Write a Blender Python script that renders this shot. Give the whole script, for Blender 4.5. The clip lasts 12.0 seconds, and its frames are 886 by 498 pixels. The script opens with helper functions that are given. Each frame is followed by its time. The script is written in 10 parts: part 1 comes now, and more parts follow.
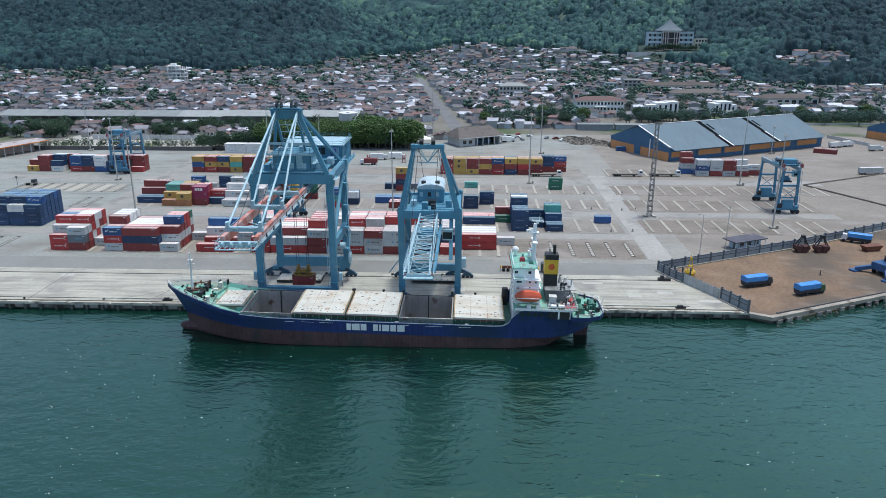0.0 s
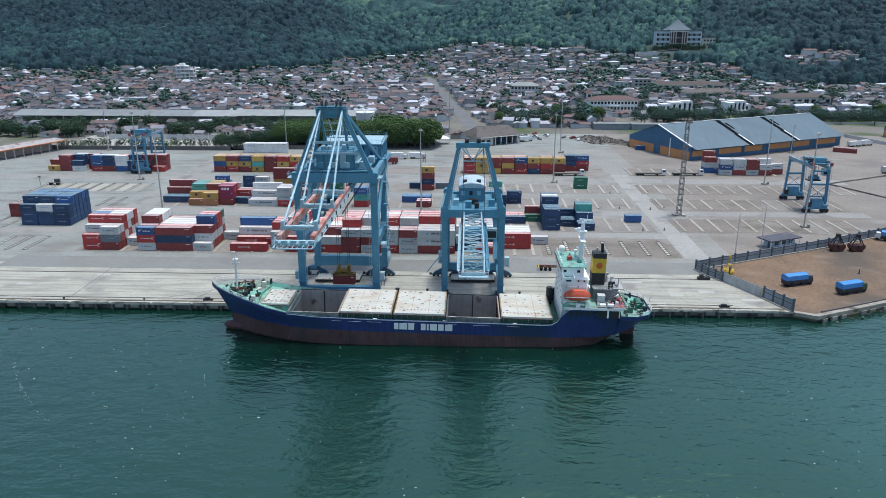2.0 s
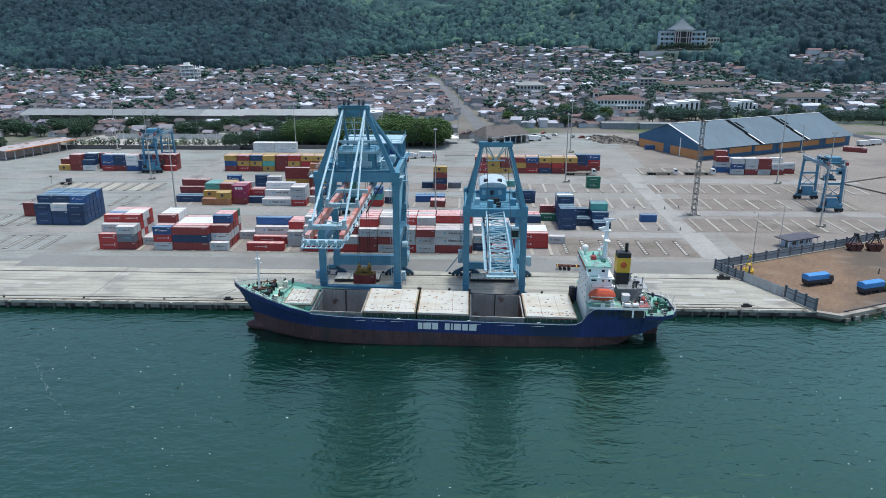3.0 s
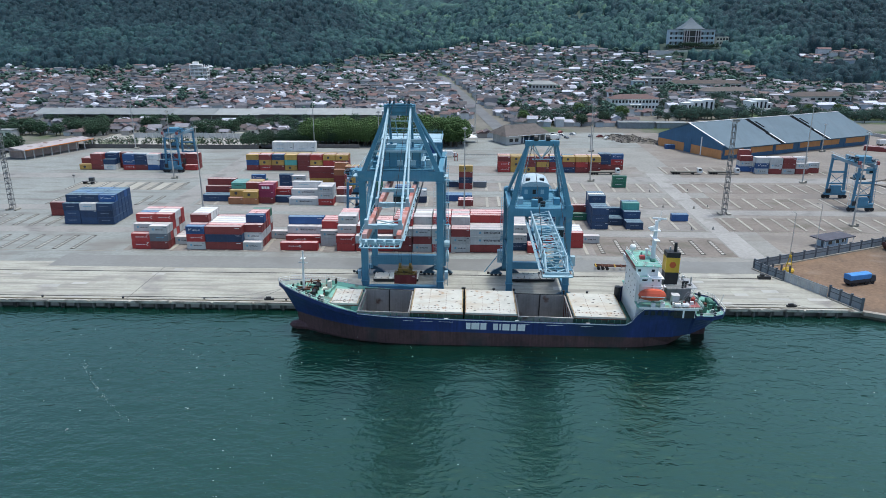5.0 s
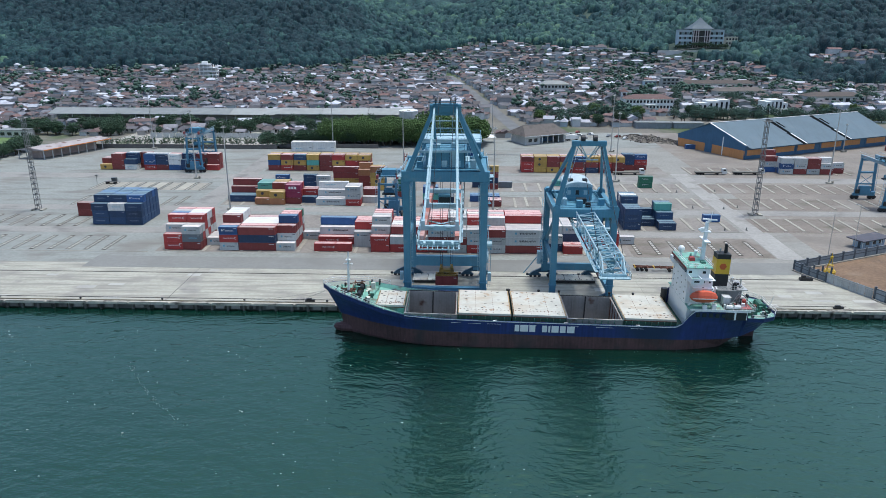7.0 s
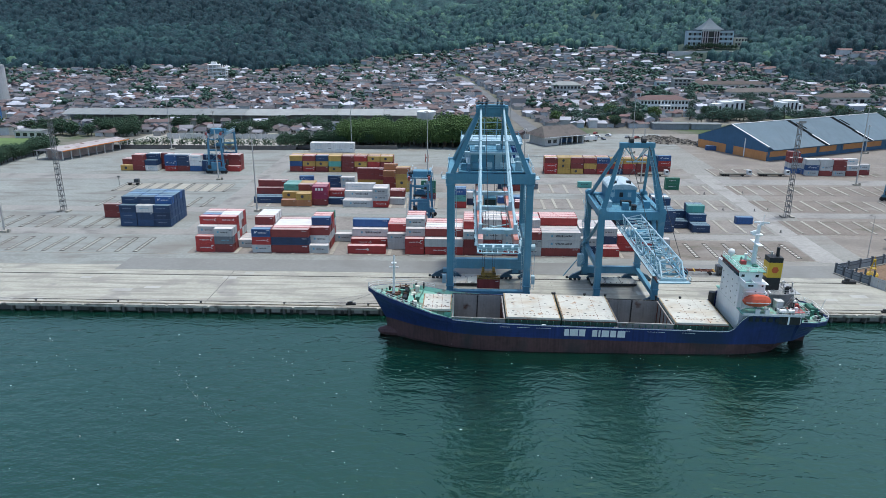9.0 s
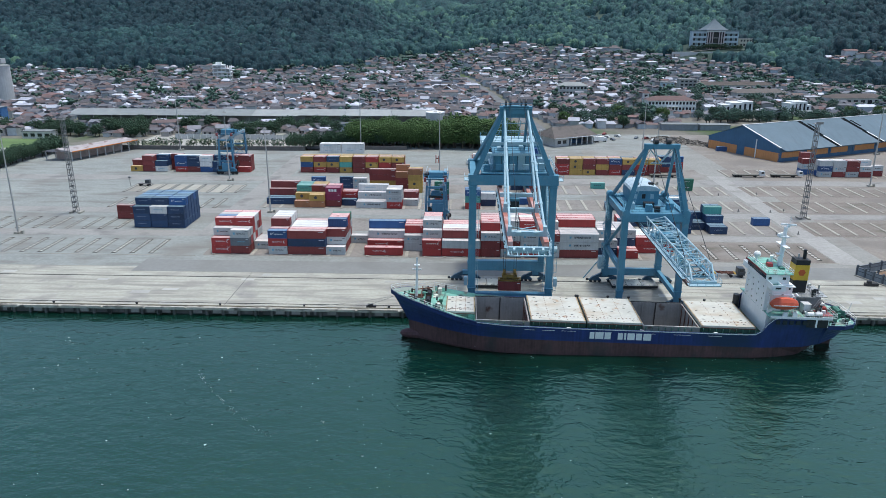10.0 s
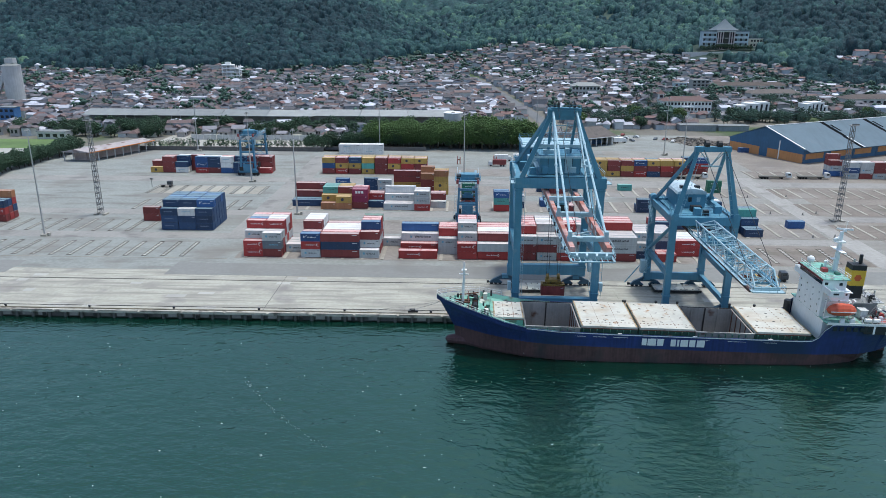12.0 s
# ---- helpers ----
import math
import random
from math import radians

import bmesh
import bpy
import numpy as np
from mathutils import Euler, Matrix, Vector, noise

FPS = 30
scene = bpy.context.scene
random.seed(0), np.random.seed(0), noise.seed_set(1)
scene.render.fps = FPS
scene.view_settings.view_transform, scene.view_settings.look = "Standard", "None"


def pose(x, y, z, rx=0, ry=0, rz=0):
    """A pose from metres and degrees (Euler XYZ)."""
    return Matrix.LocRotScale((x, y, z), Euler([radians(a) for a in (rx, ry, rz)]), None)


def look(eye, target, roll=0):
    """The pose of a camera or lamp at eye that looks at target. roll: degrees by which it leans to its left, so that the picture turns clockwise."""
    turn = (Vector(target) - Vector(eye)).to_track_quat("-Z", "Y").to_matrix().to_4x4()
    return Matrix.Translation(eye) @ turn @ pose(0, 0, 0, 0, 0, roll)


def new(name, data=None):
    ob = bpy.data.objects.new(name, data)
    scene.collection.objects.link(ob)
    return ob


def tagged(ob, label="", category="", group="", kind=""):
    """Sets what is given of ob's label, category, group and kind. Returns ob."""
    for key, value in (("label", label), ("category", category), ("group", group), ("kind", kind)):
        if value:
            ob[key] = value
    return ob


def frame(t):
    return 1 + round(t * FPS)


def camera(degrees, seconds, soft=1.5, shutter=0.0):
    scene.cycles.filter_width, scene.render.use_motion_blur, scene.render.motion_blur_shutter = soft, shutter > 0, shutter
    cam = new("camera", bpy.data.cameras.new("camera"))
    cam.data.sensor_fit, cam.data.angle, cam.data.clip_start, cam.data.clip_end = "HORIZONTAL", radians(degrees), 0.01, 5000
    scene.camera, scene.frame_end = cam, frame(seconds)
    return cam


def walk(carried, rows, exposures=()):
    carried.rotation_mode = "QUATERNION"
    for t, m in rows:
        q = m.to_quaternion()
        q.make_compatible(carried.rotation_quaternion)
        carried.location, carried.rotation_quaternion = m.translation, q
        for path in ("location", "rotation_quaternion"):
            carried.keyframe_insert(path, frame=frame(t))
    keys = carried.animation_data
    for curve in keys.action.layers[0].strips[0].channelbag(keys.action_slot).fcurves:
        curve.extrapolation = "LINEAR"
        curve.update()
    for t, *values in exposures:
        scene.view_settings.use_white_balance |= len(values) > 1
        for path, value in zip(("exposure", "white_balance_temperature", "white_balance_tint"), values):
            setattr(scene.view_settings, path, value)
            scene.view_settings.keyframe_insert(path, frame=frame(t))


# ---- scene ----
cam = camera(63.23, 12.0, soft=0.75)
PATH = [
    (0.0, look((90.063, -224.219, 74.108), (86.600, -129.069, 43.539), 0.06)),
    (0.5, look((87.124, -224.201, 73.973), (83.701, -129.043, 43.422), 0.04)),
    (1.0, look((84.188, -224.160, 73.844), (80.801, -128.999, 43.299), 0.03)),
    (1.5, look((81.254, -224.094, 73.720), (77.901, -128.934, 43.171), 0.02)),
    (2.0, look((78.323, -224.004, 73.602), (75.002, -128.846, 43.041), 0.02)),
    (2.5, look((75.395, -223.887, 73.489), (72.104, -128.733, 42.912), 0.02)),
    (3.0, look((72.472, -223.742, 73.382), (69.207, -128.594, 42.785), 0.02)),
    (3.5, look((69.553, -223.568, 73.281), (66.313, -128.426, 42.663), 0.02)),
    (4.0, look((66.639, -223.364, 73.186), (63.422, -128.228, 42.548), 0.02)),
    (4.5, look((63.731, -223.130, 73.096), (60.535, -127.998, 42.440), 0.03)),
    (5.0, look((60.828, -222.863, 73.013), (57.652, -127.735, 42.343), 0.04)),
    (5.5, look((57.931, -222.562, 72.936), (54.773, -127.437, 42.256), 0.05)),
    (6.0, look((55.041, -222.227, 72.865), (51.900, -127.103, 42.181), 0.06)),
    (6.5, look((52.158, -221.856, 72.800), (49.033, -126.730, 42.118), 0.07)),
    (7.0, look((49.282, -221.448, 72.742), (46.171, -126.319, 42.068), 0.08)),
    (7.5, look((46.415, -221.001, 72.690), (43.317, -125.868, 42.030), 0.09)),
    (8.0, look((43.555, -220.516, 72.645), (40.469, -125.376, 42.004), 0.11)),
    (8.5, look((40.705, -219.990, 72.606), (37.628, -124.842, 41.988), 0.12)),
    (9.0, look((37.863, -219.422, 72.573), (34.794, -124.266, 41.981), 0.13)),
    (9.5, look((35.031, -218.811, 72.548), (31.968, -123.647, 41.980), 0.15)),
    (10.0, look((32.210, -218.157, 72.529), (29.150, -122.985, 41.984), 0.16)),
    (10.5, look((29.399, -217.457, 72.517), (26.339, -122.281, 41.988), 0.17)),
    (11.0, look((26.598, -216.711, 72.512), (23.535, -121.533, 41.988), 0.19)),
    (11.5, look((23.810, -215.918, 72.514), (20.739, -120.743, 41.980), 0.20)),
    (12.0, look((21.033, -215.076, 72.523), (17.950, -119.911, 41.959), 0.21)),
]
walk(cam, PATH, exposures=[(0.0, 0.36, 6080.0, 6.0), (12.0, 0.36, 6080.0, 6.0)])

# ---- light ----
SUN_ELEV, SUN_AZ = 79.0, 62.0  # azimuth in degrees, clockwise from +y
world = bpy.data.worlds.new("sky")
scene.world = world
world.use_nodes = True
wn = world.node_tree.nodes
sky = wn.new("ShaderNodeTexSky")
sky.sky_type = "NISHITA"
sky.sun_disc = False
sky.sun_elevation = radians(SUN_ELEV)
sky.sun_rotation = radians(SUN_AZ)
sky.altitude = 50.0
sky.air_density, sky.dust_density, sky.ozone_density = 1.0, 2.5, 1.0
world.node_tree.links.new(sky.outputs[0], wn["Background"].inputs[0])
wn["Background"].inputs[1].default_value = 0.15
sun = new("sun", bpy.data.lights.new("sun", "SUN"))
sun.data.energy, sun.data.angle, sun.data.color = 2.15, radians(7.0), (1.0, 0.95, 0.88)
_el, _az = radians(SUN_ELEV), radians(SUN_AZ)
sun.matrix_world = look((0, 0, 200), (-100 * math.sin(_az) * math.cos(_el), -100 * math.cos(_az) * math.cos(_el), 200 - 100 * math.sin(_el)))


# ---- materials ----
def mat(name, base, rough=0.65, metal=0.0, var=0.12, scale=0.3, bump=0.0, bscale=4.0, rand=0.0, island=0.0,
        stain=None, stain_scale=0.15, stain_at=0.6, palette=None, local=False, spec=0.5, streak=0.0, stain2=None, grit=0.0):
    m = bpy.data.materials.new(name)
    m.use_nodes = True
    nt = m.node_tree
    n, l = nt.nodes, nt.links
    bsdf = n["Principled BSDF"]
    bsdf.inputs["Roughness"].default_value = rough
    bsdf.inputs["Metallic"].default_value = metal
    bsdf.inputs["Specular IOR Level"].default_value = spec
    if local:
        pos = n.new("ShaderNodeTexCoord").outputs["Object"]
    else:
        pos = n.new("ShaderNodeNewGeometry").outputs["Position"]

    def noise_tex(sc, detail=4.0, stretch=None):
        t = n.new("ShaderNodeTexNoise")
        t.inputs["Scale"].default_value = sc
        t.inputs["Detail"].default_value = detail
        src = pos
        if stretch:
            mp = n.new("ShaderNodeMapping")
            mp.inputs["Scale"].default_value = stretch
            l.new(pos, mp.inputs[0])
            src = mp.outputs[0]
        l.new(src, t.inputs["Vector"])
        return t.outputs["Fac"]

    def math_node(op, a, b):
        t = n.new("ShaderNodeMath")
        t.operation = op
        for i, v in enumerate((a, b)):
            if isinstance(v, (int, float)):
                t.inputs[i].default_value = v
            else:
                l.new(v, t.inputs[i])
        return t.outputs[0]

    def swing(fac, amount):
        return math_node("MULTIPLY", math_node("SUBTRACT", fac, 0.5), 2.0 * amount)

    v = math_node("ADD", 1.0, swing(noise_tex(scale), var * 2.0))
    v = math_node("ADD", v, swing(noise_tex(scale * 9.0, 2.0), var))
    if grit:
        v = math_node("ADD", v, swing(noise_tex(0.9, 6.0), grit * 2.0))
    if streak:
        v = math_node("ADD", v, swing(noise_tex(1.0, 3.0, (2.2, 2.2, 0.12)), streak * 2.0))
    if rand:
        v = math_node("ADD", v, swing(n.new("ShaderNodeObjectInfo").outputs["Random"], rand))
    if island:
        v = math_node("ADD", v, swing(n.new("ShaderNodeNewGeometry").outputs["Random Per Island"], island))
    colour = None
    if palette:
        ramp = n.new("ShaderNodeValToRGB")
        ramp.color_ramp.interpolation = "CONSTANT"
        while len(ramp.color_ramp.elements) < len(palette):
            ramp.color_ramp.elements.new(0.5)
        for i, c in enumerate(palette):
            ramp.color_ramp.elements[i].position = i / len(palette)
            ramp.color_ramp.elements[i].color = (*c, 1)
        which = n.new("ShaderNodeNewGeometry").outputs["Random Per Island"] if island >= 0 and not rand else n.new("ShaderNodeObjectInfo").outputs["Random"]
        l.new(which, ramp.inputs[0])
        colour = ramp.outputs[0]
    sc = n.new("ShaderNodeVectorMath")
    sc.operation = "SCALE"
    if colour is not None:
        l.new(colour, sc.inputs[0])
    else:
        sc.inputs[0].default_value = base
    l.new(v, sc.inputs["Scale"])
    out = sc.outputs[0]
    if stain:
        edge = n.new("ShaderNodeMapRange")
        edge.inputs["From Min"].default_value = stain_at
        edge.inputs["From Max"].default_value = stain_at + 0.13
        l.new(noise_tex(stain_scale, 7.0), edge.inputs["Value"])
        mix = n.new("ShaderNodeMix")
        mix.data_type = "RGBA"
        l.new(edge.outputs[0], mix.inputs["Factor"])
        l.new(out, mix.inputs["A"])
        mix.inputs["B"].default_value = (*stain, 1)
        out = mix.outputs["Result"]
    if stain2:
        tint, sc2, at2, stretch2, most = stain2
        edge = n.new("ShaderNodeMapRange")
        edge.inputs["From Min"].default_value = at2
        edge.inputs["From Max"].default_value = at2 + 0.2
        edge.inputs["To Max"].default_value = most
        l.new(noise_tex(sc2, 8.0, stretch2), edge.inputs["Value"])
        mix = n.new("ShaderNodeMix")
        mix.data_type = "RGBA"
        l.new(edge.outputs[0], mix.inputs["Factor"])
        l.new(out, mix.inputs["A"])
        mix.inputs["B"].default_value = (*tint, 1)
        out = mix.outputs["Result"]
    l.new(out, bsdf.inputs["Base Color"])
    if bump:
        b = n.new("ShaderNodeBump")
        b.inputs["Strength"].default_value = bump
        b.inputs["Distance"].default_value = 0.3
        l.new(noise_tex(bscale, 4.0), b.inputs["Height"])
        l.new(b.outputs[0], bsdf.inputs["Normal"])
    return m


CONCRETE = mat("apron concrete", (0.372, 0.364, 0.305), 0.8, var=0.13, scale=0.12, rand=0.06, stain=(0.22, 0.21, 0.195), stain_scale=0.09, stain_at=0.56, bump=0.1, stain2=((0.235, 0.225, 0.195), 0.5, 0.45, (0.10, 1.0, 1.0), 0.9), grit=0.10)
YARD = mat("yard paving", (0.240, 0.255, 0.236), 0.85, var=0.13, scale=0.05, stain=(0.200, 0.195, 0.176), stain_scale=0.04, stain_at=0.52, bump=0.1, stain2=((0.15, 0.14, 0.125), 0.22, 0.50, (0.25, 1.0, 1.0), 0.75), grit=0.13)
PAD = mat("stacking pad", (0.225, 0.205, 0.182), 0.85, var=0.16, scale=0.08, stain=(0.25, 0.24, 0.225), stain_scale=0.06, stain_at=0.53, stain2=((0.115, 0.105, 0.08), 0.16, 0.54, (0.6, 1.0, 1.0), 0.75), grit=0.15)
ROADGREY = mat("pale worn lane", (0.262, 0.255, 0.236), 0.85, var=0.12, scale=0.07, stain=(0.175, 0.17, 0.16), stain_scale=0.09, stain_at=0.53, stain2=((0.27, 0.262, 0.245), 0.3, 0.5, (0.12, 1.0, 1.0), 0.8), grit=0.12)
LANEGREY = mat("smooth asphalt truck lane", (0.205, 0.208, 0.196), 0.85, var=0.07, scale=0.06, stain=(0.18, 0.18, 0.168), stain_scale=0.05, stain_at=0.52, stain2=((0.235, 0.232, 0.22), 0.25, 0.55, (0.10, 1.0, 1.0), 0.5), grit=0.07)
BEAMC = mat("footing concrete", (0.315, 0.298, 0.25), 0.8, var=0.15, scale=0.5, rand=0.18)
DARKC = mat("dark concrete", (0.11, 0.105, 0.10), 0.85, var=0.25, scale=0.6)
CAPC = mat("quay cap concrete", (0.42, 0.40, 0.36), 0.8, var=0.18, scale=0.5, streak=0.1, stain=(0.19, 0.175, 0.15), stain_scale=0.35, stain_at=0.52, grit=0.15)
BROWN = mat("brown dirt", (0.186, 0.123, 0.078), 0.95, var=0.2, scale=0.13, stain=(0.098, 0.080, 0.062), stain_scale=0.028, stain_at=0.47, bump=0.2, grit=0.24, stain2=((0.23, 0.19, 0.15), 0.16, 0.57, (0.6, 1.0, 1.0), 0.8))
LAND = mat("town earth", (0.16, 0.15, 0.125), 0.95, var=0.25, scale=0.03, stain=(0.055, 0.085, 0.03), stain_scale=0.02, stain_at=0.47, bump=0.3, bscale=0.6)
YARD_E = mat("dusty east yard paving", (0.216, 0.192, 0.164), 0.85, var=0.13, scale=0.05, stain=(0.18, 0.16, 0.14), stain_scale=0.04, stain_at=0.52, bump=0.1, stain2=((0.27, 0.255, 0.235), 0.14, 0.53, (0.5, 1.0, 1.0), 0.7), grit=0.13)
PAD_E = mat("brown dusty pad", (0.185, 0.160, 0.135), 0.85, var=0.18, scale=0.08, stain=(0.235, 0.215, 0.19), stain_scale=0.07, stain_at=0.52, stain2=((0.085, 0.082, 0.055), 0.13, 0.54, (0.6, 1.0, 1.0), 0.8), grit=0.15)
ROCK = mat("shore rock", (0.10, 0.09, 0.08), 0.9, var=0.3, scale=0.8, island=0.2)
STEEL_DARK = mat("dark steel", (0.03, 0.032, 0.035), 0.5, 0.3, var=0.2, scale=1.5)
RAILS = mat("rail steel", (0.06, 0.055, 0.05), 0.5, 0.6, var=0.2)
GALV = mat("galvanised pole", (0.46, 0.46, 0.45), 0.45, 0.5, var=0.08)
CRANE = mat("crane blue paint", (0.088, 0.245, 0.345), 0.5, var=0.10, scale=0.35, streak=0.08, stain=(0.14, 0.27, 0.34), stain_scale=0.5, stain_at=0.58)
CRANE_LT = mat("crane light blue paint", (0.34, 0.49, 0.55), 0.45, var=0.10, scale=0.4, streak=0.06)
CRANE_RED = mat("faded red boom paint", (0.42, 0.15, 0.11), 0.6, var=0.2, scale=0.5, stain=(0.50, 0.31, 0.28), stain_scale=0.35, stain_at=0.46)
RTGBLUE = mat("gantry blue paint", (0.065, 0.20, 0.31), 0.5, var=0.14, scale=0.4, streak=0.08)
YELLOW = mat("safety yellow", (0.55, 0.36, 0.03), 0.5, var=0.15, scale=0.8)
RUST = mat("rusty steel", (0.14, 0.055, 0.035), 0.8, var=0.3, scale=0.8)
BLACK = mat("black rubber", (0.015, 0.015, 0.016), 0.7, var=0.3)
WHITEP = mat("white paint", (0.74, 0.75, 0.74), 0.5, var=0.06, scale=0.3, stain=(0.50, 0.40, 0.30), stain_scale=0.7, stain_at=0.68, streak=0.05)
SHIPWHITE = mat("ship white enamel", (0.84, 0.86, 0.86), 0.45, var=0.04, scale=0.3, streak=0.05, stain=(0.62, 0.56, 0.48), stain_scale=0.6, stain_at=0.72)
HULLBLUE = mat("hull blue paint", (0.017, 0.032, 0.14), 0.42, var=0.24, scale=0.12, streak=0.24, stain=(0.012, 0.028, 0.075), stain_scale=0.06, stain_at=0.52)
HULLRED = mat("hull antifouling", (0.082, 0.040, 0.042), 0.7, var=0.34, scale=0.15, streak=0.30, stain=(0.035, 0.032, 0.034), stain_scale=0.12, stain_at=0.54)
DECKGRN = mat("deck green paint", (0.06, 0.17, 0.125), 0.6, var=0.2, scale=0.4, stain=(0.16, 0.13, 0.09), stain_scale=0.5, stain_at=0.58)
DECKMINT = mat("mint deck paint", (0.19, 0.42, 0.345), 0.6, var=0.18, scale=0.4, stain=(0.17, 0.20, 0.16), stain_scale=0.45, stain_at=0.52)
HATCH = mat("hatch cover paint", (0.53, 0.525, 0.47), 0.65, var=0.10, scale=0.25, stain=(0.34, 0.20, 0.10), stain_scale=0.55, stain_at=0.60, stain2=((0.44, 0.36, 0.26), 0.3, 0.50, (0.4, 1.0, 1.0), 0.7), grit=0.06)
HOLD = mat("hold grey", (0.27, 0.262, 0.25), 0.7, var=0.16, scale=0.2, streak=0.1, stain=(0.10, 0.05, 0.035), stain_scale=0.3, stain_at=0.62)
ORANGE = mat("lifeboat orange", (0.58, 0.10, 0.045), 0.4, var=0.06)
FUNYEL = mat("funnel yellow", (0.62, 0.40, 0.04), 0.45, var=0.08)
GLASSDK = mat("dark window", (0.02, 0.025, 0.03), 0.12, var=0.1, spec=0.7)
TARP = mat("blue tarpaulin", (0.06, 0.24, 0.56), 0.45, var=0.10, scale=0.6, bump=0.4, bscale=1.2)
TRUCKDK = mat("truck chassis", (0.03, 0.035, 0.045), 0.6, var=0.2)
WALLFENCE = mat("fence panel", (0.215, 0.245, 0.265), 0.7, var=0.15, scale=0.4, rand=0.12, streak=0.1)
WH_ROOF = mat("warehouse roof sheet", (0.095, 0.145, 0.175), 0.55, 0.0, var=0.10, scale=0.06, rand=0.06, stain=(0.115, 0.155, 0.18), stain_scale=0.06, stain_at=0.6, stain2=((0.075, 0.11, 0.135), 0.4, 0.5, (1.0, 0.15, 0.3), 0.6))
WH_BLUE = mat("warehouse blue wall", (0.040, 0.115, 0.21), 0.6, var=0.12, scale=0.2, streak=0.1)
WH_ORANGE = mat("warehouse orange wall", (0.50, 0.23, 0.085), 0.65, var=0.10, scale=0.2, streak=0.1)
GREYWALL = mat("pale rendered wall", (0.50, 0.50, 0.49), 0.8, var=0.12, scale=0.15, streak=0.1)
TILE = mat("brown roof sheet", (0.078, 0.063, 0.056), 0.8, var=0.18, scale=0.3)
ZINC = mat("zinc roof", (0.205, 0.22, 0.215), 0.55, 0.0, var=0.15, scale=0.2, rand=0.1)
# far roofs and walls are shifted to blue, painting in distance haze
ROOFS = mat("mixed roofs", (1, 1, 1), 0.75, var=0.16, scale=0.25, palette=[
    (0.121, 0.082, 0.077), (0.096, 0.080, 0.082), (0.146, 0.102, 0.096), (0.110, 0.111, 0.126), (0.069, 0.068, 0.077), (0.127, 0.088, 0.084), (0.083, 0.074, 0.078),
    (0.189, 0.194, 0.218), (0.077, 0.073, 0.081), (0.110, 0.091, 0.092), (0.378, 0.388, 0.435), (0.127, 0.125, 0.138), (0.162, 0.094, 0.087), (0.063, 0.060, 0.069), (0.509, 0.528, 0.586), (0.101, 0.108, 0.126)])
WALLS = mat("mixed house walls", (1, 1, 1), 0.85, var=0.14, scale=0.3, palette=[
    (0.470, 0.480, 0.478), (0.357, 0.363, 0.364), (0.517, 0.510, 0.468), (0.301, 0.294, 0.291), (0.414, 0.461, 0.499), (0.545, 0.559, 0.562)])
LEAF = mat("foliage", (0.043, 0.083, 0.047), 0.7, var=0.35, scale=0.12, island=0.2, bump=0.6, bscale=1.5, spec=0.25)
# far foliage paler and bluer: the haze is put into its colour
LEAF_FAR = mat("garden foliage tinted for haze", (0.060, 0.106, 0.082), 0.75, var=0.3, scale=0.12, island=0.3, bump=0.4, bscale=1.0, spec=0.15)
LEAF_LT = mat("light foliage", (0.072, 0.126, 0.040), 0.75, var=0.28, scale=0.12, island=0.12, bump=0.5, bscale=2.5, spec=0.25)
FORESTFLOOR = mat("hill undergrowth", (0.038, 0.066, 0.053), 0.95, var=0.4, scale=0.03, bump=1.0, bscale=0.3, stain=(0.060, 0.078, 0.050), stain_scale=0.03, stain_at=0.55)
GRASS = mat("grass", (0.10, 0.16, 0.05), 0.9, var=0.3, scale=0.08)
BARK = mat("bark", (0.08, 0.06, 0.045), 0.9, var=0.3)
LAMP = mat("lamp housing", (0.35, 0.35, 0.34), 0.5, var=0.1)
ORANGETRIM = mat("orange gutter", (0.62, 0.22, 0.06), 0.6, var=0.1)
MARK_W = mat("white lettering", (0.72, 0.73, 0.72), 0.6, var=0.08)
MARK_D = mat("dark lettering", (0.05, 0.055, 0.07), 0.6, var=0.08)
MARK_BLUE = mat("light blue lettering", (0.16, 0.38, 0.50), 0.6, var=0.08)
MARK_FADED = mat("faded pale lettering", (0.24, 0.29, 0.36), 0.7, var=0.15)
CONTAINER_COLOURS = {
    "R": ((0.37, 0.042, 0.040), "red"), "D": ((0.21, 0.042, 0.04), "maroon"), "G": ((0.46, 0.48, 0.475), "light grey"),
    "W": ((0.68, 0.68, 0.66), "white"), "N": ((0.022, 0.055, 0.125), "navy blue"), "B": ((0.032, 0.095, 0.25), "blue"),
    "Y": ((0.48, 0.31, 0.08), "mustard yellow"), "O": ((0.38, 0.17, 0.08), "orange-brown"), "T": ((0.10, 0.34, 0.30), "teal"),
    "E": ((0.03, 0.16, 0.10), "green"), "M": ((0.24, 0.026, 0.075), "magenta"), "S": ((0.13, 0.15, 0.17), "slate grey")}
CMATS = {k: mat(c[1] + " container steel", c[0], 0.55, var=0.10, scale=0.35, rand=0.30 if k in "NB" else 0.14, streak=0.10,
                stain=tuple(0.5 * a + 0.06 for a in c[0]), stain_scale=0.45, stain_at=0.64) for k, c in CONTAINER_COLOURS.items()}


CROOF = {k: mat(c[1] + " chalky container roof", tuple(0.42 * a + 0.58 * b for a, b in zip(c[0], (0.62, 0.55, 0.53))) if k in "RDG" else tuple(0.62 * a + 0.38 * b for a, b in zip(c[0], (0.30, 0.42, 0.42))) if k in "NB" else tuple(0.7 * a + 0.3 * b for a, b in zip(c[0], (0.42, 0.42, 0.42))),
                 0.75, var=0.12, scale=0.4, rand=0.25, stain=c[0], stain_scale=0.5, stain_at=0.6) for k, c in CONTAINER_COLOURS.items()}


WATER_LEVEL = -1.9


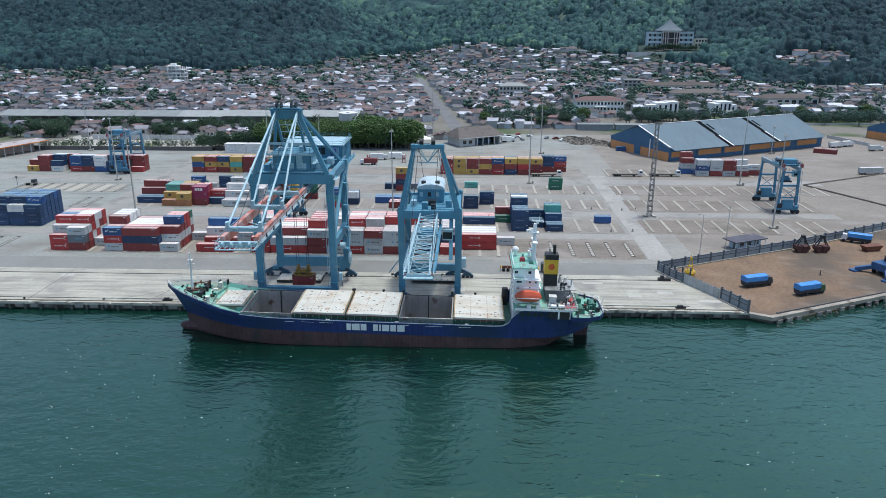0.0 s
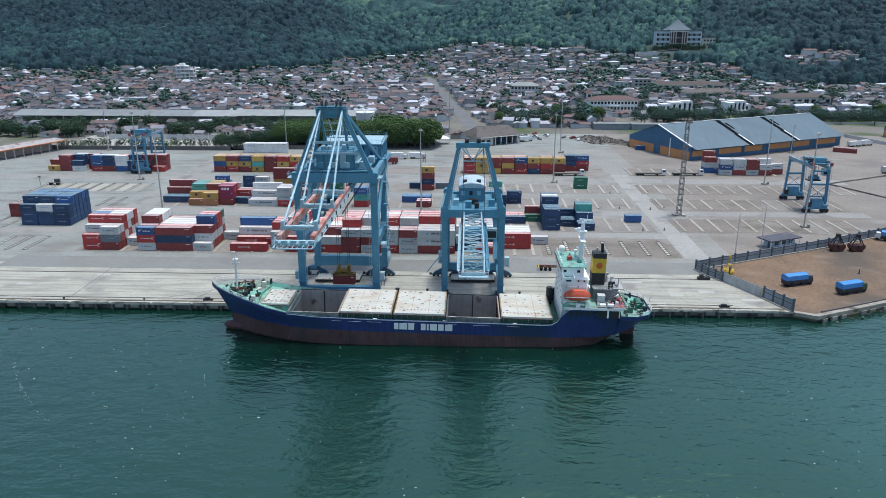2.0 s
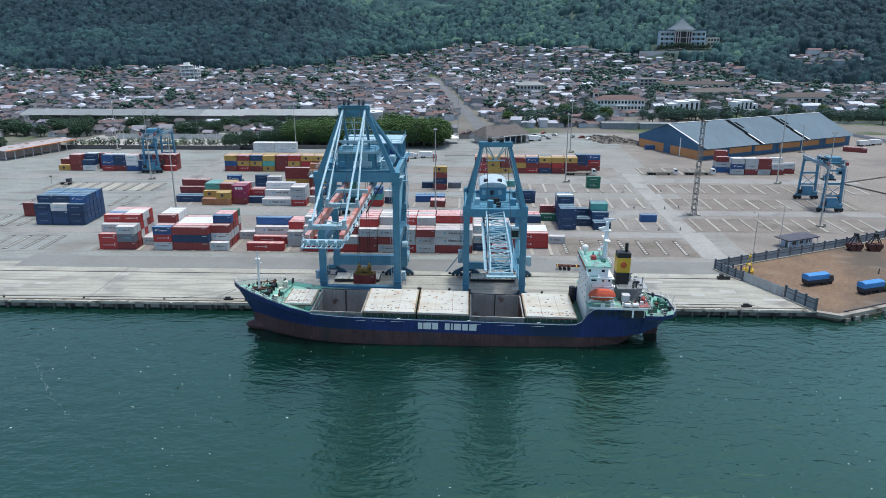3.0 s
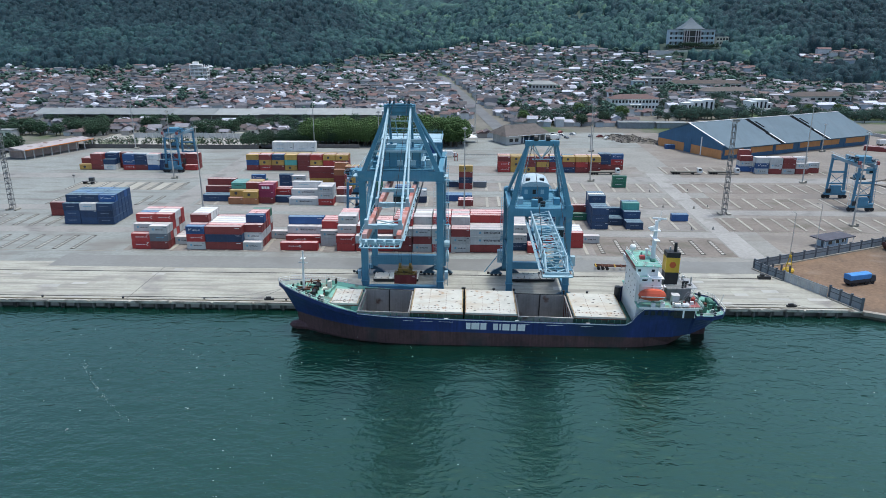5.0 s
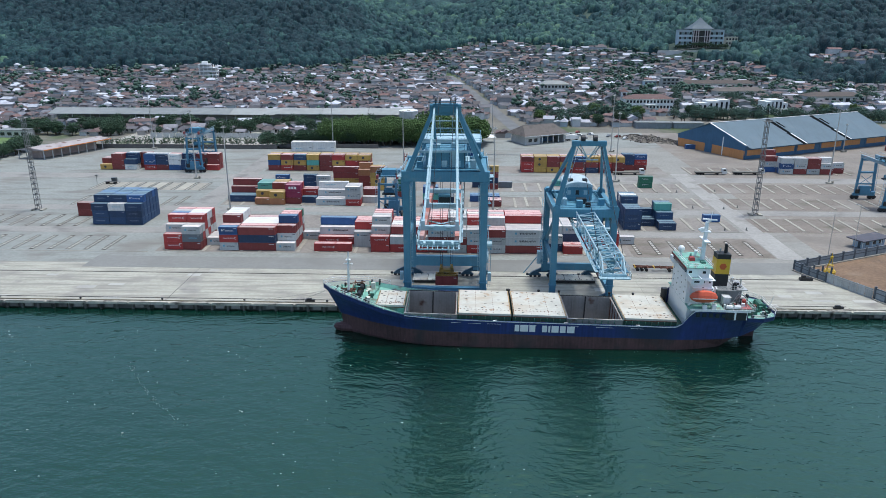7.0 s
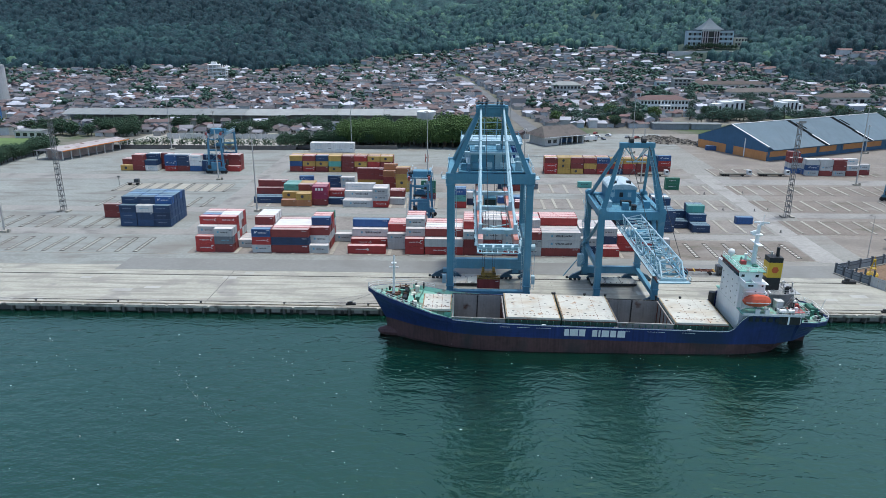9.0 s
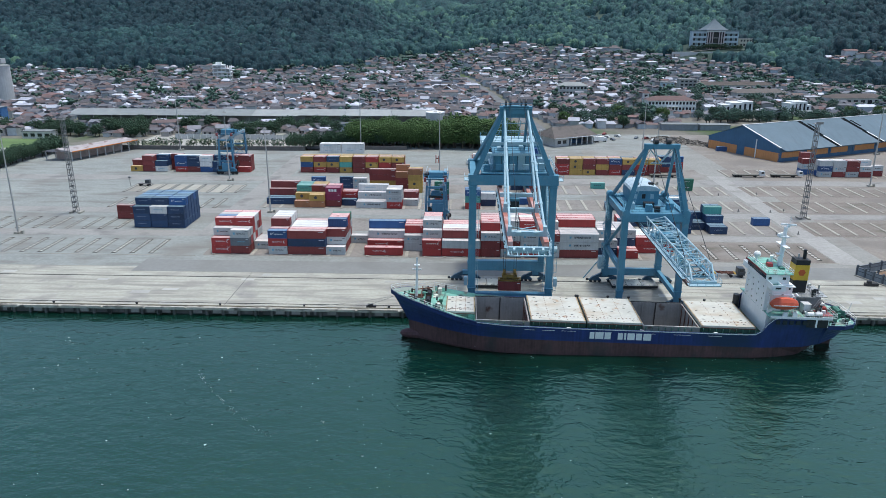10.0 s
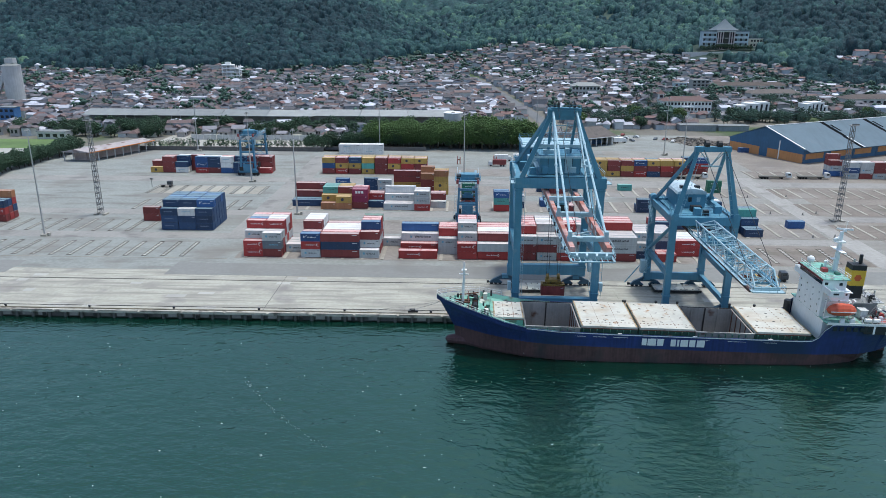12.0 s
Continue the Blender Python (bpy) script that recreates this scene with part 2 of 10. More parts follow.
def water_material():
    m = bpy.data.materials.new("sea water")
    m.use_nodes = True
    n, l = m.node_tree.nodes, m.node_tree.links
    b = n["Principled BSDF"]
    b.inputs["Roughness"].default_value = 0.11
    b.inputs["IOR"].default_value = 1.72
    b.inputs["Specular Tint"].default_value = (0.57, 1.0, 0.635, 1)
    b.inputs["Specular IOR Level"].default_value = 0.95
    g = n.new("ShaderNodeNewGeometry")
    big = n.new("ShaderNodeTexNoise")
    big.inputs["Scale"].default_value = 0.013
    big.inputs["Detail"].default_value = 3.0
    ramp = n.new("ShaderNodeValToRGB")
    ramp.color_ramp.elements[0].position, ramp.color_ramp.elements[0].color = 0.3, (0.0016, 0.0165, 0.0115, 1)
    ramp.color_ramp.elements[1].position, ramp.color_ramp.elements[1].color = 0.7, (0.0030, 0.0240, 0.0165, 1)
    l.new(g.outputs["Position"], big.inputs["Vector"])
    l.new(big.outputs["Fac"], ramp.inputs[0])
    # paler water colour round a point off the bulk lot, with a wavy edge
    far = n.new("ShaderNodeVectorMath")
    far.operation = "DISTANCE"
    far.inputs[1].default_value = (188.0, -84.0, WATER_LEVEL)
    l.new(g.outputs["Position"], far.inputs[0])
    patch_noise = n.new("ShaderNodeTexNoise")
    patch_noise.inputs["Scale"].default_value = 0.025
    patch_noise.inputs["Detail"].default_value = 4.0
    l.new(g.outputs["Position"], patch_noise.inputs["Vector"])
    wobble = n.new("ShaderNodeMath")
    wobble.operation = "MULTIPLY_ADD"
    wobble.inputs[1].default_value = 70.0
    l.new(patch_noise.outputs["Fac"], wobble.inputs[0])
    l.new(far.outputs["Value"], wobble.inputs[2])
    reach = n.new("ShaderNodeMapRange")
    reach.interpolation_type = "SMOOTHSTEP"
    for key, value in (("From Min", 115.0), ("From Max", 45.0)):
        reach.inputs[key].default_value = value
    l.new(wobble.outputs[0], reach.inputs["Value"])
    pale_mix = n.new("ShaderNodeMix")
    pale_mix.data_type = "RGBA"
    l.new(reach.outputs[0], pale_mix.inputs["Factor"])
    l.new(ramp.outputs[0], pale_mix.inputs["A"])
    pale_mix.inputs["B"].default_value = (0.011, 0.042, 0.036, 1)
    l.new(pale_mix.outputs["Result"], b.inputs["Base Color"])
    total = None
    for sc, stretch, amount in ((0.09, (1.0, 2.0, 1), 0.9), (0.30, (0.8, 1.4, 1), 0.7), (0.85, (0.8, 1.25, 1), 0.30), (2.2, (0.7, 1.4, 1), 0.09)):
        mp = n.new("ShaderNodeMapping")
        mp.inputs["Scale"].default_value = stretch
        mp.inputs["Rotation"].default_value = (0, 0, 0.35)
        l.new(g.outputs["Position"], mp.inputs[0])
        t = n.new("ShaderNodeTexNoise")
        t.inputs["Scale"].default_value = sc
        t.inputs["Detail"].default_value = 3.0
        l.new(mp.outputs[0], t.inputs["Vector"])
        k = n.new("ShaderNodeMath")
        k.operation = "MULTIPLY"
        k.inputs[1].default_value = amount
        l.new(t.outputs["Fac"], k.inputs[0])
        if total is None:
            total = k.outputs[0]
        else:
            a = n.new("ShaderNodeMath")
            l.new(total, a.inputs[0])
            l.new(k.outputs[0], a.inputs[1])
            total = a.outputs[0]
    bump = n.new("ShaderNodeBump")
    bump.inputs["Strength"].default_value = 1.0
    bump.inputs["Distance"].default_value = 0.48
    l.new(total, bump.inputs["Height"])
    l.new(bump.outputs[0], b.inputs["Normal"])
    return m


WATER = water_material()


# ---- mesh helpers ----
class Solid:
    """Collects boxes, beams, tubes and sheets for one mesh."""

    def __init__(self):
        self.v, self.f = [], []

    def add(self, verts, faces):
        o = len(self.v)
        self.v += [tuple(p) for p in verts]
        self.f += [tuple(i + o for i in f) for f in faces]
        return self

    def box(self, x0, y0, z0, x1, y1, z1):
        x0, x1, y0, y1, z0, z1 = min(x0, x1), max(x0, x1), min(y0, y1), max(y0, y1), min(z0, z1), max(z0, z1)
        return self.add([(x0, y0, z0), (x1, y0, z0), (x1, y1, z0), (x0, y1, z0), (x0, y0, z1), (x1, y0, z1), (x1, y1, z1), (x0, y1, z1)],
                        [(3, 2, 1, 0), (4, 5, 6, 7), (0, 1, 5, 4), (1, 2, 6, 5), (2, 3, 7, 6), (3, 0, 4, 7)])

    def beam(self, p, q, w, h=None, w2=None, h2=None):
        """A square-section member from p to q; h is its depth in the upright plane."""
        h = w if h is None else h
        w2, h2 = (w if w2 is None else w2), (h if h2 is None else h2)
        p, q = Vector(p), Vector(q)
        d = (q - p).normalized()
        side = d.cross(Vector((0, 0, 1)))
        side = Vector((1, 0, 0)) if side.length < 1e-3 else side.normalized()
        up = side.cross(d)
        vs = []
        for c, a, b in ((p, w, h), (q, w2, h2)):
            for i, j in ((-1, -1), (1, -1), (1, 1), (-1, 1)):
                vs.append(c + side * (i * a / 2) + up * (j * b / 2))
        return self.add(vs, [(0, 1, 2, 3), (7, 6, 5, 4), (0, 4, 5, 1), (1, 5, 6, 2), (2, 6, 7, 3), (3, 7, 4, 0)])

    def tube(self, p, q, r, r2=None, n=8, caps=True):
        r2 = r if r2 is None else r2
        p, q = Vector(p), Vector(q)
        d = (q - p).normalized()
        side = d.cross(Vector((0, 0, 1)))
        side = Vector((1, 0, 0)) if side.length < 1e-3 else side.normalized()
        up = side.cross(d)
        vs = []
        for c, a in ((p, r), (q, r2)):
            for i in range(n):
                t = 2 * math.pi * i / n
                vs.append(c + side * (a * math.cos(t)) + up * (a * math.sin(t)))
        fs = [(i, (i + 1) % n, n + (i + 1) % n, n + i) for i in range(n)]
        if caps:
            fs += [tuple(range(n))[::-1], tuple(range(n, 2 * n))]
        return self.add(vs, fs)

    def prism(self, outline, axis, a, b):
        """An outline in the two other axes, drawn out along axis from a to b."""
        n = len(outline)
        def put(u, w, t):
            return {0: (t, u, w), 1: (u, t, w), 2: (u, w, t)}[axis]
        return self.add([put(u, w, a) for u, w in outline] + [put(u, w, b) for u, w in outline],
                        [tuple(range(n)), tuple(range(2 * n - 1, n - 1, -1))] + [(i, n + i, n + (i + 1) % n, (i + 1) % n) for i in range(n)])

    def loft(self, rings, closed=True, ends=True):
        n = len(rings[0])
        vs = [p for r in rings for p in r]
        fs = []
        m = n if closed else n - 1
        for k in range(len(rings) - 1):
            for i in range(m):
                fs.append((k * n + i, k * n + (i + 1) % n, (k + 1) * n + (i + 1) % n, (k + 1) * n + i))
        if ends:
            fs += [tuple(range(n))[::-1], tuple(range((len(rings) - 1) * n, len(rings) * n))]
        return self.add(vs, fs)

    def mesh(self, name, fix=True):
        me = bpy.data.meshes.new(name)
        me.from_pydata(self.v, [], self.f)
        if fix and len(self.f) < 20000:
            bm = bmesh.new()
            bm.from_mesh(me)
            bmesh.ops.recalc_face_normals(bm, faces=bm.faces)
            bm.to_mesh(me)
            bm.free()
        me.update()
        return me


def part(name, solid, material, parent=None, label="", m=None):
    """One mesh object under a thing or a part. solid: a Solid or a ready mesh."""
    me = solid if isinstance(solid, bpy.types.Mesh) else solid.mesh(name)
    if material is not None and not me.materials:
        me.materials.append(material)
    ob = new(name, me)
    if parent is not None:
        ob.parent = parent
    if m is not None:
        ob.matrix_basis = m
    if label:
        ob["label"] = label
    return ob


def thing(name, label, category, m=None, group="", kind=""):
    ob = new(name)
    ob.empty_display_size = 0.5
    if m is not None:
        ob.matrix_basis = m
    return tagged(ob, label, category, group, kind)


def solo(name, solid, material, label, category="", group="", kind="", m=None):
    return tagged(part(name, solid, material, None, "", m), label, category, group, kind)


def paint(ob, material):
    """Gives an object its own material on a shared mesh."""
    ob.material_slots[0].link = "OBJECT"
    ob.material_slots[0].material = material



# ---- the land ----
QUAY_Y, WATER_Z = -45.8, -1.9
LOT_X = 163.5  # where the fence ends the container quay


def shore(x):
    if x <= LOT_X:
        return QUAY_Y
    if x <= 169.5:
        return QUAY_Y - 2.8 * (x - LOT_X) / (169.5 - LOT_X)
    return min(QUAY_Y - 2.8 + 0.455 * (x - 169.5), 60.0)


FOOT = ((-900, 560, 0.13, 0.00020), (-450, 575, 0.14, 0.00020), (-230, 625, 0.17, 0.00022), (0, 715, 0.14, 0.00026), (200, 640, 0.17, 0.00024),
        (350, 605, 0.22, 0.00022), (500, 560, 0.26, 0.00020), (900, 540, 0.26, 0.0002))


def foot(x):
    """Where the hill begins at x, its first slope and how it steepens."""
    x = min(max(x, -899), 899)
    for a, b in zip(FOOT, FOOT[1:]):
        if a[0] <= x <= b[0]:
            t = (x - a[0]) / (b[0] - a[0])
            t = t * t * (3 - 2 * t)
            return [a[i] + (b[i] - a[i]) * t for i in (1, 2, 3)]


def height(x, y):
    if y < 255:
        return 0.0
    yf, s, q = foot(x)
    h = 5.0 * min((y - 255) / 300.0, 1.0)
    if y > yf:
        d = y - yf
        h += s * d + q * d * d if d < 900 else s * 900 + q * 810000 + 0.1 * (d - 900)
        h += min(d / 100.0, 1.0) * 6.0 * noise.noise((x * 0.012, y * 0.012, 0.0))
        h += min(max(d - 130.0, 0.0) / 160.0, 1.0) * (10.0 * noise.noise((x * 0.0075 + y * 0.002, y * 0.003, 4.0)) + 6.0 * noise.noise((x * 0.02, y * 0.006, 8.0)))
    return h


def sheet(xs, ys, zf, name):
    xs, ys = list(xs), list(ys)
    verts = [(x, y, zf(x, y)) for y in ys for x in xs]
    n = len(xs)
    s = Solid()
    s.add(verts, [(j * n + i, j * n + i + 1, (j + 1) * n + i + 1, (j + 1) * n + i) for j in range(len(ys) - 1) for i in range(n - 1)])
    return s


def inset(x):
    """How far the ground stays behind the quay edge."""
    return 1.7 if x <= LOT_X else 1.0


def ground_sheet():
    xs = [-3000, -1800, -1200] + list(range(-900, -200, 25)) + list(range(-200, 160, 25)) + [LOT_X, 169.5] + list(range(200, 925, 25)) + [1200, 1800, 3000]
    n = len(xs)
    offs = [0, 6, 20, 50, 100, 160, 220, 280] + [300 + 20 * i for i in range(60)] + [1600, 2000, 2600, 3400]
    verts = []
    for o in offs:
        for x in xs:
            y = shore(x) + max(o, inset(x)) if o < 280 else QUAY_Y + o
            if 50 <= o < 280 and x > LOT_X:
                y = shore(x) + (QUAY_Y + 280 - shore(x)) * o / 280.0
            verts.append((x, y, height(x, y) - 0.08))
    lip = [(x, shore(x) + inset(x), -8.0) for x in xs]
    verts = lip + verts
    rows = len(offs) + 1
    s = Solid()
    s.add(verts, [(j * n + i, j * n + i + 1, (j + 1) * n + i + 1, (j + 1) * n + i) for j in range(rows - 1) for i in range(n - 1)])
    me = s.mesh("ground", fix=False)
    me.materials.append(LAND)
    me.materials.append(FORESTFLOOR)
    for p in me.polygons:
        c = p.center
        p.use_smooth = True
        if c.y > foot(c.x)[0] + 10:
            p.material_index = 1
    return tagged(new("ground", me), "earth and grass ground of the town and the hillside", "ground", kind="structure")


ground_sheet()
tagged(part("water", sheet([-3500, -900, -300, 0, 150, 300, 900, 3500], [-2500, -800, -350, -200, -100, -30, 90], lambda x, y: WATER_Z, "water"), WATER),
       "dark green harbour water with small ripples", "water", kind="structure")


def slab(name, x0, y0, x1, y1, z, material, label, category="pavement", thick=0.3):
    return solo(name, Solid().box(x0, y0, z - thick, x1, y1, z), material, label, category, kind="structure")


YARD_MID = mat("warm grey yard paving", (0.243, 0.240, 0.216), 0.85, var=0.13, scale=0.05, stain=(0.195, 0.18, 0.155), stain_scale=0.04, stain_at=0.52, bump=0.1, stain2=((0.28, 0.27, 0.245), 0.2, 0.52, (0.3, 1.0, 1.0), 0.7), grit=0.13)
yard = slab("yard", -420, -13.0, 98.0, 200.0, 0.0, YARD, "worn grey concrete paving of the container yard")
slab("yard_middle", 98.0, -13.0, 164.0, 200.0, 0.0, YARD_MID, "worn warm grey concrete paving of the yard")
yard_east = solo("yard_east", Solid().prism([(164.0, -6.0), (330, 78), (520, 120), (520, 308), (300, 308), (290, 262), (164.0, 262)], 2, -0.3, 0.0), YARD_E,
                 "worn grey concrete paving beside the warehouse", "pavement", kind="structure")
slab("yard_north", -60, 200.0, 164.0, 262.0, 0.0, YARD, "pale dusty paving in front of the gate shed")
slab("lane_quay", -68, -17.35, 152.0, -6.5, 0.034, LANEGREY, "grey asphalt truck lane along the quay", "road", 0.04)
slab("lane_quay", -420, -17.35, -116.0, -6.5, 0.034, LANEGREY, "grey asphalt truck lane along the quay", "road", 0.04)
slab("lane_first", -420, 19.0, 152, 26.0, 0.012, ROADGREY, "grey asphalt lane between stacking blocks", "road", 0.012)
slab("lane_second", -420, 50.0, 235, 57.5, 0.012, ROADGREY, "grey asphalt lane between stacking blocks", "road", 0.012)
slab("lane_third", -420, 108.5, 255, 119.0, 0.012, ROADGREY, "grey asphalt lane before the rear stacks", "road", 0.012)
slab("lane_cross", -62, 26.1, -52, 175, 0.016, ROADGREY, "grey asphalt cross lane", "road", 0.012)
slab("lane_cross", 148.5, -3, 156.5, 128, 0.016, mat("pale concrete lane", (0.31, 0.302, 0.28), 0.85, var=0.12, scale=0.08, stain=(0.22, 0.21, 0.19), stain_scale=0.1, stain_at=0.55, grit=0.12), "grey asphalt cross lane", "road", 0.012)
PADS = [(-52, -1.5, 102.9, 17.5), (103, -1.9, 148, 18.9), (-50.5, 27.5, 147, 45.5), (155.0, 27.5, 222, 46), (-50.5, 59.5, 147, 77),
        (155.5, 59.5, 232, 77.5), (-50.5, 87, 147, 104.5), (155, 87, 250, 105), (-50.5, 126, 147, 144), (158, 126, 240, 144)]
for x0, y0, x1, y1 in PADS:
    slab("stacking_pad", x0, y0, x1, y1, 0.02, PAD_E if x0 > 100 else PAD, "dusty brown-grey concrete stacking pad", "pavement", 0.02)


def footing(dashed):
    s = Solid()
    if dashed:
        for i in range(9):
            y = 0.2 + i * 1.85
            s.box(-0.75, y, 0, 0.75, y + 1.1, 0.12)
        s.box(-0.55, 0, 0, -0.35, 16.8, 0.06).box(0.35, 0, 0, 0.55, 16.8, 0.06)
    else:
        s.box(-0.5, 0, 0, 0.5, 16.4, 0.14)
    me = s.mesh("footing")
    me.materials.append(BEAMC)
    return me


FOOT_PLAIN, FOOT_DASH = footing(False), footing(True)
OLDBEAM = mat("old stained footing", (0.40, 0.39, 0.345), 0.85, var=0.2, scale=0.5, rand=0.15)


def old_footing():
    """Pale sleepers between two dark kerbs."""
    s = Solid()
    for i in range(7):
        s.box(-0.45, 0.4 + i * 2.1, 0, 0.45, 1.5 + i * 2.1, 0.08)
    me = s.mesh("footing")
    me.materials.append(OLDBEAM)
    k = Solid().box(-0.75, 0, 0, -0.5, 15.0, 0.12).box(0.5, 0, 0, 0.75, 15.0, 0.12).box(-0.75, -0.2, 0, 0.75, 0, 0.12).box(-0.75, 15.0, 0, 0.75, 15.2, 0.12).mesh("kerb_frame")
    k.materials.append(mat("brown kerb concrete", (0.125, 0.115, 0.10), 0.85, var=0.3, scale=0.4, rand=0.2))
    return me, k


FOOT_OLD, FOOT_KERB = old_footing()


def footings(y0, xs, dashed=False):
    for x in xs:
        if x < -55 or dashed:
            o = thing("footing_beam", "old concrete footing with pale square pads inside dark kerbs", "footing", pose(x, y0, 0.02), "old container footings")
            part("pad_row", FOOT_OLD, None, o)
            part("kerb_frame", FOOT_KERB, None, o)
            continue
        solo("footing_beam", FOOT_DASH if dashed else FOOT_PLAIN, None, "pale concrete footing beam set in the yard", "footing",
             "container footings", m=pose(x, y0, 0.02))


def run(a, b, step):
    return [a + step * i for i in range(int((b - a) / step) + 1)]


footings(-0.4, run(-166.3, -69, 6.06), True)
footings(0.7, run(105.5, 145, 6.43), True)
for y0, xs in ((-1.1, run(-48.6, 104, 6.2)), (27.4, run(88.4, 124, 6.2)), (59.0, run(-48.4, 70, 6.2))):
    for x in xs:
        solo("footing_beam", FOOT_PLAIN, None, "pale concrete footing beam under the stacks", "footing", "container footings", m=pose(x, y0, 0.0))
footings(26.8, run(-160.0, -92.5, 6.06))
footings(28.9, run(124.5, 144.5, 6.43))
footings(28.9, run(157.4, 222, 6.4))
footings(58.0, [-111.0, -104.9, -73.9, -68.3])
footings(60.7, run(74.2, 145, 6.36))
footings(60.7, run(158.0, 231, 6.4))
footings(84.4, run(-117.1, -67, 6.15))
for i in range(8):
    slab("pale_panel", -116.0 + 6.15 * i, 84.6, -112.0 + 6.15 * i, 99.2, 0.03, BEAMC, "pale concrete panel between old footings", "pavement", 0.03)
footings(87.7, run(63.4, 145.2, 6.27))
footings(88.0, run(157.5, 249, 6.45))
footings(127.0, run(159, 196, 6.4))
footings(127.0, run(229, 240, 6.4))

for x0, y0, x1, y1 in ((103.0, -2.3, 149.0, -2.0), (103.0, 19.2, 147.5, 19.5), (-170.0, -2.3, -54.0, -2.0), (123.0, 26.9, 147.5, 27.15), (153.5, 26.9, 223, 27.15)):
    slab("pad_kerb", x0, y0, x1, y1, 0.06, BEAMC, "thin pale kerb along the stacking pad", "kerb", 0.06)
# ---- the quay ----
apron = tagged(part("apron", Solid().box(-420, QUAY_Y + 1.5, -0.9, LOT_X, -13.0, -0.02), DARKC), "quay apron of pale concrete bays with dark joints", "pavement", kind="structure")
YLINES = [-43.8, -40.2, -35.6, -29.2, -21.8, -17.4, -13.03]
for ya, yb in zip(YLINES, YLINES[1:]):
    w = 12.0
    key = (ya, yb)
    me = Solid().box(0.012, ya + 0.02, -0.06, w - 0.012, yb - 0.02, 0.02).mesh("bay")
    me.materials.append(CONCRETE)
    x = -130.0 + (ya * 7) % 5
    while x < LOT_X - w:
        part("bay", me, None, apron, m=pose(x, 0, 0))
        x += w
    part("bay", Solid().box(x + 0.03, ya + 0.03, -0.06, LOT_X - 0.1, yb - 0.03, 0.02), CONCRETE, apron)
    part("bay", Solid().box(-420, ya + 0.03, -0.06, -130.0 + (ya * 7) % 5 - 0.03, yb - 0.03, 0.02), CONCRETE, apron)
for y in (-41.9, -21.6):
    s = Solid()
    for d in (-0.11, 0.11):
        s.box(-420, y + d - 0.05, 0.02, 150, y + d + 0.05, 0.07)
    s.box(-420, y - 0.06, 0.005, 150, y + 0.06, 0.026)
    solo("crane_rail", s, RAILS, "dark steel crane rail let into the quay", "rail", "crane rails", kind="structure")
SILT = mat("silted brown drain", (0.165, 0.150, 0.105), 0.9, var=0.3, scale=0.3, stain=(0.30, 0.285, 0.235), stain_scale=0.10, stain_at=0.5, stain2=((0.075, 0.072, 0.062), 0.22, 0.52, (0.4, 1.0, 1.0), 0.9))
WORNKERB = mat("worn stained kerb concrete", (0.33, 0.315, 0.27), 0.85, var=0.25, scale=0.3, rand=0.3, stain=(0.11, 0.10, 0.085), stain_scale=0.35, stain_at=0.52)
quay = thing("quay_wall", "concrete quay edge with cap beam and dark recess", "quay", kind="structure")
part("cap_beam", Solid().box(-420, QUAY_Y, -0.42, LOT_X + 1, QUAY_Y + 1.5, 0.03), WORNKERB, quay)
part("edge_pipe", Solid().tube((-420, QUAY_Y + 1.75, 0.1), (LOT_X, QUAY_Y + 1.75, 0.1), 0.14, n=6), SILT, quay, "dirty service pipe behind the cap")
part("drain_channel", Solid().box(-420, QUAY_Y + 1.55, 0.0, LOT_X, QUAY_Y + 2.35, 0.034), SILT, quay, "silted drain channel")
# recess wall and piles coloured dark, painting the shade of the hollow below the cap
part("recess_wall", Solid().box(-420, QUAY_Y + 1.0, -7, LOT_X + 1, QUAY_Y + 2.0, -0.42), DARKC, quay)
kerb_me = Solid().box(0, QUAY_Y + 0.05, 0.03, 10.6, QUAY_Y + 0.42, 0.28).mesh("kerb")
kerb_me.materials.append(WORNKERB)
for i in range(26):
    part("kerb", kerb_me, None, quay, m=pose(-130 + 11.2 * i, 0, 0))
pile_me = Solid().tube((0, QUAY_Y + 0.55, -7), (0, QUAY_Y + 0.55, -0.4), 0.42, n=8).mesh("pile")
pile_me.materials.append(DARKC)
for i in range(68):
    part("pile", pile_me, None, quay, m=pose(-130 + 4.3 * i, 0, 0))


block_me = Solid().box(-1.1, QUAY_Y + 0.1, -1.3, 1.1, QUAY_Y + 0.6, -0.43).mesh("fender_block")
block_me.materials.append(mat("stained mauve concrete", (0.19, 0.175, 0.165), 0.85, var=0.3, scale=0.4, rand=0.5))
for i in range(68):
    if (i * 7) % 5 != 0:
        part("fender_block", block_me, None, quay, m=pose(-128 + 4.3 * i + ((i * 13) % 7) * 0.15, 0, 0))
PATCH = mat("repair concrete", (0.375, 0.37, 0.335), 0.8, var=0.10, scale=0.3, rand=0.12)
prng = random.Random(17)
patches = []
for i in range(28):
    w, d = prng.uniform(2.5, 6.0), prng.uniform(1.2, 2.4)
    x, y = prng.uniform(-128, 155), prng.choice((-43.2, -43.2, -39, -36, -33, -26, -24.6, -20.6)) + prng.uniform(0, 0.6)
    if any(x < a + c + 0.3 and a < x + w + 0.3 and y < b + e + 0.3 and b < y + d + 0.3 for a, b, c, e in patches):
        continue
    patches.append((x, y, w, d))
    part("repair_patch", Solid().box(x, y, 0.0, x + w, y + d, 0.032), PATCH, apron)
part("expansion_joint", Solid().box(-31.45, -44.0, 0.0, -31.29, -17.6, 0.038), DARKC, apron)


